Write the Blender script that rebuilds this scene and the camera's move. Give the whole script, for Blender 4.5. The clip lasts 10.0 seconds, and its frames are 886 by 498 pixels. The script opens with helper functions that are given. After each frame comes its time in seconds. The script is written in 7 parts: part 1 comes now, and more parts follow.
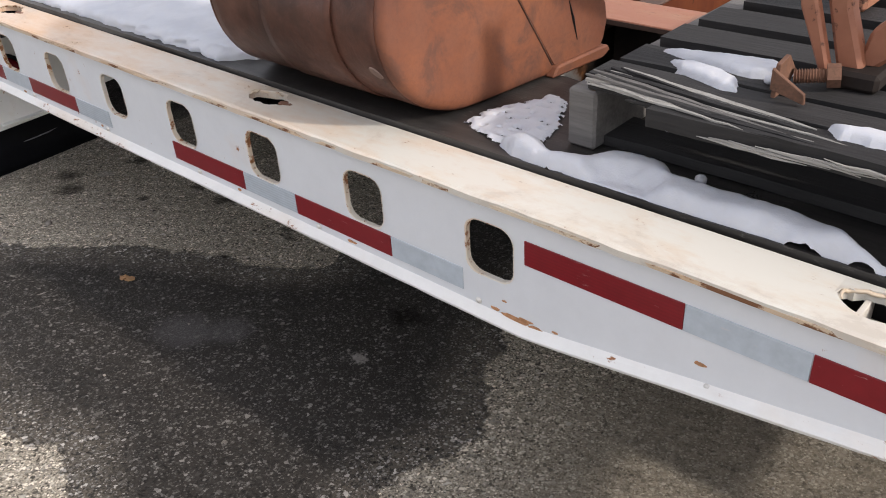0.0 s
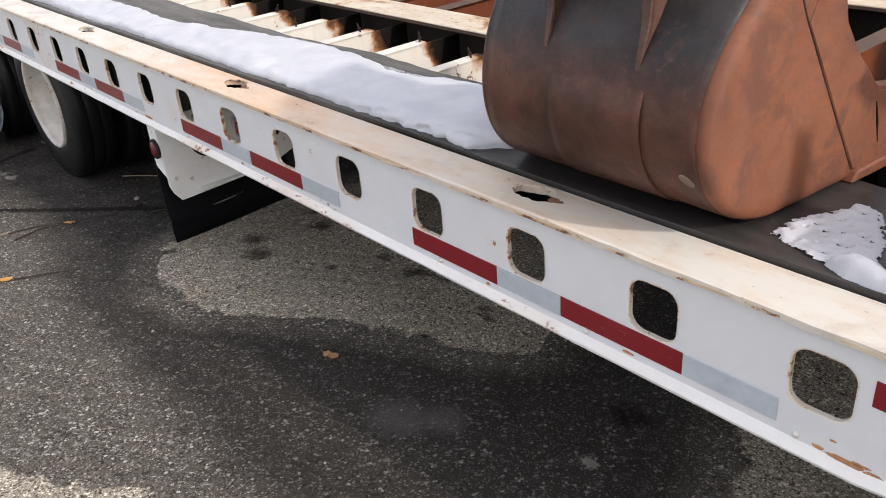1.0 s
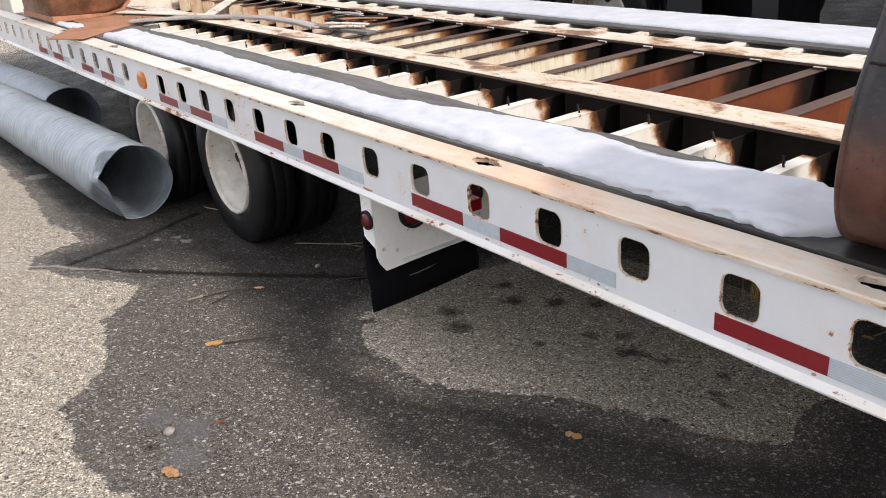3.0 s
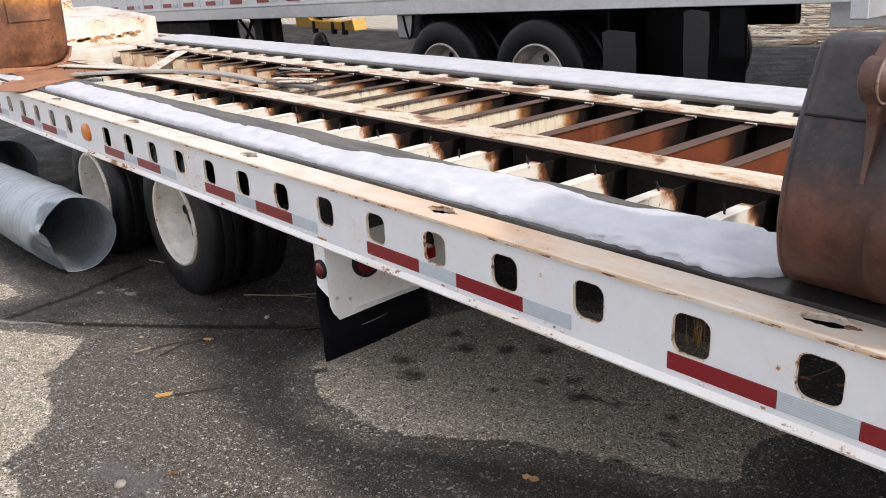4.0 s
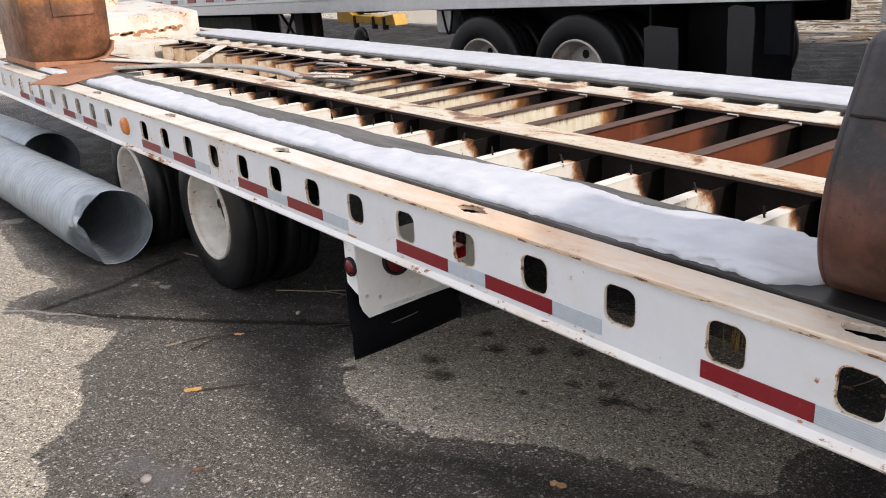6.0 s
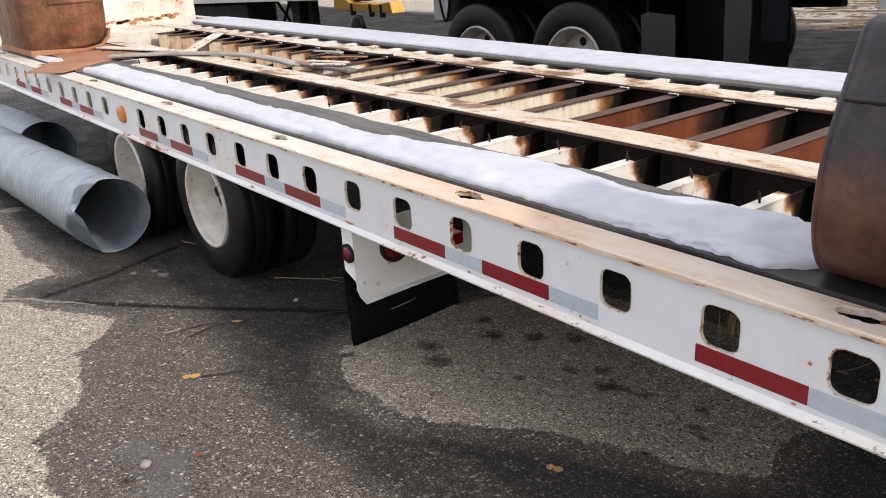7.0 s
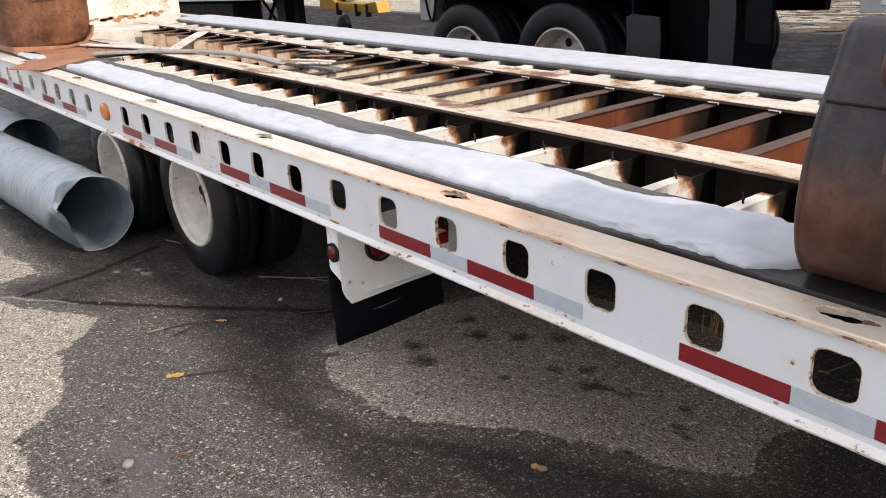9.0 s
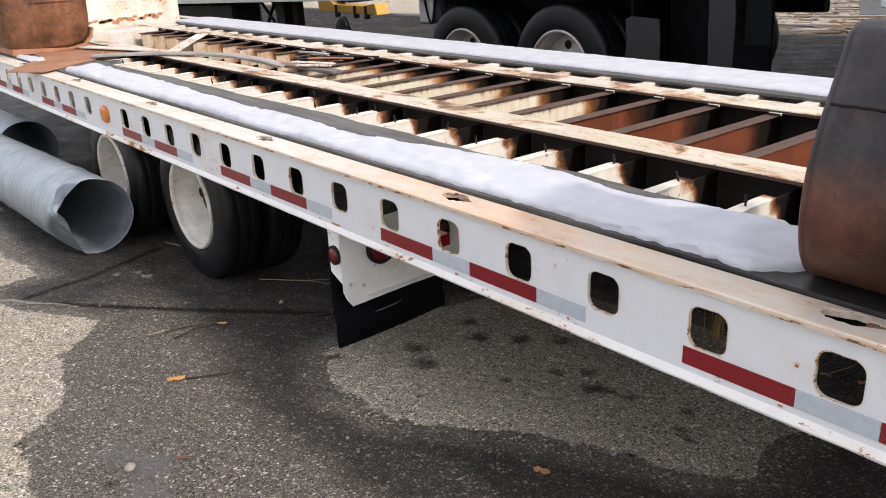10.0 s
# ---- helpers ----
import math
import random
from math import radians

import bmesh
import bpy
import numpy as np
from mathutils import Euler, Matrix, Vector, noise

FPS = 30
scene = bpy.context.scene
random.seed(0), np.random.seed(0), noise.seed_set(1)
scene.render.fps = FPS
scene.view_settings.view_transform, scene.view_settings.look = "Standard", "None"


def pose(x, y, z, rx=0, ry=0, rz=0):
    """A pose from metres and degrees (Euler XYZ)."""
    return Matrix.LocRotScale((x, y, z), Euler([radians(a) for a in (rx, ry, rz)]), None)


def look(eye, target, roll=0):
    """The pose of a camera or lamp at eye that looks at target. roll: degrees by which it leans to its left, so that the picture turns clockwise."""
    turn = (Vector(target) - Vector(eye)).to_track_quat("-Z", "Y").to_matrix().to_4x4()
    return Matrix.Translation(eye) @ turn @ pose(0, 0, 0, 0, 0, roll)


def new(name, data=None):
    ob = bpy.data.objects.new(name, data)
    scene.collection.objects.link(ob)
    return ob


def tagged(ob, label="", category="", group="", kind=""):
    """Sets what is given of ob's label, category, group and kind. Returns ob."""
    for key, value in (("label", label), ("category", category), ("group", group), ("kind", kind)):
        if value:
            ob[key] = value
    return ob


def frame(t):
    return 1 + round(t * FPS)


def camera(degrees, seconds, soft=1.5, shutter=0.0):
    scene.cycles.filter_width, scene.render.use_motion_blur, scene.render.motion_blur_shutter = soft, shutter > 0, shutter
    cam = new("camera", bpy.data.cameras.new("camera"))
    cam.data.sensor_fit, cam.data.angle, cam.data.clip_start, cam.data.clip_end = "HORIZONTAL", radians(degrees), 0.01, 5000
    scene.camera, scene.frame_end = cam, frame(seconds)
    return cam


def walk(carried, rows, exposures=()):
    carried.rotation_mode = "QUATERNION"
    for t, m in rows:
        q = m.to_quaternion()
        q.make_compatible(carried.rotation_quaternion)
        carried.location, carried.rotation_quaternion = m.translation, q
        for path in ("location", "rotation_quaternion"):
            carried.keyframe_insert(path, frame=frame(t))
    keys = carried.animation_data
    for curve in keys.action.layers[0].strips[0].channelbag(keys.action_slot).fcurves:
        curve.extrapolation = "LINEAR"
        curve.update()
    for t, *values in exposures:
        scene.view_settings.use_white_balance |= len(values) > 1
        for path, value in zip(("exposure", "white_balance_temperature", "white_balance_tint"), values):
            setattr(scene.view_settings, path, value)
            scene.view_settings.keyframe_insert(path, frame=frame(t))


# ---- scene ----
cam = camera(55.7, 10.0, soft=1.0)
PATH = [
    (0, (1.738, -0.9, 1.366), (0.56, 0.32, 0.305), -3.9),
    (0.5, (1.612, -0.967, 1.396), (0.307, 0.171, 0.395), -3.4),
    (1, (1.398, -1.042, 1.435), (0.027, 0.063, 0.487), -5.0),
    (1.5, (1.239, -1.093, 1.425), (-0.16, -0.014, 0.488), -4.7),
    (2, (1.044, -1.135, 1.457), (-0.433, -0.136, 0.551), -5.8),
    (2.2, (1.004, -1.198, 1.467), (-0.505, -0.214, 0.598), -6.0),
    (3.3, (1.032, -1.537, 1.508), (-0.448, -0.422, 0.757), -3.9),
    (3.5, (1.032, -1.546, 1.491), (-0.436, -0.393, 0.774), -3.5),
    (4, (1.035, -1.567, 1.496), (-0.401, -0.349, 0.822), -3.0),
    (4.5, (1.034, -1.552, 1.497), (-0.384, -0.305, 0.836), -3.0),
    (5, (1.026, -1.537, 1.495), (-0.384, -0.279, 0.841), -2.5),
    (5.5, (1.03, -1.512, 1.498), (-0.449, -0.341, 0.833), -2.7),
    (6, (1.018, -1.514, 1.492), (-0.475, -0.37, 0.812), -3.1),
    (7.5, (1.034, -1.523, 1.488), (-0.445, -0.38, 0.776), -3.1),
    (8, (1.028, -1.524, 1.486), (-0.45, -0.373, 0.787), -2.6),
    (8.5, (1.027, -1.531, 1.481), (-0.441, -0.366, 0.783), -2.2),
    (9, (1.03, -1.522, 1.485), (-0.431, -0.353, 0.779), -2.6),
    (9.5, (1.029, -1.517, 1.482), (-0.43, -0.343, 0.779), -2.7),
    (10, (1.02, -1.529, 1.487), (-0.439, -0.356, 0.785), -2.6),
]
walk(cam, [(t, look(eye, target, roll)) for t, eye, target, roll in PATH], exposures=[(0, 0.50, 6400, 14), (0.5, 0.56, 6400, 14), (1.0, 0.56, 6400, 14), (2.0, 0.72, 6400, 14), (3.3, 0.66, 6400, 14), (6.0, 0.60, 6400, 14), (10, 0.63, 6400, 14)])

# ---- light ----
SUN_FROM = Vector((1.55, 0.25, 1.0)).normalized()
world = bpy.data.worlds.new("world")
scene.world = world
world.use_nodes = True
wn = world.node_tree
sky = wn.nodes.new("ShaderNodeTexSky")
sky.sky_type, sky.sun_disc = "NISHITA", False
sky.sun_elevation = math.asin(SUN_FROM.z)
sky.sun_rotation = math.atan2(SUN_FROM.x, SUN_FROM.y)
sky.air_density, sky.dust_density = 1.0, 2.5
wn.links.new(sky.outputs[0], wn.nodes["Background"].inputs[0])
wn.nodes["Background"].inputs[1].default_value = 0.055
# thin bright haze over the whole sky
haze = wn.nodes.new("ShaderNodeBackground")
haze.inputs[0].default_value, haze.inputs[1].default_value = (0.985, 0.975, 0.965, 1), 0.70
both = wn.nodes.new("ShaderNodeAddShader")
wn.links.new(wn.nodes["Background"].outputs[0], both.inputs[0])
wn.links.new(haze.outputs[0], both.inputs[1])
wn.links.new(both.outputs[0], wn.nodes["World Output"].inputs[0])
sun = new("sun", bpy.data.lights.new("sun", "SUN"))
sun.data.energy, sun.data.angle, sun.data.color = 2.1, radians(2.5), (1.0, 0.93, 0.82)
sun.matrix_world = look(tuple(SUN_FROM * 30), (0, 0, 0))


# ---- materials ----
class Mat:
    """A small node builder."""

    def __init__(self, name):
        self.mat = bpy.data.materials.new(name)
        self.mat.use_nodes = True
        self.tree = self.mat.node_tree
        self.bsdf = self.tree.nodes["Principled BSDF"]
        self.coord = None

    def node(self, kind, **values):
        n = self.tree.nodes.new(kind)
        for key, value in values.items():
            n.inputs[key.replace("_", " ")].default_value = value
        return n

    def link(self, a, b):
        self.tree.links.new(a, b)

    def place(self, scale=(1, 1, 1), world_space=True):
        g = self.node("ShaderNodeNewGeometry") if world_space else self.node("ShaderNodeTexCoord")
        m = self.node("ShaderNodeMapping")
        m.inputs["Scale"].default_value = scale
        self.link(g.outputs["Position"] if world_space else g.outputs["Object"], m.inputs["Vector"])
        return m.outputs["Vector"]

    def noise(self, scale, detail=4.0, rough=0.6, stretch=(1, 1, 1), distortion=0.0, local=False):
        n = self.node("ShaderNodeTexNoise", Scale=scale, Detail=detail, Roughness=rough, Distortion=distortion)
        self.link(self.place(stretch, not local), n.inputs["Vector"])
        return n.outputs["Fac"]

    def voronoi(self, scale, feature="F1", out="Distance"):
        n = self.node("ShaderNodeTexVoronoi", Scale=scale)
        n.feature = feature
        self.link(self.place(), n.inputs["Vector"])
        return n.outputs[out]

    def ramp(self, fac, *stops):
        n = self.node("ShaderNodeValToRGB")
        els = n.color_ramp.elements
        while len(els) < len(stops):
            els.new(0.5)
        for el, (p, c) in zip(els, stops):
            el.position = p
            el.color = (c, c, c, 1) if isinstance(c, (int, float)) else (*c, 1)
        self.link(fac, n.inputs["Fac"])
        return n.outputs["Color"]

    def mix(self, fac, a, b, blend="MIX"):
        n = self.node("ShaderNodeMix")
        n.data_type, n.blend_type = "RGBA", blend
        for value, slot in ((fac, 0), (a, 6), (b, 7)):
            if isinstance(value, (int, float)):
                n.inputs[slot].default_value = value if slot == 0 else (value, value, value, 1)
            elif isinstance(value, tuple):
                n.inputs[slot].default_value = (*value, 1)
            else:
                self.link(value, n.inputs[slot])
        return n.outputs[2]

    def math(self, op, a, b=0.0):
        n = self.node("ShaderNodeMath")
        n.operation = op
        for value, slot in ((a, 0), (b, 1)):
            if isinstance(value, (int, float)):
                n.inputs[slot].default_value = value
            else:
                self.link(value, n.inputs[slot])
        return n.outputs[0]

    def random(self):
        return self.node("ShaderNodeObjectInfo").outputs["Random"]

    def height(self):
        n = self.node("ShaderNodeSeparateXYZ")
        self.link(self.place(), n.inputs[0])
        return n.outputs["Z"]

    def finish(self, color, rough=0.5, metal=0.0, bump=None, strength=0.3, distance=0.01, spec=0.5):
        b = self.bsdf
        for value, slot in ((color, "Base Color"), (rough, "Roughness"), (metal, "Metallic")):
            if isinstance(value, (int, float)):
                b.inputs[slot].default_value = value if slot != "Base Color" else (value, value, value, 1)
            elif isinstance(value, tuple):
                b.inputs[slot].default_value = (*value, 1)
            else:
                self.link(value, b.inputs[slot])
        b.inputs["Specular IOR Level"].default_value = spec
        if bump is not None:
            n = self.node("ShaderNodeBump", Strength=strength, Distance=distance)
            self.link(bump, n.inputs["Height"])
            self.link(n.outputs[0], b.inputs["Normal"])
        return self.mat


def mat_paint(name, base, rust_at, rust=(0.28, 0.12, 0.05), dirt=0.25, scale=9.0, stretch=(1, 1, 1), rough=0.42, pale=(0.62, 0.42, 0.26), chip=0.0):
    """Old paint with pale rust stains and small rusty chips. rust_at: how much of it shows, 0 to 1."""
    m = Mat(name)
    big = m.noise(scale * 0.35, 5, 0.62, stretch)
    fine = m.noise(scale * 5, 6, 0.7, stretch)
    stain = m.ramp(big, (0.62 - 0.24 * rust_at, 0.0), (0.86 - 0.2 * rust_at, 1.0))
    chips = m.ramp(m.math("ADD", m.math("MULTIPLY", fine, 0.62), m.math("MULTIPLY", big, 0.45)), (0.665 - 0.10 * rust_at + chip, 0.0), (0.70 - 0.10 * rust_at + chip, 1.0))
    grime = m.ramp(m.noise(scale * 1.7, 7, 0.7), (0.35, 0.0), (0.8, 1.0))
    c = m.mix(m.math("MULTIPLY", grime, dirt), base, tuple(0.45 * v for v in base))
    c = m.mix(m.math("MULTIPLY", stain, 0.75), c, pale)
    c = m.mix(chips, c, rust)
    r = m.ramp(chips, (0.0, rough), (1.0, 0.85))
    return m.finish(c, r, 0.0, m.math("SUBTRACT", m.math("MULTIPLY", grime, 0.3), chips), 0.25, 0.002)


def mat_plain(name, base, rough=0.6, metal=0.0, spread=0.35, scale=14.0, bump=0.2, distance=0.003, stretch=(1, 1, 1), local=False, spec=0.5):
    """A surface with cloudy variation at two scales and fine grain."""
    m = Mat(name)
    a = m.noise(scale, 5, 0.65, stretch, local=local)
    b = m.noise(scale * 9, 4, 0.7, stretch, local=local)
    v = m.math("ADD", m.math("MULTIPLY", a, 0.65), m.math("MULTIPLY", b, 0.35))
    c = m.mix(m.ramp(v, (0.32, 0.0), (0.68, 1.0)), tuple(x * (1 - spread) for x in base), tuple(min(1, x * (1 + spread)) for x in base))
    return m.finish(c, m.ramp(a, (0.3, max(0, rough - 0.12)), (0.7, min(1, rough + 0.12))), metal, v, bump, distance, spec)


WHITE = mat_paint("white_paint", (0.66, 0.675, 0.70), 0.22, dirt=0.16, scale=6)


def mat_cream(name="cream_worn_paint", orange=0.27, spread=0.0, chip=0.0, brown=(0.56, 0.30, 0.13), blotch=0.0, base=(0.60, 0.565, 0.49)):
    """Cream flange paint, stained orange along the middle stretch of the trailer, with small rusty chips."""
    m = Mat(name)
    sep = m.node("ShaderNodeSeparateXYZ")
    m.link(m.place(), sep.inputs[0])
    big = m.noise(2.6, 5, 0.6, (0.5, 1, 1))
    mid = m.noise(14, 6, 0.68, (0.45, 1.3, 1))
    fine = m.noise(70, 6, 0.72, (0.6, 1, 1))
    near = m.math("MULTIPLY", m.math("ADD", sep.outputs["X"], 0.65), 0.9)
    hump = m.math("MULTIPLY", m.math("POWER", 2.718, m.math("MULTIPLY", m.math("MULTIPLY", near, near), -1.0)), orange)
    v = m.math("ADD", m.math("ADD", m.math("MULTIPLY", big, 0.55), m.math("MULTIPLY", mid, 0.45)), m.math("ADD", hump, spread))
    c = m.mix(m.ramp(v, (0.50, 0.0), (0.92, 1.0)), base, brown)
    if blotch:
        worn = m.math("ADD", m.math("MULTIPLY", m.noise(5.0, 6, 0.62, (0.75, 1.2, 1), distortion=0.5), 0.82), m.math("MULTIPLY", fine, 0.18))
        c = m.mix(m.math("MULTIPLY", m.ramp(worn, (0.52, 0.0), (0.57, 1.0)), blotch), c, (0.40, 0.205, 0.085))
        c = m.mix(m.math("MULTIPLY", m.ramp(worn, (0.575, 0.0), (0.60, 1.0)), blotch), c, (0.13, 0.062, 0.034))
        tail = m.math("ADD", sep.outputs["X"], m.math("MULTIPLY", m.math("SUBTRACT", mid, 0.5), 0.5))
        bare = m.math("MULTIPLY", m.ramp(tail, (0.38, 0.0), (0.52, 1.0)), m.ramp(tail, (0.98, 1.0), (1.0, 0.0)))
        c = m.mix(m.math("MULTIPLY", bare, m.math("MULTIPLY", blotch, m.math("GREATER_THAN", sep.outputs["Z"], 0.735))), c, (0.30, 0.085, 0.034))
    c = m.mix(m.math("MULTIPLY", m.ramp(mid, (0.5, 0.0), (0.75, 1.0)), 0.35), c, (0.55, 0.44, 0.31))
    chips = m.ramp(m.math("ADD", m.math("MULTIPLY", fine, 0.65), m.math("MULTIPLY", mid, 0.35)), (0.60 - chip, 0.0), (0.64 - chip, 1.0))
    c = m.mix(m.math("MULTIPLY", chips, 0.85), c, (0.22, 0.10, 0.05))
    return m.finish(c, m.ramp(mid, (0.3, 0.35), (0.7, 0.6)), 0.0, m.math("SUBTRACT", m.math("MULTIPLY", mid, 0.4), chips), 0.3, 0.002)


CREAM = mat_cream(orange=0.21, chip=-0.01, brown=(0.60, 0.345, 0.18), blotch=0.12, base=(0.60, 0.575, 0.515))
CREAM_PLAIN = mat_paint("lower_flange_paint", (0.77, 0.76, 0.74), 0.68, dirt=0.2, scale=9, stretch=(0.5, 1, 1), pale=(0.66, 0.50, 0.34))
BARE_RIM = mat_paint("bare_rim_paint", (0.70, 0.66, 0.58), 0.85, dirt=0.2, scale=11, pale=(0.62, 0.42, 0.24))
EDGE = mat_paint("chipped_edge_paint", (0.60, 0.54, 0.43), 1.05, rust=(0.16, 0.07, 0.03), dirt=0.3, scale=9, stretch=(0.5, 1, 1), pale=(0.5, 0.3, 0.16))
FRAME_WHITE = mat_paint("frame_white_paint", (0.64, 0.62, 0.555), 0.62, dirt=0.2, scale=8, rust=(0.2, 0.07, 0.03), pale=(0.55, 0.27, 0.1))


def mat_frame(name, base, pale, rust, lo, hi, stain=0.6, stray=0.28, slant=0.0, drips=0.0):
    """Frame paint that turns to rust and then near-black towards one end, between lo and hi across the trailer;
    slant: how far this change leans out along the top edge, from which rusty water has run."""
    m = Mat(name)
    sep = m.node("ShaderNodeSeparateXYZ")
    m.link(m.place(), sep.inputs[0])
    big, fine = m.noise(3.2, 5, 0.62), m.noise(38, 6, 0.7)
    run = m.noise(30, 4, 0.6, (1, 1, 0.15))
    ragged = m.noise(13, 5, 0.65)
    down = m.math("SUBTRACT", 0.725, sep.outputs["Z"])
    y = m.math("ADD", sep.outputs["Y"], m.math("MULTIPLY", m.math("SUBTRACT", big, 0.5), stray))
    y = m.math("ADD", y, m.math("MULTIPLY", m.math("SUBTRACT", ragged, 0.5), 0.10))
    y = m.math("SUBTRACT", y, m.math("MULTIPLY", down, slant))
    end_ramp = m.node("ShaderNodeMapRange")
    end_ramp.inputs["From Min"].default_value, end_ramp.inputs["From Max"].default_value = lo, hi
    m.link(y, end_ramp.inputs["Value"])
    c = m.mix(m.math("MULTIPLY", m.ramp(big, (0.4, 0.0), (0.7, 1.0)), stain), base, pale)
    c = m.mix(m.math("MULTIPLY", m.ramp(run, (0.5, 0.0), (0.72, 1.0)), 0.8 * stain), c, pale)
    c = m.mix(m.ramp(m.math("ADD", m.math("MULTIPLY", fine, 0.6), m.math("MULTIPLY", big, 0.4)), (0.61, 0.0), (0.65, 1.0)), c, rust)
    if drips:
        drip = m.math("SUBTRACT", m.math("MULTIPLY", m.noise(34, 4, 0.6, (1, 1, 0.06)), 0.14), down)
        c = m.mix(m.math("MULTIPLY", m.ramp(drip, (0.050, 0.0), (0.085, 1.0)), drips), c, rust)
    c = m.mix(m.ramp(end_ramp.outputs[0], (0.0, 0.0), (0.35, 1.0)), c, pale)
    c = m.mix(m.math("MULTIPLY", m.ramp(end_ramp.outputs[0], (0.2, 0.0), (0.5, 1.0)), 0.8), c, rust)
    c = m.mix(m.ramp(end_ramp.outputs[0], (0.35, 0.0), (0.8, 1.0)), c, (0.007, 0.005, 0.004))
    return m.finish(c, 0.75, 0.0, m.math("ADD", fine, big), 0.25, 0.003, 0.12)


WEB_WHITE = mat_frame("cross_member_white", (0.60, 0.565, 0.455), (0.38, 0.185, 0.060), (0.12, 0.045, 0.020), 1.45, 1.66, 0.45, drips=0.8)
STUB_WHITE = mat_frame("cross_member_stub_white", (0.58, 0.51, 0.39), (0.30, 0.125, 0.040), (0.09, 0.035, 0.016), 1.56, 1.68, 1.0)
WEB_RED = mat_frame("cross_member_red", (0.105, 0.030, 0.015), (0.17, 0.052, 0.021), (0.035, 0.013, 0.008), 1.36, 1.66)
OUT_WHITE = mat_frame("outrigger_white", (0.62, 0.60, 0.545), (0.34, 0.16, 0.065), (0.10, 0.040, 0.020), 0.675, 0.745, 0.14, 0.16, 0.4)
RAIL_TOP = mat_cream("rail_top_paint", 0.04, 0.03, 0.03, (0.42, 0.23, 0.105), 0.9, (0.60, 0.555, 0.455))
BRACKET = mat_paint("bracket_paint", (0.80, 0.80, 0.78), 0.25, dirt=0.2, scale=9, pale=(0.6, 0.42, 0.2))
RIM_DIRTY = mat_paint("grimy_rim_paint", (0.42, 0.40, 0.37), 0.5, dirt=0.6, scale=12, pale=(0.3, 0.2, 0.13))
RIM = mat_paint("rim_paint", (0.60, 0.57, 0.51), 0.42, dirt=0.75, scale=8, stretch=(1, 0.4, 1), pale=(0.36, 0.25, 0.16))
SCAB = mat_plain("orange_rust_scab", (0.40, 0.20, 0.095), 0.85, spread=0.5, scale=60, bump=0.6)
FLANGE_RUST = mat_plain("rusty_flange", (0.080, 0.046, 0.034), 0.8, spread=0.5, scale=16)
DARK_STEEL = mat_plain("dark_steel", (0.020, 0.015, 0.013), 0.75, spread=0.5, scale=9, spec=0.18)
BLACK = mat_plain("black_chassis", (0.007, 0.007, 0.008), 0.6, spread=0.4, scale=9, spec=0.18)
RUBBER = mat_plain("black_rubber", (0.012, 0.012, 0.013), 0.55, spread=0.35, scale=18, spec=0.18)
FLAP = mat_plain("mud_flap_rubber", (0.004, 0.0045, 0.006), 0.5, spread=0.3, scale=7, spec=0.07)
GREY_RUBBER = mat_plain("dusty_rubber", (0.010, 0.010, 0.0105), 0.7, spread=0.5, scale=6)
CREASE_LIGHT = mat_plain("crease_highlight_rubber", (0.13, 0.13, 0.14), 0.35, spread=0.4, scale=30)
TYRE = mat_plain("tyre_rubber", (0.0065, 0.0068, 0.0075), 0.40, spread=0.4, scale=12, spec=0.22)


def mat_deck():
    """Old tarred deck board: grey and dry along the frame, soaked black beside the snow and at the tail."""
    m = Mat("tarred_deck_board")
    sep = m.node("ShaderNodeSeparateXYZ")
    m.link(m.place(), sep.inputs[0])
    grain, cloud, fine = m.noise(9, 6, 0.65, (0.25, 1.8, 1)), m.noise(4, 5, 0.6), m.noise(90, 5, 0.7, (0.4, 1, 1))
    wob = m.math("MULTIPLY", m.math("SUBTRACT", cloud, 0.5), 0.5)
    tail = m.ramp(m.math("ADD", m.math("MULTIPLY", m.math("ADD", sep.outputs["X"], 0.35), 1.4), m.math("ADD", wob, 0.5)), (0.35, 0.0), (0.65, 1.0))
    dry = m.mix(m.ramp(m.math("ADD", m.math("MULTIPLY", grain, 0.7), m.math("MULTIPLY", fine, 0.3)), (0.35, 0.0), (0.66, 1.0)), (0.040, 0.037, 0.034), (0.15, 0.142, 0.132))
    soaked = m.mix(m.ramp(grain, (0.35, 0.0), (0.7, 1.0)), (0.012, 0.011, 0.011), (0.050, 0.046, 0.043))
    soaked = m.mix(m.math("MULTIPLY", m.ramp(fine, (0.6, 0.0), (0.72, 1.0)), 0.5), soaked, (0.15, 0.14, 0.13))
    c = m.mix(tail, dry, soaked)
    return m.finish(c, m.mix(tail, 0.65, m.ramp(cloud, (0.35, 0.26), (0.65, 0.5))), 0.0, m.math("ADD", grain, m.math("MULTIPLY", fine, 0.4)), 0.35, 0.003, 0.4)


DECK = mat_deck()
WOOD = mat_plain("weathered_wood", (0.13, 0.122, 0.115), 0.85, spread=0.5, scale=10, stretch=(0.12, 1.6, 1.6), bump=0.7, distance=0.006)
WOOD_PALE = mat_plain("pale_weathered_wood", (0.30, 0.28, 0.26), 0.85, spread=0.4, scale=10, stretch=(0.12, 1.6, 1.6), bump=0.7, distance=0.006)
WOOD_DARK = mat_plain("damp_dark_wood", (0.030, 0.029, 0.029), 0.7, spread=0.5, scale=10, stretch=(0.12, 1.6, 1.6), bump=0.6, distance=0.006, spec=0.18)
WOOD_RAW = mat_plain("split_wood", (0.27, 0.26, 0.24), 0.85, spread=0.4, scale=12, stretch=(0.1, 2.5, 2.5), bump=0.9, distance=0.008)
SILVER = mat_plain("aluminium_panel", (0.55, 0.56, 0.58), 0.45, 0.35, spread=0.08, scale=5, bump=0.05)
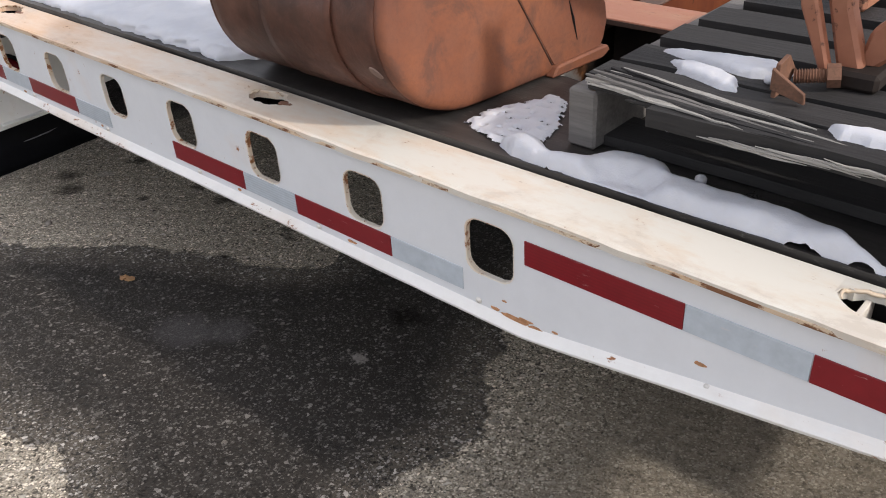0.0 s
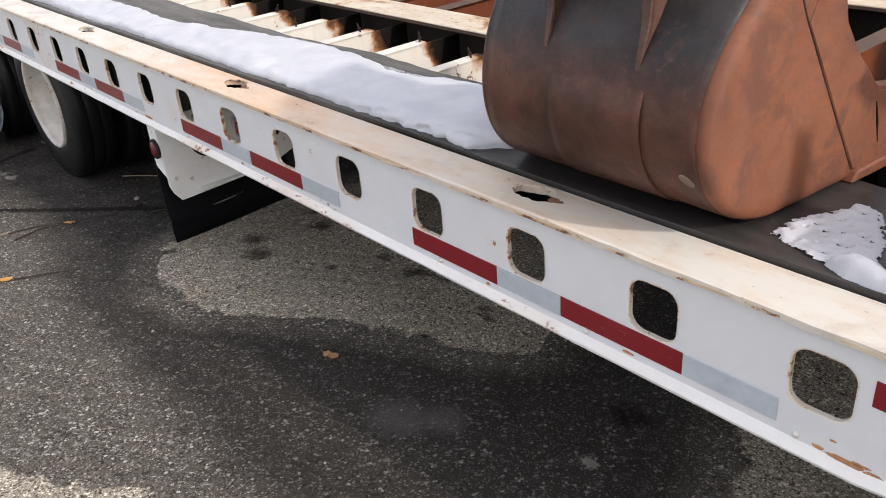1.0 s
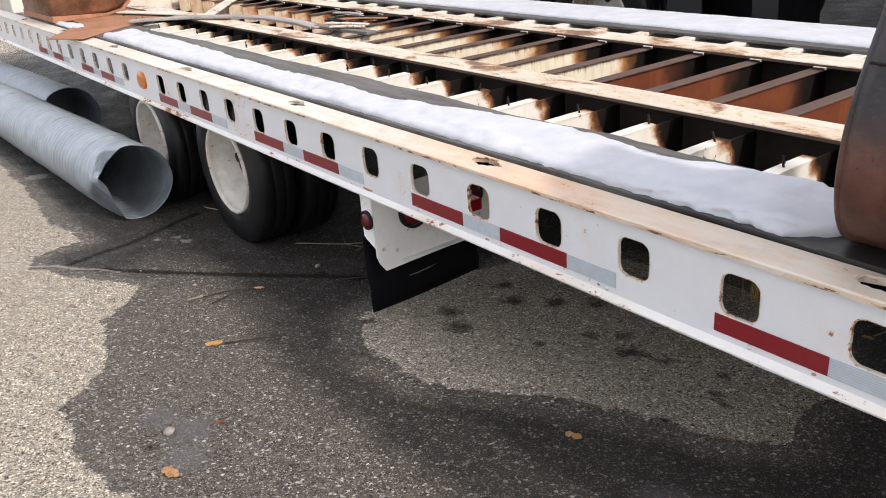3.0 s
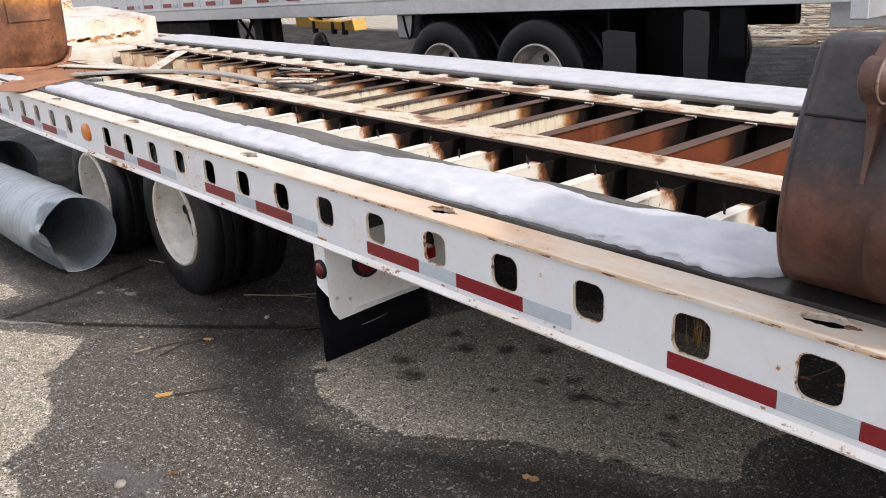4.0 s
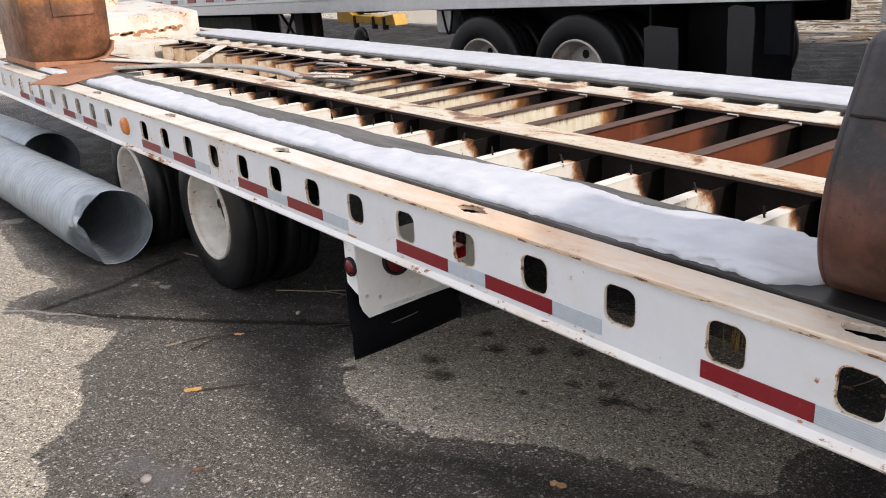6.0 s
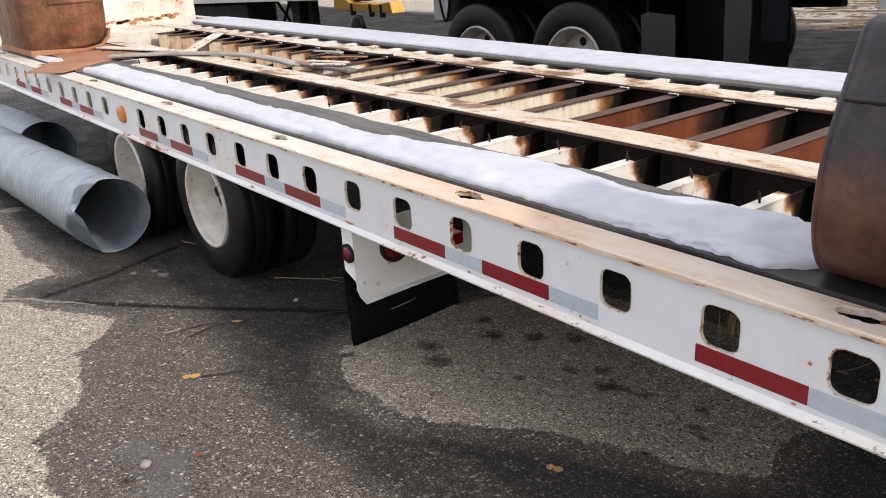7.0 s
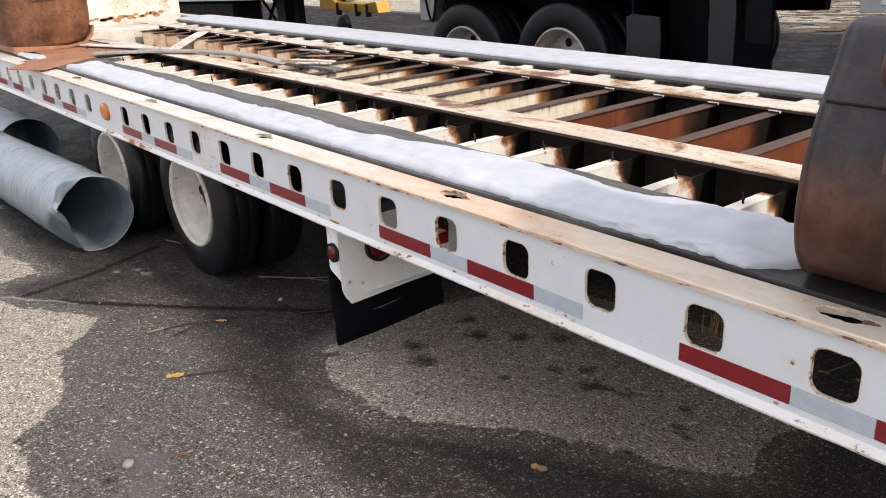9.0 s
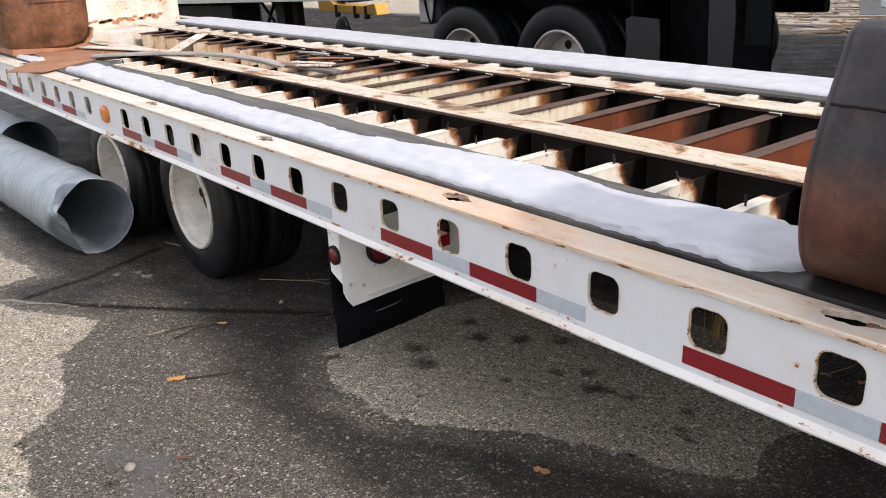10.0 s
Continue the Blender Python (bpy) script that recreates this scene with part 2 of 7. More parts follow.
SILVER_RAIL = mat_plain("aluminium_rail", (0.50, 0.51, 0.53), 0.4, 0.6, spread=0.15, scale=6, bump=0.05)
TRAILER_WHITE = mat_plain("trailer_white", (0.72, 0.73, 0.74), 0.4, spread=0.06, scale=4, bump=0.05)
YELLOW = mat_plain("yellow_machine_paint", (0.48, 0.27, 0.03), 0.5, spread=0.25, scale=7)
LEAF = mat_plain("dry_leaf", (0.55, 0.33, 0.16), 0.7, spread=0.3, scale=40)
YELLOW_LEAF = mat_plain("yellow_leaf", (0.72, 0.44, 0.15), 0.7, spread=0.25, scale=40)
STRAW_GOLD = mat_plain("golden_grass", (0.34, 0.22, 0.085), 0.8, spread=0.4, scale=40)
LITTER = mat_plain("brown_litter", (0.15, 0.10, 0.06), 0.85, spread=0.7, scale=6)
TWIG = mat_plain("dry_twig", (0.030, 0.022, 0.018), 0.85, spread=0.4, scale=40)
STRAW = mat_plain("pale_straw", (0.21, 0.175, 0.13), 0.85, spread=0.35, scale=40)
STONE = mat_plain("grey_stone", (0.24, 0.215, 0.19), 0.85, spread=0.3, scale=30)
GALV_BOLT = mat_plain("zinc_bolt", (0.62, 0.60, 0.57), 0.4, 0.7, spread=0.2, scale=40)
HARDWARE = mat_plain("rusty_hardware", (0.16, 0.08, 0.05), 0.8, 0.2, spread=0.5, scale=30)
RUST_PLATE = mat_plain("rusty_plate", (0.30, 0.14, 0.075), 0.85, spread=0.4, scale=6)
ARM_PAINT = mat_paint("faded_orange_paint", (0.27, 0.105, 0.058), 0.6, rust=(0.09, 0.04, 0.025), dirt=0.5, scale=9, pale=(0.38, 0.19, 0.115), rough=0.6)


def mat_tape(name, base):
    m = Mat(name)
    g = m.noise(30, 5, 0.7)
    scratch = m.ramp(m.noise(55, 6, 0.75, (0.4, 1, 2)), (0.63, 0.0), (0.7, 1.0))
    c = m.mix(m.ramp(g, (0.3, 0.0), (0.75, 0.45)), base, tuple(v * 0.55 for v in base))
    c = m.mix(m.math("MULTIPLY", scratch, 0.6), c, (0.55, 0.5, 0.48))
    lines = m.node("ShaderNodeTexWave", Scale=52.0, Distortion=0.0)
    lines.bands_direction = "Z"
    m.link(m.place(), lines.inputs["Vector"])
    seen = m.math("MULTIPLY", m.math("GREATER_THAN", m.random(), 0.55), 0.22)
    c = m.mix(m.math("MULTIPLY", m.ramp(lines.outputs["Fac"], (0.25, 1.0), (0.5, 0.0)), seen), c, tuple(v * 0.4 for v in base))
    return m.finish(c, 0.28, 0.0, g, 0.05, 0.001)


TAPE_RED = mat_tape("red_reflective_tape", (0.20, 0.006, 0.013))
TAPE_WHITE = mat_tape("silver_reflective_tape", (0.47, 0.52, 0.57))


def mat_lens(name, base):
    m = Mat(name)
    w = m.voronoi(260)
    return m.finish(m.mix(m.ramp(w, (0.0, 0.0), (0.6, 1.0)), tuple(v * 0.6 for v in base), base), 0.15, 0.0, w, 0.3, 0.001)


LENS_RED = mat_lens("red_lamp_lens", (0.13, 0.007, 0.011))
BRIGHT_RED = mat_lens("bright_red_piece", (0.42, 0.012, 0.020))
LENS_AMBER = mat_lens("amber_lamp_lens", (0.58, 0.17, 0.02))


def mat_bucket(name, brown, dark, lo, hi):
    """Rusty digger steel; old grey and black paint is left on the upper part, from lo to hi."""
    m = Mat(name)
    cloud = m.noise(4.5, 6, 0.65)
    blot = m.noise(15, 6, 0.68, distortion=0.6)
    fine = m.noise(60, 6, 0.75)
    streak = m.noise(24, 4, 0.6, (1, 1, 0.12))
    z = m.math("ADD", m.height(), m.math("MULTIPLY", m.math("SUBTRACT", m.math("ADD", m.math("MULTIPLY", blot, 0.7), m.math("MULTIPLY", cloud, 0.3)), 0.5), 0.16))
    upper = m.node("ShaderNodeMapRange")
    upper.inputs["From Min"].default_value, upper.inputs["From Max"].default_value = lo, hi
    m.link(z, upper.inputs["Value"])
    c = m.mix(m.ramp(cloud, (0.40, 0.0), (0.60, 1.0)), tuple(v * 0.5 for v in brown), tuple(v * 1.35 for v in brown))
    c = m.mix(m.math("MULTIPLY", m.ramp(blot, (0.48, 0.0), (0.7, 1.0)), 0.55), c, (0.045, 0.028, 0.024))
    c = m.mix(m.math("MULTIPLY", m.ramp(streak, (0.45, 0.0), (0.75, 1.0)), 0.4), c, tuple(v * 0.5 for v in brown))
    d = m.mix(m.ramp(cloud, (0.36, 0.0), (0.60, 1.0)), tuple(v * 0.45 for v in dark), tuple(v * 1.7 for v in dark))
    d = m.mix(m.math("MULTIPLY", m.ramp(blot, (0.56, 0.0), (0.64, 1.0)), 0.5), d, (0.070, 0.040, 0.030))
    c = m.mix(m.math("MULTIPLY", upper.outputs[0], 0.92), c, d)
    c = m.mix(m.math("MULTIPLY", m.ramp(fine, (0.55, 0.0), (0.72, 1.0)), 0.35), c, tuple(min(1, v * 2.2) for v in brown))
    spots = m.ramp(m.math("MULTIPLY", fine, m.math("ADD", cloud, 0.45)), (0.58, 0.0), (0.66, 1.0))
    c = m.mix(m.math("MULTIPLY", spots, 0.7), c, (0.02, 0.015, 0.014))
    h = m.math("ADD", m.math("MULTIPLY", fine, 0.25), m.math("ADD", m.math("MULTIPLY", blot, 0.5), cloud))
    return m.finish(c, m.ramp(blot, (0.3, 0.32), (0.7, 0.55)), 0.0, h, 0.45, 0.006, 0.28)


def mat_cheek():
    """Bare plate with an even coat of orange rust, scuffed and mottled."""
    m = Mat("rusty_cheek_plate")
    a, b, f = m.noise(4.5, 5, 0.6), m.noise(22, 6, 0.7), m.noise(120, 4, 0.7)
    c = m.mix(m.ramp(a, (0.35, 0.0), (0.65, 1.0)), (0.135, 0.050, 0.030), (0.215, 0.078, 0.038))
    c = m.mix(m.math("MULTIPLY", m.ramp(b, (0.45, 0.0), (0.7, 1.0)), 0.45), c, (0.20, 0.090, 0.056))
    c = m.mix(m.math("MULTIPLY", m.ramp(f, (0.45, 0.0), (0.7, 1.0)), 0.35), c, (0.11, 0.048, 0.034))
    g = m.noise(9, 6, 0.7, distortion=0.8)
    c = m.mix(m.math("MULTIPLY", m.ramp(g, (0.5, 0.0), (0.62, 1.0)), 0.6), c, (0.085, 0.042, 0.032))
    dark = m.ramp(m.math("ADD", m.math("MULTIPLY", a, 0.5), m.math("MULTIPLY", b, 0.5)), (0.58, 0.0), (0.66, 1.0))
    c = m.mix(m.math("MULTIPLY", dark, 0.4), c, (0.09, 0.045, 0.035))
    return m.finish(c, m.ramp(b, (0.3, 0.5), (0.7, 0.8)), 0.0, m.math("ADD", b, m.math("MULTIPLY", f, 0.4)), 0.3, 0.003, 0.35)


BUCKET = mat_bucket("rusty_bucket_steel", (0.088, 0.038, 0.026), (0.0205, 0.0215, 0.0225), 0.985, 1.06)
CHEEK = mat_cheek()
PLUG = mat_plain("worn_bolt_hole", (0.19, 0.125, 0.10), 0.6, spread=0.3, scale=40)
EAR = mat_plain("rusty_ear_plate", (0.070, 0.033, 0.022), 0.55, spread=0.6, scale=14, bump=0.35)
BUCKET_TAN = mat_bucket("worn_orange_bucket", (0.18, 0.080, 0.042), (0.50, 0.22, 0.03), 1.2, 1.4)


def mat_galvanised():
    m = Mat("galvanised_steel")
    spangle = m.voronoi(24, out="Color")
    dull = m.noise(5, 6, 0.65)
    c = m.mix(m.ramp(dull, (0.35, 0.0), (0.7, 1.0)), (0.24, 0.275, 0.305), (0.36, 0.40, 0.43))
    bw = m.node("ShaderNodeRGBToBW")
    m.link(spangle, bw.inputs[0])
    c = m.mix(0.10, c, bw.outputs[0], "OVERLAY")
    return m.finish(c, m.ramp(dull, (0.3, 0.42), (0.7, 0.62)), 0.5, dull, 0.25, 0.004)


GALV = mat_galvanised()


def mat_snow():
    m = Mat("old_snow")
    a, b, g = m.noise(9, 5, 0.6), m.noise(60, 5, 0.7), m.noise(400, 2, 0.5)
    c = m.mix(m.ramp(a, (0.35, 0.0), (0.7, 1.0)), (0.45, 0.462, 0.50), (0.545, 0.555, 0.585))
    h = m.math("ADD", m.math("ADD", m.math("MULTIPLY", a, 0.5), m.math("MULTIPLY", b, 0.4)), m.math("MULTIPLY", g, 0.12))
    mat = m.finish(c, 0.65, 0.0, h, 0.45, 0.006, 0.3)
    m.bsdf.inputs["Subsurface Weight"].default_value = 0.25
    m.bsdf.inputs["Subsurface Radius"].default_value = (0.012, 0.014, 0.018)
    return mat


SNOW = mat_snow()
ICE = mat_plain("grey_melting_ice", (0.26, 0.27, 0.28), 0.28, spread=0.4, scale=40, bump=0.5)


def mat_asphalt():
    """Old asphalt with pale aggregate. Attributes: 'damp' where meltwater has soaked it, eased where the lot is sunlit,
    one for dark drips, seams and a darkened far band, 'pale' filled cracks and scrapes, 'film' standing water, 'mud' a
    coat of silt."""
    m = Mat("asphalt")

    def field(name):
        at = m.node("ShaderNodeAttribute")
        at.attribute_name = name
        return at.outputs["Fac"]

    damp_at = field("damp")
    broad = m.math("ADD", m.math("MULTIPLY", m.noise(7, 6, 0.65), 0.55), m.math("MULTIPLY", m.noise(45, 4, 0.7), 0.16))
    damp = m.ramp(m.math("ADD", damp_at, m.math("SUBTRACT", broad, 0.355)), (0.470, 0.0), (0.505, 1.0))

    def chips(scale, keep, size):
        """Scattered stones of uneven size: some cells of a Voronoi pattern, each with its own radius."""
        n = m.node("ShaderNodeTexVoronoi", Scale=scale)
        w = m.node("ShaderNodeVectorMath")
        w.operation = "ADD"
        j = m.node("ShaderNodeTexNoise", Scale=scale * 1.3, Detail=2.0)
        m.link(m.place(), j.inputs["Vector"])
        k = m.node("ShaderNodeVectorMath")
        k.operation = "SCALE"
        k.inputs["Scale"].default_value = 0.9 / scale
        m.link(j.outputs["Color"], k.inputs[0])
        m.link(m.place(), w.inputs[0])
        m.link(k.outputs[0], w.inputs[1])
        m.link(w.outputs[0], n.inputs["Vector"])
        sep = m.node("ShaderNodeSeparateColor")
        m.link(n.outputs["Color"], sep.inputs[0])
        room = m.math("SUBTRACT", m.math("MULTIPLY", sep.outputs[1], size), n.outputs["Distance"])
        return m.math("MULTIPLY", m.ramp(room, (0.0, 0.0), (0.10, 1.0)), m.ramp(sep.outputs[0], (keep, 0.0), (min(1.0, keep + 0.1), 1.0))), sep.outputs[2]

    small, small_tone = chips(215, 0.22, 1.0)
    large, large_tone = chips(112, 0.58, 0.85)
    big, big_tone = chips(60, 0.86, 0.60)
    cloud, patch = m.noise(2.3, 6, 0.65), m.noise(17, 5, 0.65)
    fine = m.noise(190, 4, 0.75)
    pit = m.ramp(m.noise(95, 4, 0.72), (0.34, 1.0), (0.45, 0.0))
    base = m.mix(m.ramp(fine, (0.36, 0.0), (0.64, 1.0)), (0.135, 0.118, 0.094), (0.60, 0.53, 0.42))
    base = m.mix(m.math("MULTIPLY", m.ramp(cloud, (0.35, 0.0), (0.7, 1.0)), 0.45), base, (0.37, 0.33, 0.265))
    base = m.mix(m.math("MULTIPLY", m.ramp(patch, (0.52, 0.0), (0.72, 1.0)), 0.4), base, (0.13, 0.115, 0.097))
    stone_a = m.mix(m.ramp(small_tone, (0.15, 0.0), (0.85, 1.0)), (0.10, 0.088, 0.075), (0.92, 0.84, 0.70))
    stone_b = m.mix(m.ramp(large_tone, (0.15, 0.0), (0.85, 1.0)), (0.10, 0.09, 0.076), (0.92, 0.84, 0.71))
    dry = m.mix(small, base, stone_a)
    dry = m.mix(large, dry, stone_b)
    dry = m.mix(m.math("MULTIPLY", pit, 0.68), dry, (0.045, 0.040, 0.034))
    dry = m.mix(big, dry, m.mix(big_tone, (0.20, 0.17, 0.14), (0.66, 0.61, 0.54)))
    silt = m.mix(m.ramp(m.noise(30, 6, 0.7), (0.35, 0.0), (0.68, 1.0)), (0.13, 0.110, 0.086), (0.28, 0.245, 0.19))
    dry = m.mix(m.math("MULTIPLY", field("mud"), 0.74), dry, silt)
    deep = m.ramp(m.math("ADD", damp_at, m.math("MULTIPLY", m.math("SUBTRACT", broad, 0.355), 0.6)), (0.64, 0.0), (0.97, 1.0))
    mud = m.ramp(m.noise(1.7, 5, 0.6), (0.35, 0.0), (0.68, 1.0))
    wet = m.mix(1.0, base, (0.335, 0.328, 0.322), "MULTIPLY")
    wet = m.mix(deep, wet, m.mix(1.0, wet, (0.175, 0.175, 0.185), "MULTIPLY"))
    wet = m.mix(m.math("MULTIPLY", mud, 0.35), wet, (0.070, 0.060, 0.052))
    keep_a = m.math("MULTIPLY", small, m.ramp(deep, (0.0, 0.75), (1.0, 0.25)))
    keep_b = m.math("MULTIPLY", large, m.ramp(deep, (0.0, 0.85), (1.0, 0.29)))
    wet = m.mix(keep_a, wet, m.mix(m.ramp(small_tone, (0.35, 0.0), (1.0, 1.0)), (0.030, 0.028, 0.026), (0.56, 0.53, 0.49)))
    wet = m.mix(keep_b, wet, m.mix(m.ramp(large_tone, (0.40, 0.0), (1.0, 1.0)), (0.028, 0.026, 0.024), (0.76, 0.72, 0.67)))
    wet = m.mix(m.math("MULTIPLY", pit, 0.75), wet, (0.012, 0.011, 0.011))
    wet = m.mix(m.math("MULTIPLY", big, 0.55), wet, m.mix(big_tone, (0.05, 0.045, 0.04), (0.42, 0.39, 0.35)))
    c = m.mix(damp, dry, wet)
    ragged = m.math("ADD", m.math("MULTIPLY", m.noise(24, 6, 0.75), 1.3), m.math("MULTIPLY", m.noise(110, 3, 0.7), 0.4))
    oil_dark = m.ramp(m.math("ADD", field("oil_dark"), m.math("SUBTRACT", ragged, 0.87)), (0.42, 0.0), (0.80, 1.0))
    c = m.mix(m.math("MULTIPLY", oil_dark, 0.76), c, (0.020, 0.0175, 0.0155))
    pale = m.ramp(m.math("ADD", field("pale"), m.math("SUBTRACT", ragged, 0.87)), (0.42, 0.0), (0.60, 1.0))
    c = m.mix(m.math("MULTIPLY", pale, 0.5), c, (0.47, 0.44, 0.405))
    film = m.ramp(m.math("ADD", field("film"), m.math("SUBTRACT", broad, 0.355)), (0.35, 0.0), (0.75, 1.0))
    c = m.mix(m.math("MULTIPLY", film, 0.65), c, (0.085, 0.080, 0.080))
    shine = m.ramp(m.noise(3.2, 5, 0.6), (0.35, 0.46), (0.7, 0.75))
    r = m.mix(m.math("MULTIPLY", film, 0.8), m.mix(damp, 0.92, shine), 0.22)
    h = m.math("ADD", m.math("ADD", m.math("MULTIPLY", small, 0.35), m.math("MULTIPLY", large, 0.55)), m.math("ADD", m.math("MULTIPLY", fine, 0.8), m.math("MULTIPLY", pit, -1.2)))
    h = m.math("MULTIPLY", h, m.math("SUBTRACT", 1.0, m.math("MULTIPLY", film, 0.8)))
    mat = m.finish(c, r, 0.0, h, 0.9, 0.007, 0.14)
    m.link(m.math("MULTIPLY", m.mix(damp, 0.10, 0.20), m.math("SUBTRACT", 1.0, m.math("MULTIPLY", oil_dark, 0.9))), m.bsdf.inputs["Specular IOR Level"])
    return mat


ASPHALT = mat_asphalt()


# ---- building helpers ----
def mesh_of(name, verts, faces, mat, smooth=False):
    me = bpy.data.meshes.new(name)
    me.from_pydata([tuple(v) for v in verts], [], faces)
    me.validate()
    me.materials.append(mat)
    if smooth:
        me.polygons.foreach_set("use_smooth", [True] * len(me.polygons))
    me.update()
    return me


def from_bm(name, bm, mat, smooth=False):
    bmesh.ops.recalc_face_normals(bm, faces=bm.faces)
    me = bpy.data.meshes.new(name)
    bm.to_mesh(me)
    bm.free()
    me.materials.append(mat)
    if smooth:
        me.polygons.foreach_set("use_smooth", [True] * len(me.polygons))
    return me


def part(name, me, parent=None, label="", m=None):
    """Links a mesh as one object, under a thing or a part."""
    ob = new(name, me)
    if parent:
        ob.parent = parent
    if m is not None:
        ob.matrix_basis = m
    return tagged(ob, label)


def thing(name, label, category, group="", at=(0, 0, 0), kind=""):
    ob = new(name)
    ob.location = at
    ob.empty_display_size = 0.1
    return tagged(ob, label, category, group, kind)


def box_bm(lo, hi, bevel=0.0, segments=1):
    bm = bmesh.new()
    lo, hi = Vector(lo), Vector(hi)
    bmesh.ops.create_cube(bm, size=1, matrix=Matrix.Translation((lo + hi) / 2) @ Matrix.Diagonal((*(hi - lo), 1)))
    if bevel:
        bmesh.ops.bevel(bm, geom=bm.edges[:], offset=bevel, segments=segments, affect="EDGES", profile=0.5)
    return bm


def box(name, lo, hi, mat, parent=None, bevel=0.003, label="", m=None):
    return part(name, from_bm(name, box_bm(lo, hi, bevel), mat), parent, label, m)


def join(*bms):
    out = bms[0]
    for b in bms[1:]:
        me = bpy.data.meshes.new("tmp")
        b.to_mesh(me)
        out.from_mesh(me)
        b.free()
        bpy.data.meshes.remove(me)
    return out


def tube_bm(path, radius, sides=12, caps=True):
    """A round bar along a path; radius may be a number or one per point."""
    bm = bmesh.new()
    rings = []
    pts = [Vector(p) for p in path]
    for i, p in enumerate(pts):
        d = (pts[min(i + 1, len(pts) - 1)] - pts[max(i - 1, 0)]).normalized()
        q = d.to_track_quat("Z", "Y")
        r = radius[i] if isinstance(radius, (list, tuple)) else radius
        rings.append([bm.verts.new(p + q @ Vector((r * math.cos(a), r * math.sin(a), 0))) for a in (math.tau * k / sides for k in range(sides))])
    for a, b in zip(rings, rings[1:]):
        for k in range(sides):
            bm.faces.new((a[k], a[(k + 1) % sides], b[(k + 1) % sides], b[k]))
    if caps:
        bm.faces.new(rings[0][::-1])
        bm.faces.new(rings[-1])
    return bm


def lathe_bm(profile, sides=48, axis="y"):
    """Turns a closed or open outline of (radius, along) about an axis."""
    bm = bmesh.new()
    rings = []
    for r, h in profile:
        ring = []
        for k in range(sides):
            a = math.tau * k / sides
            c, s = r * math.cos(a), r * math.sin(a)
            ring.append(bm.verts.new((c, h, s) if axis == "y" else (h, c, s) if axis == "x" else (c, s, h)))
        rings.append(ring)
    for a, b in zip(rings, rings[1:]):
        for k in range(sides):
            bm.faces.new((a[k], a[(k + 1) % sides], b[(k + 1) % sides], b[k]))
    return bm


def prism_bm(outline, x0, x1, axis="x", bevel=0.0):
    """A flat plate: an outline of two coordinates, pushed along the third axis."""
    def put(u, v, w):
        return {"x": (w, u, v), "y": (u, w, v), "z": (u, v, w)}[axis]
    bm = bmesh.new()
    a = [bm.verts.new(put(u, v, x0)) for u, v in outline]
    b = [bm.verts.new(put(u, v, x1)) for u, v in outline]
    bm.faces.new(a)
    bm.faces.new(b[::-1])
    n = len(outline)
    for k in range(n):
        bm.faces.new((a[k], a[(k + 1) % n], b[(k + 1) % n], b[k]))
    bmesh.ops.recalc_face_normals(bm, faces=bm.faces)
    if bevel:
        bmesh.ops.bevel(bm, geom=bm.edges[:], offset=bevel, segments=1, affect="EDGES")
    return bm


def wave(x, seed=0.0, f=1.0):
    """Smooth noise of one number, about -1 to 1."""
    return noise.fractal(Vector((x * f, seed * 7.3, seed)), 1.0, 2.0, 4) * 1.3


# ---- the ground ----
def ground_z(x, y):
    """The lot falls gently along the trailer, dips towards the middle of it and rises behind."""
    z = 0.042 * (max(-14.0, min(4.0, x)) + 0.43)
    if y < 0.5:
        return z - 0.07 * (max(-4.0, y) + 0.03)
    if y < 3.0:
        return z - 0.0371 * (3.0 - y) / 2.5
    return z + 0.07 * min(1.0, (y - 3.0) / 0.5)


DRY_UNDER = [(-1.62, -0.05), (-1.45, -0.13), (-1.24, -0.19), (-0.99, -0.16), (-0.79, -0.03), (-0.57, 0.11), (-0.32, 0.22), (-0.15, 0.28), (-0.06, 0.34), (-0.01, 0.41), (-0.07, 0.60), (-0.05, 0.75), (-0.5, 1.2), (-1.5, 1.1), (-1.75, 0.45)]
DRY_TAIL = [(0.73, 0.26), (0.86, 0.10), (0.80, -0.15), (1.1, -0.5), (1.6, -0.5), (3.5, -0.3), (3.5, 2.8), (0.5, 2.8), (0.55, 0.6)]
DRY_OPEN = [(0.36, -0.60), (0.17, -0.52), (-0.03, -0.58), (-0.41, -0.81), (-0.62, -0.93), (-0.9, -1.1), (-1.3, -1.22), (-1.68, -1.14), (-1.84, -0.95), (-2.05, -0.9), (-2.3, -0.85), (-2.45, -0.7), (-2.62, -0.60), (-2.87, -0.77), (-3.18, -0.93), (-3.4, -0.89), (-3.48, -0.62), (-4.0, -0.66), (-5.2, -0.58), (-9.0, -0.6), (-9.0, -4.0), (2.5, -4.0), (1.2, -1.4)]
DRY_REST = [(0.55, -0.95), (0.95, -0.62), (1.6, -0.38), (4.2, -0.20), (4.2, -3.2), (0.55, -3.2)]
# seams in the surface: dark where water stands in them, pale where they are filled
SEAMS = [[(-3.13, -0.77), (-3.20, -0.61), (-3.25, -0.44), (-3.42, -0.19), (-3.55, 0.04)], [(-2.95, -0.68), (-2.68, -0.45), (-2.40, -0.20), (-2.18, 0.02), (-1.90, 0.26)]]
FILLED = [[(-3.75, -1.35), (-3.42, -1.07), (-3.24, -0.93), (-3.16, -0.83), (-3.05, -0.77), (-2.97, -0.69), (-2.84, -0.62)]]
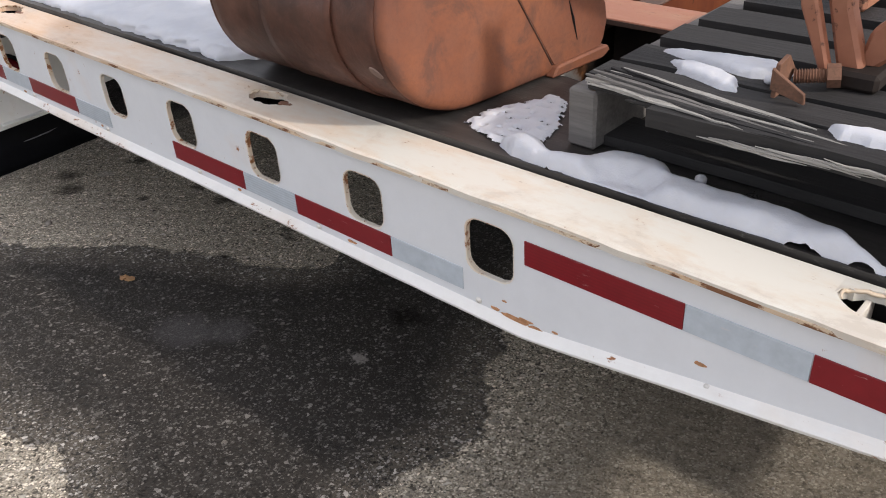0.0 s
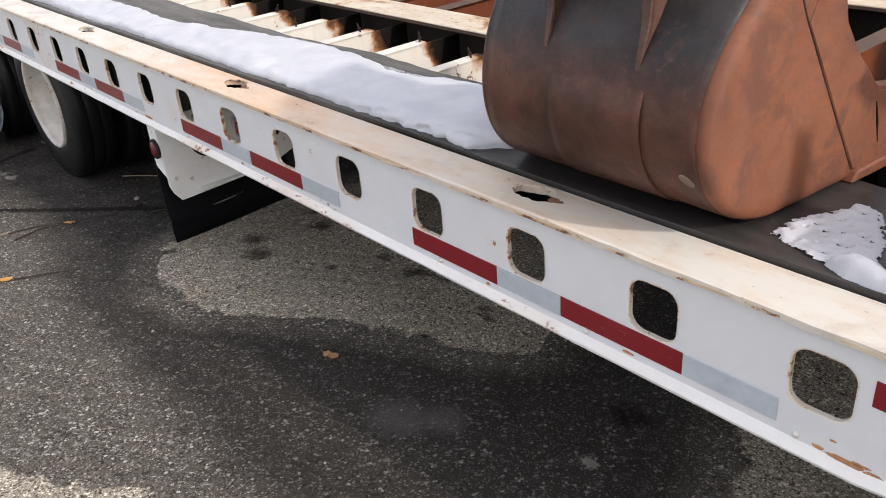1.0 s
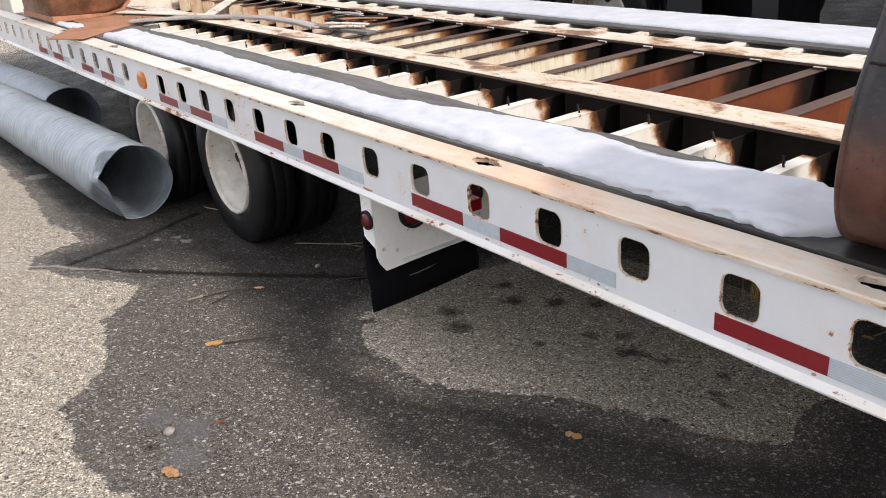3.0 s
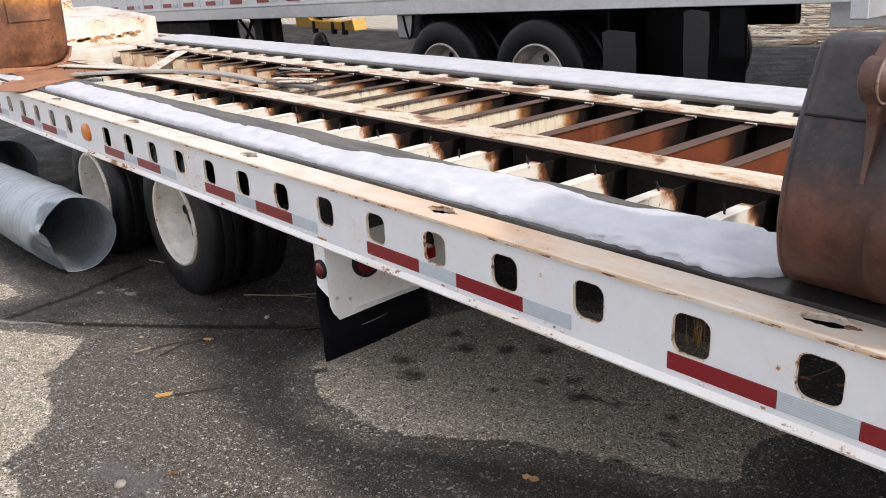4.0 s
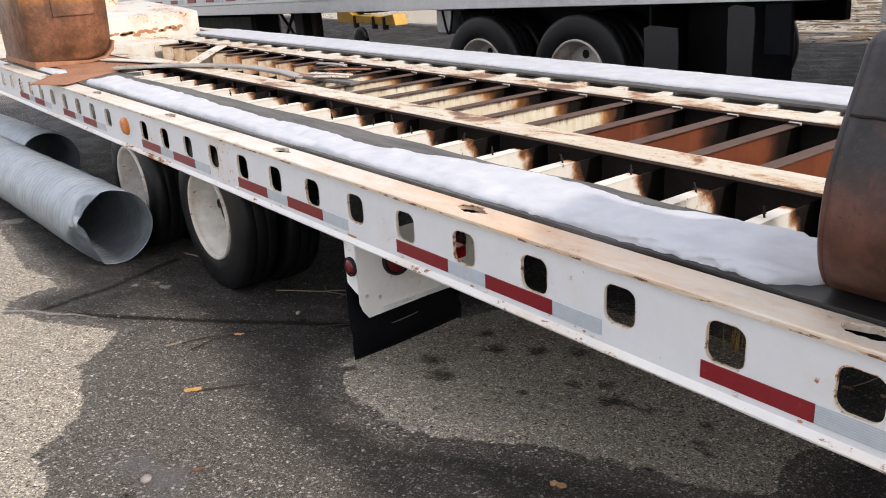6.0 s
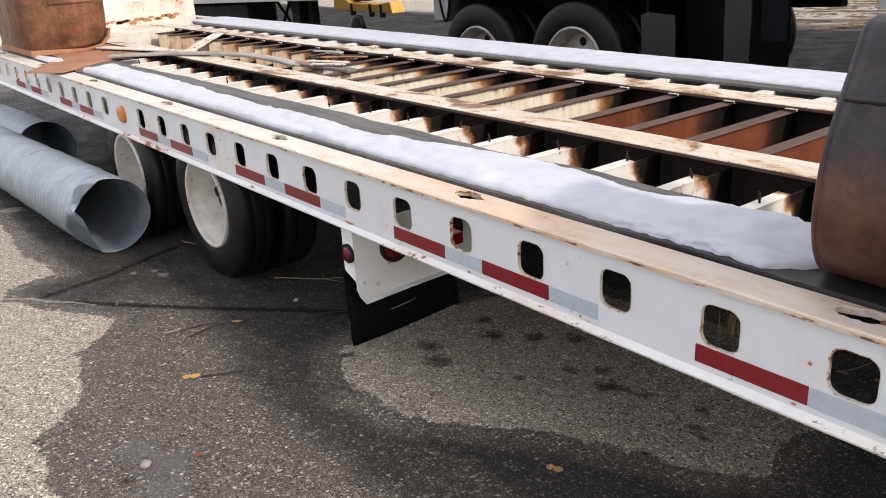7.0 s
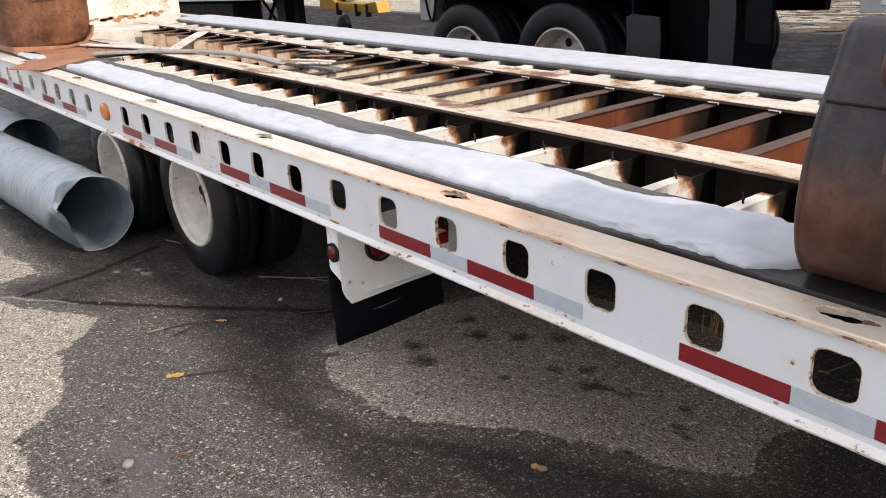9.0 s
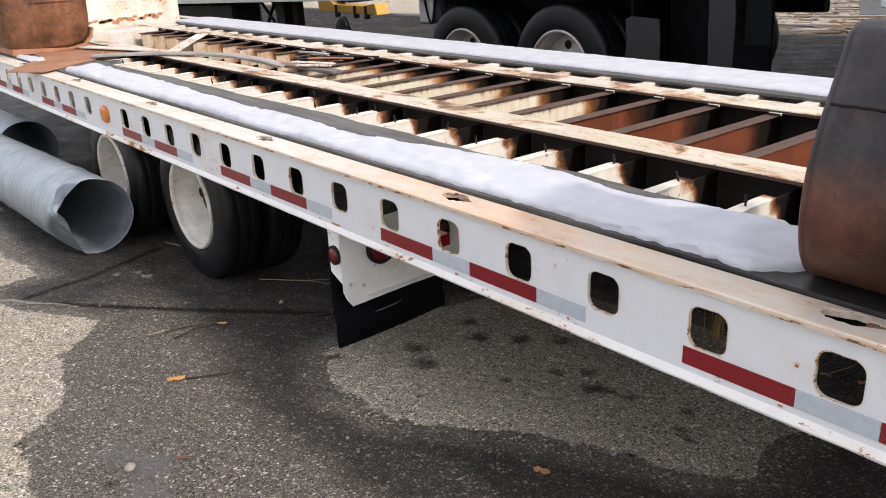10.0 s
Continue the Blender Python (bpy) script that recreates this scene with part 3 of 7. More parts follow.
# oil drips under the trailer: centre, radius
DRIPS = [(-1.55, -0.03, 0.05), (-1.41, 0.26, 0.075), (-1.27, 0.20, 0.090), (-1.32, 0.52, 0.07), (-1.18, 0.62, 0.07), (-1.04, 0.72, 0.06), (-0.79, 0.59, 0.05), (-0.70, 0.50, 0.075), (-0.64, 0.53, 0.05), (-0.88, 0.51, 0.04), (-0.56, 0.55, 0.05), (-0.36, 0.59, 0.045), (-0.25, 0.45, 0.035), (-0.31, 0.49, 0.04), (-0.32, 0.24, 0.03), (-2.60, 0.27, 0.07), (-2.15, 0.08, 0.06), (-2.2, 0.42, 0.08), (-1.2, -1.02, 0.04), (-1.46, 0.60, 0.06), (0.38, 0.35, 0.09), (-0.95, 0.32, 0.035), (-0.52, 0.40, 0.03)]
SCRAPES = [(-3.18, -0.21, 0.045), (-3.08, -0.20, 0.05), (-3.21, -0.31, 0.035), (-1.55, 0.75, 0.07), (-1.30, 0.36, 0.05), (0.42, 0.13, 0.035), (-5.3, -0.45, 0.12)]
PUDDLES = [(-1.35, -0.93, 0.10), (-1.22, -0.90, 0.11), (-1.08, -0.96, 0.10), (-0.05, -0.08, 0.11), (0.05, 0.00, 0.08)]


def inside(p, poly):
    """Distance to an outline, positive inside."""
    x, y = p
    best, odd = 1e9, False
    for (ax, ay), (bx, by) in zip(poly, poly[1:] + poly[:1]):
        dx, dy = bx - ax, by - ay
        t = max(0.0, min(1.0, ((x - ax) * dx + (y - ay) * dy) / (dx * dx + dy * dy)))
        best = min(best, (x - ax - t * dx) ** 2 + (y - ay - t * dy) ** 2)
        if (ay > y) != (by > y) and x < ax + (y - ay) * dx / dy:
            odd = not odd
    return math.sqrt(best) * (1 if odd else -1)


def span_distance(X, Y, a, b):
    """Distance of many points to one straight span."""
    dx, dy = b[0] - a[0], b[1] - a[1]
    t = np.clip(((X - a[0]) * dx + (Y - a[1]) * dy) / (dx * dx + dy * dy), 0, 1)
    return np.hypot(X - a[0] - t * dx, Y - a[1] - t * dy)


def inside_many(X, Y, poly):
    best, odd = np.full(X.shape, 1e9), np.zeros(X.shape, bool)
    for a, b in zip(poly, poly[1:] + poly[:1]):
        best = np.minimum(best, span_distance(X, Y, a, b))
        if a[1] != b[1]:
            odd ^= ((a[1] > Y) != (b[1] > Y)) & (X < a[0] + (Y - a[1]) * (b[0] - a[0]) / (b[1] - a[1]))
    return np.where(odd, best, -best)


def path_many(X, Y, path):
    return np.min([span_distance(X, Y, a, b) for a, b in zip(path, path[1:])], axis=0)


def blobs(X, Y, spots):
    """1 at the heart of each spot, 0.5 at its radius."""
    return np.max([np.clip(1 - 0.5 * np.hypot(X - x, (Y - y) * 1.15) / (0.8 * r), 0, 1) for x, y, r in spots], axis=0)


def axis_steps(fine_lo, fine_hi, step, reach):
    out = list(np.arange(fine_lo, fine_hi + step / 2, step))
    d, a = step * 2, fine_hi
    while a < reach:
        a += d
        d *= 1.35
        out.append(a)
    d, a = step * 2, fine_lo
    while a > -reach:
        a -= d
        d *= 1.35
        out.insert(0, a)
    return out


def build_ground():
    xs, ys = axis_steps(-5.6, 2.0, 0.022, 900), axis_steps(-1.5, 1.2, 0.022, 900)
    ys = sorted(set(y for y in ys if not 1.2 < y < 24) | set(np.arange(1.24, 24, 0.12)))
    X, Y = np.meshgrid(np.array(xs), np.array(ys))
    X, Y = X.ravel(), Y.ravel()
    verts = []
    for x, y in zip(X, Y):
        lump = 0.004 * noise.noise(Vector((x * 3, y * 3, 0))) if abs(x) < 12 and abs(y) < 12 else 0
        verts.append((x, y, ground_z(x, y) + lump))
    D = np.max([inside_many(X, Y, p) for p in (DRY_UNDER, DRY_TAIL, DRY_OPEN, DRY_REST)], axis=0)
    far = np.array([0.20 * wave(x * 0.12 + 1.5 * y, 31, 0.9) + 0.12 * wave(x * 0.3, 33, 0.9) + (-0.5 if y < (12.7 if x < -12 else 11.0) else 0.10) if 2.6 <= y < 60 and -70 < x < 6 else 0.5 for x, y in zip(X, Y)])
    near = (X > -14.0) & (X < 3.2) & (Y > -2.5) & (Y < 2.6)
    damp = np.clip(0.5 - np.where(near, D, far) * 3.2, 0, 1)
    # beyond the trailer's soft shadow edge the sunlit lot is lightened, through damp
    lit_ease = np.clip((0.15 - X) / 0.5, 0, 1) * np.clip((X + 3.1) / 0.9, 0, 1) * np.clip((-0.50 + 0.22 * np.clip(-1.4 - X, 0, 1.2) - Y) / 0.20 + 0.5, 0, 1) * near
    damp = np.minimum(damp, 1.0 - 0.40 * lit_ease)
    seam = np.min([path_many(X, Y, p) for p in SEAMS], axis=0)
    damp = np.maximum(damp, np.clip(1.0 - 0.5 * seam / 0.05, 0, 1))
    fill = np.min([path_many(X, Y, p) for p in FILLED], axis=0)
    fields = {
        "damp": damp,
        # besides drips and seams, the far lot from y 3.2 is darkened evenly
        "oil_dark": np.maximum(np.maximum(blobs(X, Y, DRIPS), np.clip(1.1 - 0.5 * seam / 0.026, 0, 1)), 0.9 * ((Y > 3.2) & (Y < np.where(X < -12, 12.4, 10.6)))),
        "pale": np.maximum(blobs(X, Y, SCRAPES) * 0.95, np.clip(0.95 - 0.5 * fill / 0.013, 0, 1)),
        "film": blobs(X, Y, PUDDLES),
        "mud": np.clip((X - 0.78) / 0.35, 0, 1) * np.clip((Y + 0.9) / 0.4, 0, 1) * (Y < 3),
    }
    n = len(xs)
    faces = [(j * n + i, j * n + i + 1, (j + 1) * n + i + 1, (j + 1) * n + i) for j in range(len(ys) - 1) for i in range(n - 1)]
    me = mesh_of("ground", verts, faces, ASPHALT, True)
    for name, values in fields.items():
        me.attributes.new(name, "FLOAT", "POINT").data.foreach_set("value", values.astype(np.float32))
    tagged(new("ground", me), "cracked grey asphalt lot, partly soaked by meltwater", "asphalt ground", kind="structure")


build_ground()


# ---- the flatbed trailer ----
PITCH = 0.3048           # spacing of the openings in the side beam
HOLE_X, HOLE_Z = 0.061, 0.619
HOLE_W, HOLE_H, HOLE_R = 0.103, 0.108, 0.030
BEAM_TOP, BEAM_LOW = 0.722, 0.462
LEFT_END, TAIL = -9.6, 2.18
AMBER = -13              # the place that holds a marker lamp instead of an opening
LAST_HOLE, FIRST_HOLE = 3, -30

trailer = thing("flatbed_trailer", "old white steel flatbed trailer, rusty frame bare of deck boards", "flatbed trailer", at=(-2.9, 1.28, ground_z(-2.9, 0.2)))
BACK = Matrix.Translation(-trailer.location)


def tpart(name, me, label="", m=None):
    return part(name, me, trailer, label, BACK if m is None else BACK @ m)


def tbox(name, lo, hi, mat, bevel=0.003, label=""):
    return tpart(name, from_bm(name, box_bm(lo, hi, bevel), mat), label)


def low_edge(x):
    """The beam's lower edge: level, and rising towards the tail."""
    return BEAM_LOW + 0.020 + max(0.0, x - 1.06) * 0.145


def rounded(angle, w, h, r):
    """Distance from the centre of a rounded rectangle to its edge."""
    lo, hi = 0.0, 1.0
    c, s = abs(math.cos(angle)), abs(math.sin(angle))
    for _ in range(26):
        d = (lo + hi) / 2
        qx, qz = d * c - (w / 2 - r), d * s - (h / 2 - r)
        out = math.hypot(max(qx, 0), max(qz, 0)) + min(max(qx, qz), 0) - r
        lo, hi = (d, hi) if out < 0 else (lo, d)
    return lo


def side_web(y0, y1):
    verts, faces = [], []

    def quad(a, b, c, d):
        k = len(verts)
        verts.extend((a, b, c, d))
        faces.append((k, k + 1, k + 2, k + 3))

    top = BEAM_TOP - 0.008
    for n in range(FIRST_HOLE, LAST_HOLE + 1):
        xc = HOLE_X + n * PITCH
        x0, x1 = xc - PITCH / 2, xc + PITCH / 2
        corners = [math.atan2(z - HOLE_Z, x - xc) % math.tau for x in (x0, x1) for z in (low_edge(x), top)]
        angles = sorted([math.tau * k / 40 for k in range(40)] + corners)
        ring, rim = [], []
        for a in angles:
            d = rounded(a, HOLE_W, HOLE_H, HOLE_R) * (1 + 0.02 * noise.noise(Vector((n * 3.1, a, 0))))
            ring.append((xc + d * math.cos(a), HOLE_Z + d * math.sin(a)))
            c, s = math.cos(a), math.sin(a)
            lim = []
            if abs(c) > 1e-9:
                lim.append((x1 - xc if c > 0 else x0 - xc) / c)
            if s > 1e-9:
                lim.append((top - HOLE_Z) / s)
            elif s < -1e-9:
                guess = (low_edge(xc) - HOLE_Z) / s
                for _ in range(4):
                    guess = (low_edge(xc + guess * c) - HOLE_Z) / s
                lim.append(guess)
            e = min(lim)
            rim.append((xc + e * c, HOLE_Z + e * s))
        closed = n == AMBER
        m = len(angles)
        for k in range(m):
            (ax, az), (bx, bz) = ring[k], ring[(k + 1) % m]
            (cx, cz), (dx, dz) = rim[k], rim[(k + 1) % m]
            quad((ax, y0, az), (bx, y0, bz), (dx, y0, dz), (cx, y0, cz))
            quad((cx, y1, cz), (dx, y1, dz), (bx, y1, bz), (ax, y1, az))
            if closed:
                quad((xc, y0, HOLE_Z), (bx, y0, bz), (ax, y0, az), (xc, y0, HOLE_Z))
            else:
                quad((ax, y1, az), (bx, y1, bz), (bx, y0, bz), (ax, y0, az))
    xa = HOLE_X + (LAST_HOLE + 0.5) * PITCH
    xb = HOLE_X + (FIRST_HOLE - 0.5) * PITCH
    for p, q in ((xa, TAIL), (LEFT_END, xb)):
        steps = [p + (q - p) * k / 12 for k in range(13)]
        for u, v in zip(steps, steps[1:]):
            for y, flip in ((y0, False), (y1, True)):
                pts = [(u, y, low_edge(u)), (v, y, low_edge(v)), (v, y, top), (u, y, top)]
                quad(*(pts[::-1] if flip else pts))
    return verts, faces


def weld(verts, faces, name, mat):
    bm = bmesh.new()
    vs = [bm.verts.new(v) for v in verts]
    for f in faces:
        if len({verts[i] for i in f}) > 2:
            try:
                bm.faces.new([vs[i] for i in dict.fromkeys(f)])
            except ValueError:
                pass
    bmesh.ops.remove_doubles(bm, verts=bm.verts, dist=0.0002)
    return from_bm(name, bm, mat)


tpart("side_beam", weld(*side_web(0.0, 0.008), "side_beam", WHITE), "white painted steel side beam with a row of rounded openings")
tpart("side_beam", from_bm("side_beam", box_bm((LEFT_END, 2.56, 0.47), (TAIL, 2.572, 0.714), 0.003), WHITE))


def strip_mesh(name, section, mat, jag=0.0, x0=LEFT_END, x1=TAIL, step=0.05, follow=None):
    """A long bar with one cross-section of (y, z), its edges slightly uneven."""
    xs = list(np.arange(x0, x1, step)) + [x1]
    verts, faces, n = [], [], len(section)
    for i, x in enumerate(xs):
        dz = follow(x) if follow else 0.0
        for k, (y, z) in enumerate(section):
            verts.append((x, y + jag * wave(x, k * 1.7, 9), z + dz + 0.5 * jag * wave(x, k * 2.9 + 5, 7)))
    for i in range(len(xs) - 1):
        for k in range(n):
            a, b = i * n + k, i * n + (k + 1) % n
            faces.append((a, b, b + n, a + n))
    faces.append(tuple(range(n))[::-1])
    faces.append(tuple(range((len(xs) - 1) * n, len(xs) * n)))
    bm = bmesh.new()
    vs = [bm.verts.new(v) for v in verts]
    for f in faces:
        bm.faces.new([vs[i] for i in f])
    return from_bm(name, bm, mat)


# top flange with torn stake slots
SLOTS = [n * 4 * PITCH + 0.345 for n in range(-6, 2)]


def top_flange():
    verts, faces = [], []
    y0, y1, z1, z0 = -0.014, 0.100, BEAM_TOP + 0.006, BEAM_TOP - 0.008
    cuts = {LEFT_END, TAIL}
    for s in SLOTS:
        cuts.update((s - 0.066, s + 0.066))
    xs = sorted(cuts)

    def quad(*p):
        k = len(verts)
        verts.extend(p)
        faces.append(tuple(range(k, k + len(p))))

    def edge(x):
        return 0.0025 * wave(x, 3.0, 11) - 0.001

    for a, b in zip(xs, xs[1:]):
        slot = any(abs((a + b) / 2 - s) < 0.01 for s in SLOTS)
        m = max(1, int((b - a) / 0.03))
        for k in range(m):
            u, v = a + (b - a) * k / m, a + (b - a) * (k + 1) / m
            eu, ev = edge(u), edge(v)
            quad((u, y0 + eu, z0), (u, y0 + eu, z1 - 0.003), (v, y0 + ev, z1 - 0.003), (v, y0 + ev, z0))
            quad((u, y0 + eu, z1 - 0.003), (u, y0 + 0.004, z1), (v, y0 + 0.004, z1), (v, y0 + ev, z1 - 0.003))
            quad((u, y1, z0), (v, y1, z0), (v, y1, z1), (u, y1, z1))
            if not slot:
                quad((u, y0 + 0.004, z1), (u, y1, z1), (v, y1, z1), (v, y0 + 0.004, z1))
                quad((u, y0 + eu, z0), (v, y0 + ev, z0), (v, y1, z0), (u, y1, z0))
        if slot:
            c = (a + b) / 2
            # ragged oval, wider to one end
            ring = []
            for k in range(28):
                t = math.tau * k / 28
                w = 0.061 * (1 + 0.05 * noise.noise(Vector((c, k * 0.6, 2))))
                h = (0.017 if math.cos(t) > 0.45 else 0.027) * (1 + 0.40 * noise.noise(Vector((c, k * 0.7, 4))))
                ring.append((c + w * math.cos(t), 0.056 + h * math.sin(t)))
            rim = []
            for (px, py) in ring:
                dx, dy = px - c, py - 0.056
                f = min([abs((0.066 if dx > 0 else -0.066) / dx) if abs(dx) > 1e-6 else 99, ((y1 - 0.056) if dy > 0 else (y0 + 0.004 - 0.056)) / dy if abs(dy) > 1e-6 else 99])
                rim.append((c + dx * f, 0.056 + dy * f))
            for k in range(28):
                q = (k + 1) % 28
                lift = 0.0035
                quad((*ring[k], z1 + lift * (ring[k][1] > 0.056)), (*ring[q], z1 + lift * (ring[q][1] > 0.056)), (*rim[q], z1), (*rim[k], z1))
                quad((*ring[k], z0), (*rim[k], z0), (*rim[q], z0), (*ring[q], z0))
                quad((*ring[k], z0), (*ring[q], z0), (*ring[q], z1 + lift * (ring[q][1] > 0.056)), (*ring[k], z1 + lift * (ring[k][1] > 0.056)))
            for cx, sx in ((a, -1), (b, 1)):
                for cy in (y0 + 0.004, y1):
                    near = sorted(range(28), key=lambda i: (rim[i][0] - cx) ** 2 + (rim[i][1] - cy) ** 2)
                    onx = [i for i in range(28) if abs(rim[i][0] - cx) < 1e-5]
                    ony = [i for i in range(28) if abs(rim[i][1] - cy) < 1e-5]
                    if onx and ony:
                        i = min(onx, key=lambda i: abs(rim[i][1] - cy))
                        j = min(ony, key=lambda j: abs(rim[j][0] - cx))
                        quad((*rim[i], z1), (*rim[j], z1), (cx, cy, z1))
                        quad((*rim[i], z0), (*rim[j], z0), (cx, cy, z0))
    return weld(verts, faces, "top_flange", CREAM)


tpart("top_flange", top_flange(), "cream top flange, rust-stained, with torn stake slots")
# added black walls that put shade inside the slots
slot_walls = from_bm("stake_pocket", join(box_bm((-0.075, 0.0985, 0.678), (0.075, 0.1015, 0.7135), 0.001), box_bm((-0.075, 0.0125, 0.678), (-0.072, 0.0985, 0.7135), 0.001), box_bm((0.072, 0.0125, 0.678), (0.075, 0.0985, 0.7135), 0.001)), BLACK)
for s in SLOTS:
    tongue = [(s + 0.036, 0.049 + 0.003 * wave(s, 1, 3)), (s + 0.046, 0.045), (s + 0.066, 0.052), (s + 0.072, 0.058), (s + 0.062, 0.064), (s + 0.044, 0.066), (s + 0.034, 0.060)]
    tpart("torn_lip", from_bm("torn_lip", prism_bm(tongue, BEAM_TOP - 0.002, BEAM_TOP + 0.0075, "z", 0.0015), HARDWARE), "torn rusty tongue of the slot")
    lip = [(s + 0.058 * math.cos(t) * (1 + 0.06 * wave(t, s, 2)), 0.057 + 0.026 * math.sin(t) * (1 + 0.2 * wave(t, s + 2, 2)), BEAM_TOP + 0.006 + 0.002 * wave(t, s, 4)) for t in np.linspace(1.3, 3.5, 18)]
    tpart("torn_lip", from_bm("torn_lip", tube_bm(lip, [0.001 + 0.0022 * math.sin(math.pi * k / 17) for k in range(18)], 6), EDGE, True), "torn rusty slot lip")
    tpart("stake_pocket", slot_walls, "black walls added under the slot to darken it", Matrix.Translation((s, 0, 0)))

# bare, rusty rims of the openings
def opening_rim(seed):
    bm = bmesh.new()
    inner, outer = [], []
    for k in range(44):
        a = math.tau * k / 44
        d = rounded(a, HOLE_W, HOLE_H, HOLE_R)
        w = 0.0006 + 0.0028 * max(0.0, noise.noise(Vector((math.cos(a) * 2.2, math.sin(a) * 2.2, seed))) + 0.15)
        for ring, r, y in ((inner, d - 0.0015, -0.0004), (outer, d + w, -0.0011)):
            ring.append(bm.verts.new((r * math.cos(a), y, r * math.sin(a))))
    back = [bm.verts.new((v.co.x, 0.0095, v.co.z)) for v in inner]
    for k in range(44):
        q = (k + 1) % 44
        bm.faces.new((inner[k], inner[q], outer[q], outer[k]))
        bm.faces.new((inner[k], back[k], back[q], inner[q]))
    return from_bm("opening_rim", bm, BARE_RIM)


rims = [opening_rim(s * 1.7) for s in range(5)]
for n in range(FIRST_HOLE, LAST_HOLE + 1):
    if n != AMBER:
        tpart("opening_rim", rims[n % 5], "chipped, rust-edged rim of an opening", Matrix.Translation((HOLE_X + n * PITCH, 0, HOLE_Z)))
tpart("flange_edge", strip_mesh("flange_edge", [(-0.0155, BEAM_TOP - 0.008), (-0.0155, BEAM_TOP - 0.0015), (-0.011, BEAM_TOP - 0.0015), (-0.011, BEAM_TOP - 0.008)], EDGE, 0.0014, step=0.03), "chipped and rusty flange edge")
tpart("bottom_flange", strip_mesh("bottom_flange", [(-0.012, -0.004), (-0.015, 0.003), (-0.007, 0.012), (0.0, 0.018), (0.07, 0.008), (0.07, -0.004)], CREAM_PLAIN, 0.0010, follow=low_edge), "cream lower flange with rust along its edge")
tpart("top_flange", strip_mesh("far_flange", [(2.47, 0.714), (2.47, 0.726), (2.585, 0.726), (2.585, 0.714)], CREAM, 0.001, step=0.2))

# reflective strips, 11 inch red and 7 inch silver, stuck on the beam
INCH = 0.0254
tape_meshes = {}
for red, inches in ((True, 11), (False, 7)):
    bm = box_bm((0.0005, -0.0022, 0.0), (inches * INCH - 0.0005, 0.0004, 0.0455), 0.0006)
    tape_meshes[red] = from_bm("reflective_strip", bm, TAPE_RED if red else TAPE_WHITE)
for x0, z0 in ((1.049, 0.6215), (0.0, 0.517), (-1.214, 0.5185), (-2.438, 0.5195), (-3.657, 0.520), (-5.20, 0.521), (-6.42, 0.522)):
    x = x0
    for red in (True, False, True, False):
        tpart("reflective_strip", tape_meshes[red], "red reflective tape" if red else "silver reflective tape", Matrix.Translation((x, 0, z0)))
        x += (11 if red else 7) * INCH

# amber marker lamp
lamp_x = HOLE_X + AMBER * PITCH
bm = bmesh.new()
rings = []
for s, y in ((1.0, 0.0), (0.98, -0.010), (0.8, -0.017), (0.4, -0.020)):
    rings.append([bm.verts.new((lamp_x + s * rounded(a, 0.125, 0.098, 0.045) * math.cos(a), y, 0.607 + s * rounded(a, 0.125, 0.098, 0.045) * math.sin(a))) for a in (math.tau * k / 36 for k in range(36))])
for a, b in zip(rings, rings[1:]):
    for k in range(36):
        bm.faces.new((a[k], a[(k + 1) % 36], b[(k + 1) % 36], b[k]))
bm.faces.new(rings[-1])
tpart("marker_lamp", from_bm("marker_lamp", bm, LENS_AMBER, True), "amber oval marker lamp")

# stand-in for an unidentified red and white piece behind the openings
red_piece = tbox("marker_lamp", (-1.145, 0.150, 0.480), (-1.085, 0.200, 0.522), BRIGHT_RED, 0.004, "red square piece behind the beam")
part("lamp_base", from_bm("lamp_base", box_bm((-1.175, 0.150, 0.470), (-1.146, 0.205, 0.535), 0.003), WHITE), red_piece, "white backing of the red piece")

# rust scabs on the beam
def scab(x, z, w, hgt, seed):
    pts = []
    for k in range(22):
        a = math.tau * k / 22
        r = 1 + 0.45 * noise.noise(Vector((math.cos(a) * 1.6, math.sin(a) * 1.6, seed)))
        pts.append((x + w * r * math.cos(a), z + hgt * r * math.sin(a)))
    tpart("rust_scab", from_bm("rust_scab", prism_bm(pts, -0.0012, 0.0004, "y"), SCAB), "orange rust scab")


for s in ((1.03, 0.503, 0.030, 0.0050, 1), (1.075, 0.500, 0.018, 0.005, 2), (0.985, 0.506, 0.010, 0.003, 3), (1.05, 0.509, 0.014, 0.003, 11), (1.11, 0.512, 0.006, 0.002, 12), (1.005, 0.53, 0.005, 0.002, 4), (1.36, 0.575, 0.010, 0.003, 5), (-0.36, 0.51, 0.006, 0.003, 6), (-1.50, 0.507, 0.03, 0.005, 7), (-0.82, 0.506, 0.010, 0.003, 8), (0.62, 0.507, 0.012, 0.003, 9), (0.25, 0.508, 0.007, 0.003, 10), (-2.05, 0.506, 0.012, 0.003, 13)):
    scab(*s)

# rivets and studs on the beam
bm = lathe_bm([(0.0, -0.0045), (0.004, -0.004), (0.0065, -0.001), (0.0065, 0.001)], 12)
stud = from_bm("rivet", bm, GALV_BOLT, True)
for k in range(-24, 5):
    tpart("rivet", stud, "", Matrix.Translation((0.095 + k * 0.4267, -0.0005, low_edge(k * 0.4267) + 0.026)))

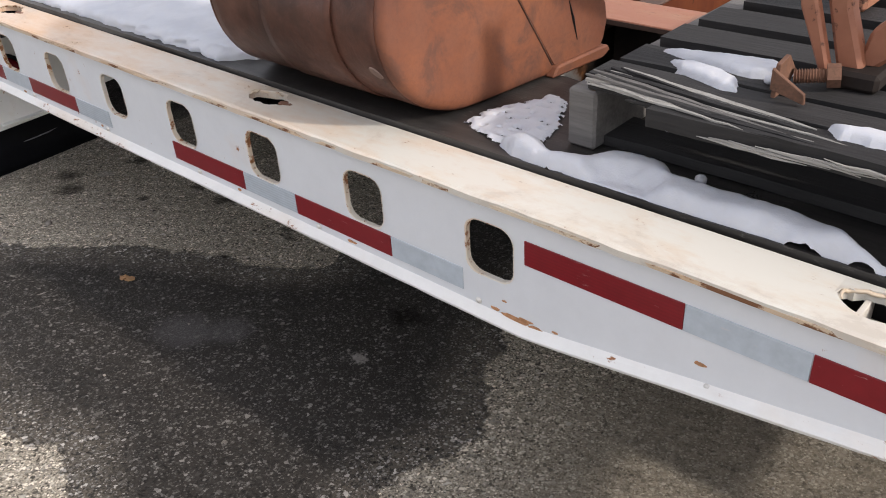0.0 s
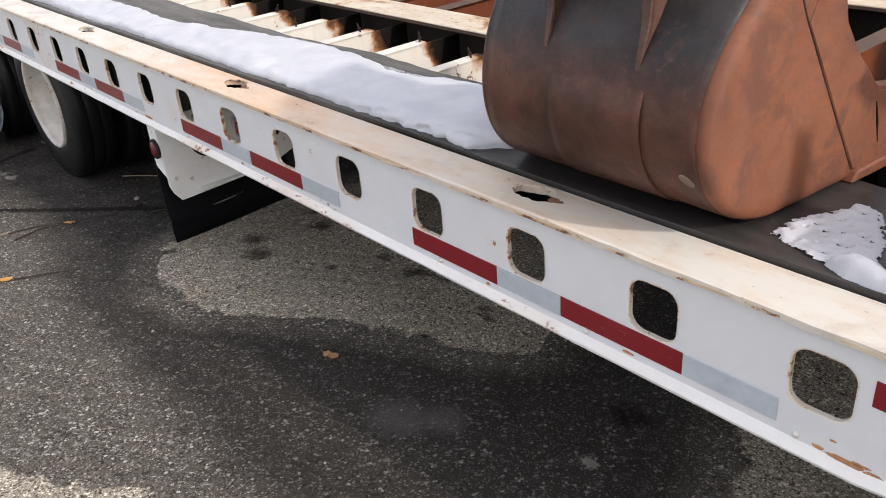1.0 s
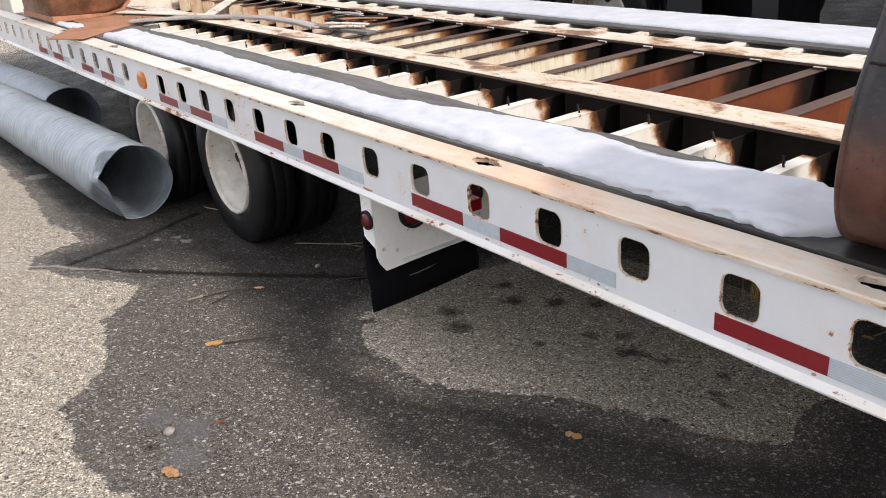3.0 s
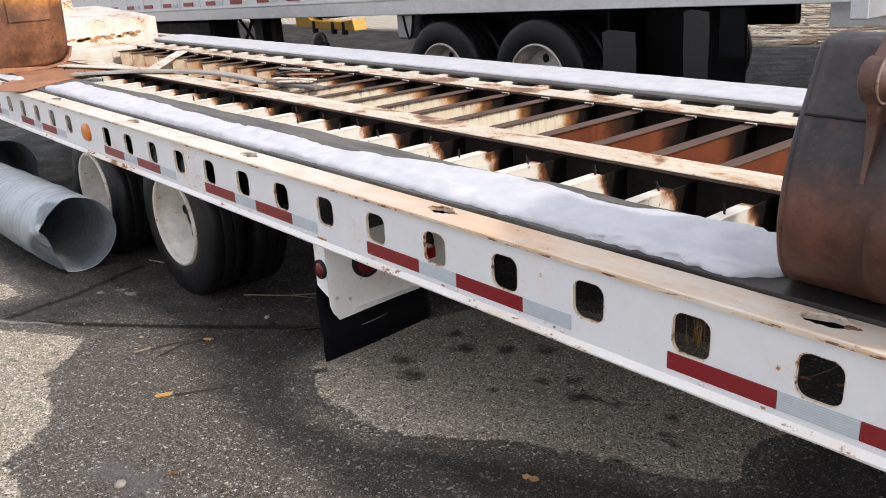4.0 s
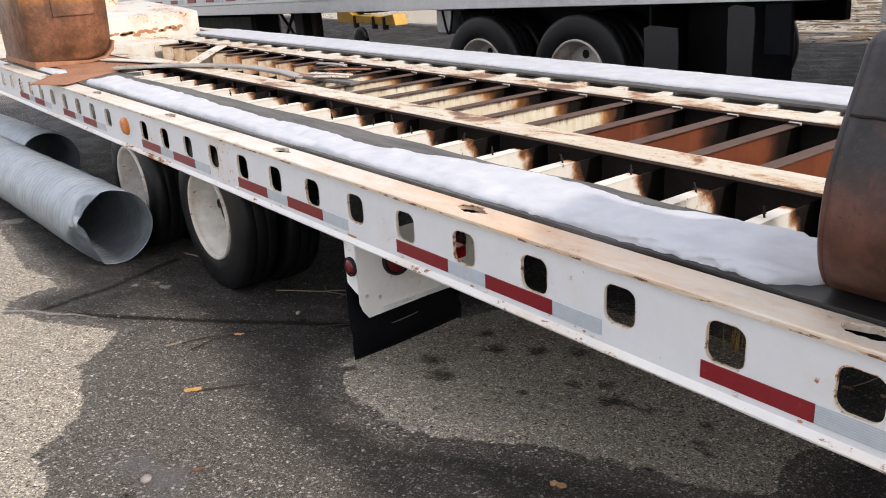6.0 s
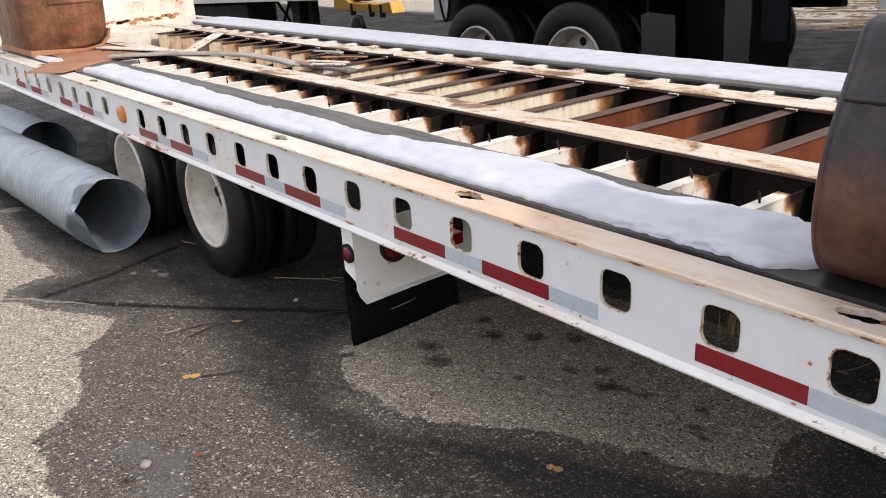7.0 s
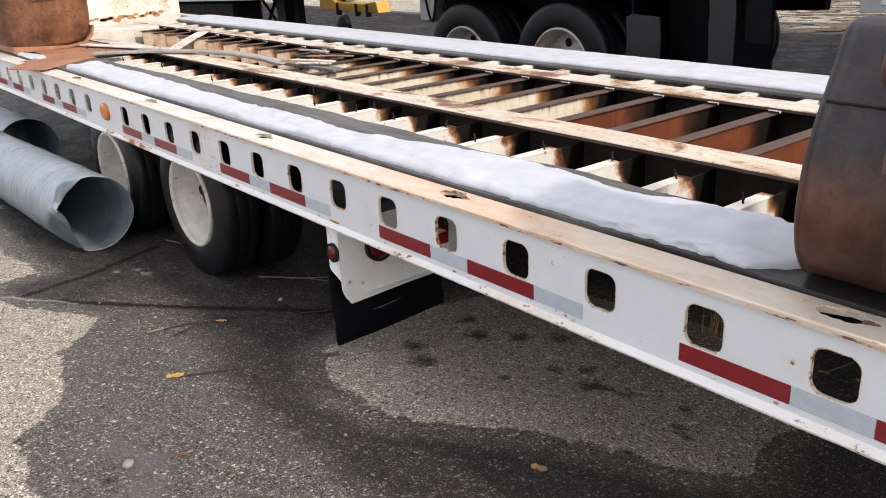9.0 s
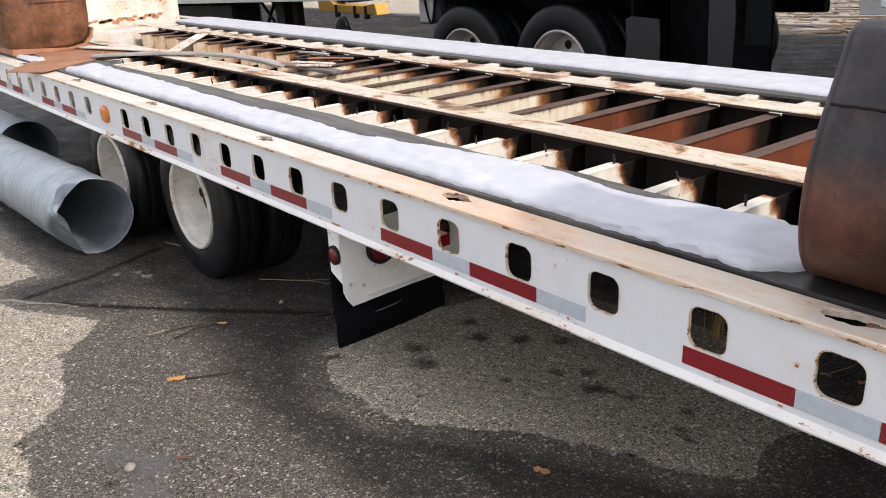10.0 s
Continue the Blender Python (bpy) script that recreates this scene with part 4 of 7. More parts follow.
# main rails: two I-beams along the trailer
NEAR_RAIL, FAR_RAIL = (0.80, 0.955), (1.69, 1.845)
RAIL_Z = 0.755
for y0, y1 in (NEAR_RAIL, FAR_RAIL):
    yc = (y0 + y1) / 2
    rail = tpart("main_rail", strip_mesh("main_rail", [(yc - 0.007, 0.42), (yc - 0.007, RAIL_Z - 0.013), (yc + 0.007, RAIL_Z - 0.013), (yc + 0.007, 0.42)], DARK_STEEL, 0.0, -7.9, TAIL - 0.02, 0.3), "main chassis rail, white paint rusting through")
    part("rail_flange", strip_mesh("rail_flange", [(y0, RAIL_Z - 0.014), (y0, RAIL_Z - 0.002), (y0 + 0.002, RAIL_Z), (y1 - 0.002, RAIL_Z), (y1, RAIL_Z - 0.002), (y1, RAIL_Z - 0.014)], RAIL_TOP, 0.0008, -7.9, TAIL - 0.02, 0.06), rail, "rust-mottled white top flange")
    part("flange_edge", strip_mesh("flange_edge", [(y0 - 0.0016, RAIL_Z - 0.014), (y0 - 0.0016, RAIL_Z - 0.0035), (y0 + 0.001, RAIL_Z - 0.0035), (y0 + 0.001, RAIL_Z - 0.014)], FLANGE_RUST, 0.0004, -7.9, TAIL - 0.02, 0.06), rail, "rusty flange edge")
    part("rail_flange", strip_mesh("rail_flange", [(y0, 0.408), (y0, 0.42), (y1, 0.42), (y1, 0.408)], DARK_STEEL, 0.0, -7.9, TAIL - 0.02, 0.5), rail)

# cross members between the rails and outriggers on both sides
STEP = 0.2885


def web_mesh(name, y0, y1, z0, z1, mat, notch=0.0):
    """A thin upright plate across the trailer; notch slopes its outer end."""
    out = [(y0, z0 + notch), (y1, z0), (y1, z1), (y0, z1)]
    return from_bm(name, prism_bm(out, -0.004, 0.004, "x", 0.0012), mat)


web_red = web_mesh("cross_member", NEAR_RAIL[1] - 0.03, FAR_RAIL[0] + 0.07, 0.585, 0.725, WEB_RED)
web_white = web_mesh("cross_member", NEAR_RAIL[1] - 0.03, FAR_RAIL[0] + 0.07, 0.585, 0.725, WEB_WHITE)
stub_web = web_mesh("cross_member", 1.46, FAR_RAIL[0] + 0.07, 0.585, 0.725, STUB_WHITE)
stub_flange = from_bm("flange", box_bm((-0.032, 1.45, 0.7252), (0.026, FAR_RAIL[0] + 0.07, 0.7312), 0.0015), FLANGE_RUST)
web_flange = from_bm("flange", box_bm((-0.032, NEAR_RAIL[1] - 0.03, 0.7252), (0.026, FAR_RAIL[0] + 0.07, 0.7312), 0.0015), FLANGE_RUST)
web_foot = from_bm("flange", box_bm((-0.03, NEAR_RAIL[1] - 0.03, 0.578), (0.03, FAR_RAIL[0] + 0.07, 0.585), 0.0015), FLANGE_RUST)
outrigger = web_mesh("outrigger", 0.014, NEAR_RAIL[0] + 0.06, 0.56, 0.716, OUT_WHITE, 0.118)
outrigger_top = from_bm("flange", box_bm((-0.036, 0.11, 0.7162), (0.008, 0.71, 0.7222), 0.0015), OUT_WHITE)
far_outrigger = from_bm("outrigger", prism_bm([(FAR_RAIL[1] - 0.06, 0.58), (2.555, 0.60), (2.555, 0.716), (FAR_RAIL[1] - 0.06, 0.716)], -0.004, 0.004, "x", 0.0012), FRAME_WHITE)
far_outrigger_top = from_bm("flange", box_bm((-0.034, FAR_RAIL[1] - 0.06, 0.7162), (0.03, 2.46, 0.735), 0.003), FRAME_WHITE)
clip = from_bm("clip", join(box_bm((-0.027, 0, 0), (0.027, 0.010, 0.004), 0.001), box_bm((0.022, 0.002, -0.006), (0.026, 0.008, 0.001), 0.0008)), RIM)
bolt = from_bm("deck_bolt", join(tube_bm([(0, 0, 0), (0, 0, 0.034)], 0.0035, 8), tube_bm([(0, 0, 0.012), (0, 0, 0.017)], 0.007, 6)), DARK_STEEL)
STUB_FROM = -3.75
for k in range(-10, 25):
    x = -0.774 - STEP * k
    if x > TAIL - 0.08:
        continue
    at = Matrix.Translation((x, 0, 0))
    if x < STUB_FROM:
        cm = tpart("cross_member", stub_web, "cut-off white cross member stub", at)
        part("flange", stub_flange, cm)
    else:
        red = x > -1.45
        cm = tpart("cross_member", web_red if red else web_white, "rusty red cross member" if red else "white cross member streaked with rust", at)
        part("flange", web_flange, cm)
        part("flange", web_foot, cm)
    og = tpart("outrigger", outrigger, "white outrigger plate with rusty end", at)
    part("flange", outrigger_top, og)
    fo = tpart("outrigger", far_outrigger, "", at)
    part("flange", far_outrigger_top, fo)
    tpart("clip", clip, "", Matrix.Translation((x + 0.02, FAR_RAIL[0] - 0.018, 0.7415)))
    if -7 < x < 0.2:
        rng = random.Random(k)
        for _ in range(rng.choice((1, 1, 2))):
            tpart("deck_bolt", bolt, "rusty deck bolt", Matrix.Translation((x - 0.012, rng.uniform(0.56, 0.74), 0.721)) @ Euler((rng.uniform(-0.25, 0.25), rng.uniform(-0.25, 0.25), 0)).to_matrix().to_4x4())


# added sheet: keeps the open bays black and sun patches off the ground
tpart("belly_plate", from_bm("belly_plate", box_bm((-7.8, 0.385, 0.535), (TAIL - 0.05, 1.80, 0.545), 0.002), BLACK), "black sheet added under the frame to shade the bays")

# remaining deck boards along both edges
def deck_strip(name, ya, yb, z0, z1, x0, x1, ragged, seed):
    xs = list(np.arange(x0, x1, 0.06)) + [x1]
    verts, faces = [], []
    for x in xs:
        inner = yb + ragged * wave(x, seed, 1.3) + 0.3 * ragged * wave(x, seed + 1, 8)
        sag = 0.002 * wave(x, seed + 2, 3)
        verts += [(x, ya, z0), (x, ya, z1 + sag), (x, inner - 0.004, z1 + sag), (x, inner, z1 - 0.004 + sag), (x, inner, z0)]
    for i in range(len(xs) - 1):
        for k in range(5):
            a, b = i * 5 + k, i * 5 + (k + 1) % 5
            faces.append((a, b, b + 5, a + 5))
    faces += [(0, 1, 2, 3, 4), tuple((len(xs) - 1) * 5 + k for k in (4, 3, 2, 1, 0))]
    return mesh_of(name, verts, faces, DECK)


tpart("deck_board", deck_strip("deck_board", 0.106, 0.475, 0.7225, 0.738, -7.0, TAIL, 0.022, 1.0), "black deck board, wet and worn")
tpart("deck_board", deck_strip("deck_board", 2.02, 2.46, 0.7355, 0.748, -7.6, TAIL, 0.012, 2.0), "black deck board")

# tail lamp bracket, lamps and mud flap
bracket_outline = [(0.018, 0.482), (0.018, 0.222), (0.030, 0.188), (0.055, 0.152), (0.44, 0.164), (0.56, 0.205), (0.70, 0.215), (0.74, 0.24), (0.74, 0.482)]
lamp_bracket = tpart("lamp_bracket", from_bm("lamp_bracket", join(
    prism_bm(bracket_outline, -1.5250, -1.5190, "x", 0.001),
    prism_bm([(-1.6000, 0.482), (-1.6000, 0.290), (-1.5850, 0.280), (-1.5195, 0.252), (-1.5195, 0.482)], 0.018, 0.024, "y", 0.001),
    box_bm((-1.5190, 0.12, 0.176), (-1.4900, 0.44, 0.181), 0.001)), BRACKET), "white folded steel lamp bracket with rust runs")


def tail_lamp(centre, radius, axis, label):
    lathe = [(radius, 0.0), (radius, 0.014), (radius * 0.86, 0.017), (radius * 0.80, 0.012)]
    lens = [(radius * 0.80, 0.010), (radius * 0.72, 0.017), (radius * 0.4, 0.021), (0.0, 0.022)]
    sign = -1 if axis == "y" else 1
    lamp = part("tail_lamp", from_bm("tail_lamp", lathe_bm([(r, sign * h) for r, h in lathe], 32, axis), RUBBER, True), lamp_bracket, label, Matrix.Translation(centre))
    part("lens", from_bm("lens", lathe_bm([(r, sign * h) for r, h in lens], 32, axis), LENS_RED, True), lamp, "red lens")


tail_lamp((-1.5190, 0.20, 0.362), 0.068, "x", "round red tail lamp in a black grommet")
tail_lamp((-1.5190, 0.480, 0.352), 0.062, "x", "round red tail lamp in a black grommet")
tail_lamp((-1.5580, 0.022, 0.366), 0.038, "y", "round red side lamp")
for y, z in ((0.05, 0.245), (0.11, 0.225), (0.31, 0.27), (0.46, 0.30)):
    part("bolt", from_bm("bolt", tube_bm([(-1.5195, y, z), (-1.5140, y, z)], 0.008, 6), GALV_BOLT), lamp_bracket)


def flap_mesh():
    verts, faces = [], []
    ny, nz = 20, 14
    for j in range(nz + 1):
        for i in range(ny + 1):
            y = 0.018 + 0.555 * i / ny
            top, low = 0.30, -0.045 + 0.01 * i / ny
            z = top + (low - top) * j / nz
            t = j / nz
            x = -1.620 + 0.015 * t * t + 0.012 * t * math.sin(i / ny * 3.0 + 0.6) + 0.010 * math.exp(-((j - 10 - 0.12 * i) / 0.9) ** 2)
            verts.append((x, y, z))
    n = ny + 1
    for j in range(nz):
        for i in range(ny):
            faces.append((j * n + i, j * n + i + 1, (j + 1) * n + i + 1, (j + 1) * n + i))
    bm = bmesh.new()
    vs = [bm.verts.new(v) for v in verts]
    for f in faces:
        bm.faces.new([vs[i] for i in f])
    bmesh.ops.recalc_face_normals(bm, faces=bm.faces)
    bmesh.ops.solidify(bm, geom=bm.faces[:], thickness=0.007)
    return from_bm("mud_flap", bm, FLAP, True)


flap = tpart("mud_flap", flap_mesh(), "black rubber mud flap with a creased lower edge")
# pale bar laid along the crease in place of its highlight
part("scuff", from_bm("scuff", tube_bm([(-1.594, 0.19, 0.057), (-1.5915, 0.24, 0.058), (-1.5910, 0.30, 0.062), (-1.5925, 0.34, 0.066)], [0.0008, 0.0026, 0.0024, 0.0006], 8), CREASE_LIGHT, True), flap, "crease with its pale highlight put into the colour")


# wheels
def tyre_bm(radius, rim, width, sides=72):
    """A truck tyre, its outer side at 0 and its inner side at width, with tread grooves."""
    h = width
    prof = [(rim, 0.022), (rim + 0.02, 0.008), (rim + 0.06, 0.0), (radius - 0.05, 0.004), (radius - 0.018, 0.014), (radius - 0.004, 0.026)]
    for g in (0.36, 0.64):
        prof += [(radius, h * g - 0.003), (radius - 0.002, h * g), (radius, h * g + 0.003)]
    prof += [(radius - 0.004, h - 0.026), (radius - 0.018, h - 0.014), (rim + 0.06, h), (rim, h - 0.022)]
    return lathe_bm(prof, sides)


def rim_bm(rim, deep):
    prof = [(rim + 0.014, 0.022), (rim + 0.013, 0.002), (rim + 0.006, -0.004), (rim - 0.004, 0.000), (rim - 0.008, 0.014), (rim - 0.008, 0.036), (rim - 0.020, 0.046), (rim - 0.024, 0.080), (rim - 0.036, 0.092), (rim - 0.038, deep * 0.9), (rim - 0.046, deep)]
    return lathe_bm(prof, 64)


def disc_bm(rim, deep):
    return lathe_bm([(rim - 0.044, deep - 0.004), (rim - 0.065, deep + 0.004), (rim - 0.11, deep - 0.018), (0.10, deep - 0.022), (0.085, deep - 0.030), (0.0, deep - 0.032)], 64)


TYRE_R, RIM_R = 0.397, 0.221
tyre_mesh = from_bm("tyre", tyre_bm(TYRE_R, RIM_R, 0.205), TYRE, True)
rim_mesh = from_bm("rim", rim_bm(RIM_R, 0.145), RIM, True)
disc_mesh = from_bm("disc", disc_bm(RIM_R, 0.145), RIM_DIRTY, True)
hole_mesh = from_bm("hand_hole", lathe_bm([(0.0, 0.133), (0.026, 0.130)], 16), BLACK)
hub_mesh = from_bm("hub", lathe_bm([(0.0, 0.095), (0.055, 0.097), (0.068, 0.107), (0.07, 0.14)], 24), DARK_STEEL, True)
nut_mesh = from_bm("wheel_nut", tube_bm([(0, 0.125, 0), (0, 0.155, 0)], 0.013, 6), HARDWARE)


def wheel(x, y, z, label):
    w = part("wheel", tyre_mesh, trailer, label, BACK @ Matrix.Translation((x, y, z)))
    part("rim", rim_mesh, w, "white painted steel rim, scuffed")
    part("disc", disc_mesh, w, "grimy wheel disc")
    part("hub", hub_mesh, w)
    for k in range(6):
        a = math.tau * k / 6
        part("hand_hole", hole_mesh, w, "", Matrix.Translation((0.148 * math.cos(a), 0, 0.148 * math.sin(a))))
    for k in range(8):
        a = math.tau * (k + 0.3) / 8
        part("wheel_nut", nut_mesh, w, "", Matrix.Translation((0.1 * math.cos(a), 0, 0.1 * math.sin(a))))
    return w


for x in (-2.90, -4.02):
    z = ground_z(x, 0.1) + TYRE_R - 0.004
    wheel(x, 0.012, z, "dual trailer tyre on a white steel rim")
    part("wheel", tyre_mesh, trailer, "inner tyre of the dual wheel", BACK @ Matrix.Translation((x, 0.245, ground_z(x, 0.35) + TYRE_R - 0.004)))
    tpart("wheel", tyre_mesh, "tyre of the far dual wheel", Matrix.Translation((x, 2.345, ground_z(x, 2.4) + TYRE_R - 0.004)))
    tpart("axle", from_bm("axle", tube_bm([(x, 0.2, z), (x, 2.4, z)], 0.06, 16), BLACK))

# gooseneck riser at the front
neck_outline = [(-7.85, 0.70), (-7.85, 0.975), (-8.2, 1.0), (-9.5, 1.06), (-9.5, 0.70)]
tpart("gooseneck", from_bm("gooseneck", prism_bm(neck_outline, 1.05, 2.17, "y", 0.006), FRAME_WHITE), "white steel gooseneck riser with a line of rust")
tpart("gooseneck", from_bm("gooseneck", prism_bm([(-9.0, 1.0), (-9.1, 1.16), (-11.0, 1.2), (-11.0, 1.0)], 0.9, 1.75, "y", 0.006), FRAME_WHITE))
tpart("gooseneck", from_bm("gooseneck", prism_bm([(-11.0, 0.6), (-11.0, 1.0), (-9.0, 1.0), (-9.0, 0.6)], 0.35, 2.2, "y", 0.006), FRAME_WHITE))
rng = random.Random(3)
for k in range(20):
    cy, cz, w = 1.18 + 0.040 * k + rng.uniform(-0.02, 0.02), 0.800 + 0.0012 * k + rng.uniform(-0.018, 0.018), rng.uniform(0.018, 0.045)
    blob = [(cy + w * math.cos(a) * (1 + 0.4 * noise.noise(Vector((k, a, 1)))), cz + 0.45 * w * math.sin(a) * (1 + 0.5 * noise.noise(Vector((k, a, 5))))) for a in (math.tau * q / 14 for q in range(14))]
    tpart("rust_scab", from_bm("rust_scab", prism_bm(blob, -7.8505, -7.847, "x"), SCAB), "orange rust scab")
tpart("front_cross_beam", from_bm("front_cross_beam", prism_bm([(-7.25, 0.60), (-7.25, 0.752), (-7.80, 0.752), (-7.80, 0.60)], 0.96, 1.685, "y", 0.004), FRAME_WHITE), "white cross beam with a dark smudge")


# ---- snow ----
def snow_field(name, label, x0, x1, edge_a, edge_b, base, depth, seed, step=0.014, lumps=0.4, terraces=0.0, end=0.12):
    """Old snow on a level board: edge_a(x) to edge_b(x), thin and melted at its rim."""
    nx = max(4, int((x1 - x0) / (step * 1.6)))
    ny = 26
    verts, faces = [], []
    for i in range(nx + 1):
        x = x0 + (x1 - x0) * i / nx
        a, b = edge_a(x), edge_b(x)
        ends = min(1.0, (x - x0) / end, (x1 - x) / end)
        taper = math.sqrt(max(0.0, 1 - (1 - max(0, ends)) ** 2))
        mid = (a + b) / 2
        half = (b - a) / 2 * (0.25 + 0.75 * taper)
        for j in range(ny + 1):
            v = -math.cos(math.pi * j / ny)
            y = mid + half * v
            slush = 0.004 + 0.007 * max(0.0, min(1.0, (x + 1.3) / 0.7)) + 0.012 * max(0.0, min(1.0, (x + 0.4) / 0.4))
            y += slush * noise.fractal(Vector((x * 34, j * 0.5, seed)), 0.8, 2, 4) * max(0.0, abs(v) - 0.7) / 0.3
            edge = max(0.0, 1 - v ** 10) ** 0.5
            n = noise.fractal(Vector((x * 2.6, y * 5, seed * 3.1)), 1.0, 2.0, 3)
            f = noise.fractal(Vector((x * 24, y * 24, seed)), 0.7, 2.0, 4)
            h = depth * edge * taper * (1 + lumps * n) + 0.0022 * f * edge
            if terraces:
                lay = noise.noise(Vector((x * 2.3 + 4, y * 5.0, seed))) + 0.25 * noise.noise(Vector((x * 11, y * 11, seed)))
                lay = max(0.0, min(1.0, (lay + 0.08) / 0.10))
                h += terraces * edge * taper * lay * lay * (3 - 2 * lay)
                h -= 0.004 * max(0.0, noise.noise(Vector((x * 19, y * 15, seed + 5))) - 0.25) * edge
            verts.append((x, y, base + max(h, 0.0008) - (0.003 if j in (0, ny) or i in (0, nx) else 0)))
    n = ny + 1
    for i in range(nx):
        for j in range(ny):
            faces.append((i * n + j, (i + 1) * n + j, (i + 1) * n + j + 1, i * n + j + 1))
    return tagged(new(name, mesh_of(name, verts, faces, SNOW, True)), label, "snow", "snow on the deck")


INNER_RIM = [(-5.0, 0.350), (-4.1, 0.345), (-3.3, 0.320), (-2.5, 0.300), (-1.85, 0.285), (-1.5, 0.320), (-1.2, 0.385), (-0.8, 0.412), (-0.62, 0.395), (-0.50, 0.362), (-0.40, 0.375), (-0.22, 0.415), (0.0, 0.445), (0.3, 0.46)]


def inner_rim(x):
    """The melted inner rim of the long strip."""
    for (xa, ya), (xb, yb) in zip(INNER_RIM, INNER_RIM[1:]):
        if x <= xb:
            t = max(0.0, (x - xa) / (xb - xa))
            return ya + (yb - ya) * t * t * (3 - 2 * t) + 0.012 * wave(x, 7, 3) + 0.004 * wave(x, 15, 19)
    return INNER_RIM[-1][1]


snow_field("snow_strip", "long strip of melting white snow on the black deck board", -5.02, 0.215,
           lambda x: 0.122 + 0.008 * wave(x, 4, 2) + 0.003 * wave(x, 14, 17) + 0.9 * max(0, x - 0.09), inner_rim, 0.737, 0.023, 1.0, lumps=0.16, terraces=0.008, end=0.05)
snow_field("snow_strip", "straight ridge of white snow along the far deck board", -7.9, TAIL - 0.1,
           lambda x: 2.10 + 0.006 * wave(x, 8, 4), lambda x: 2.50 + 0.006 * wave(x, 9, 4), 0.747, 0.019, 2.0, step=0.03, lumps=0.07)


def snow_patch(label, outline, base, depth, seed, rim=0.02, step=0.004, hollows=(), mat=None):
    """A heap of wet snow with a rounded, ragged rim; hollows (x, y, radius, depth) are melted into it."""
    xs, ys = [p[0] for p in outline], [p[1] for p in outline]
    x0, y0 = min(xs) - 0.015, min(ys) - 0.015
    nx, ny = int((max(xs) + 0.015 - x0) / step), int((max(ys) + 0.015 - y0) / step)
    gx, gy = np.meshgrid(x0 + step * np.arange(nx + 1), y0 + step * np.arange(ny + 1), indexing="ij")
    E = inside_many(gx, gy, outline)
    verts, index, faces = [], {}, []
    for i in range(nx + 1):
        for j in range(ny + 1):
            x, y = gx[i, j], gy[i, j]
            e = E[i, j] + 0.003 * noise.fractal(Vector((x * 40, y * 40, seed)), 1, 2, 3)
            if e < -2.6 * step or (base < 0.75 and y < 0.1065):
                continue
            u = max(0.0, min(1.0, e / rim))
            h = depth * math.sqrt(u * (2 - u)) * (1 + 0.28 * noise.noise(Vector((x * 16, y * 16, seed)))) + 0.0012 * noise.fractal(Vector((x * 70, y * 70, seed)), 1, 2, 3) * u
            for hx, hy, r, d in hollows:
                q = math.hypot(x - hx, y - hy) / r
                if q < 1:
                    h -= d * (1 - q * q) ** 2 * (1 + 0.4 * noise.noise(Vector((x * 45, y * 45, 3 + seed))))
            index[i, j] = len(verts)
            verts.append((x, y, base + max(h, 0.0) - (0.006 * min(1.0, -e / step) if e < 0 else 0.0)))
    for i, j in index:
        q = [(i, j), (i + 1, j), (i + 1, j + 1), (i, j + 1)]
        if all(k in index for k in q):
            faces.append(tuple(index[k] for k in q))
    tagged(new("snow_patch", mesh_of("snow_patch", verts, faces, mat or SNOW, True)), label, "snow", "snow on the deck")


snow_patch("wet curled snow ridge with an icy hollow beside the pallet", [(0.895, 0.135), (0.925, 0.172), (0.96, 0.165), (1.005, 0.140), (1.045, 0.158), (1.085, 0.195), (1.135, 0.215), (1.180, 0.205), (1.205, 0.178), (1.30, 0.180), (1.39, 0.178), (1.455, 0.168), (1.505, 0.135), (1.545, 0.112), (1.545, 0.108), (1.39, 0.110), (1.236, 0.112), (1.138, 0.111), (1.063, 0.112), (0.989, 0.111), (0.935, 0.113)],
           0.7385, 0.026, 3.0, rim=0.022, hollows=((1.145, 0.128, 0.050, 0.030), (1.10, 0.125, 0.035, 0.016), (1.185, 0.130, 0.035, 0.020)))


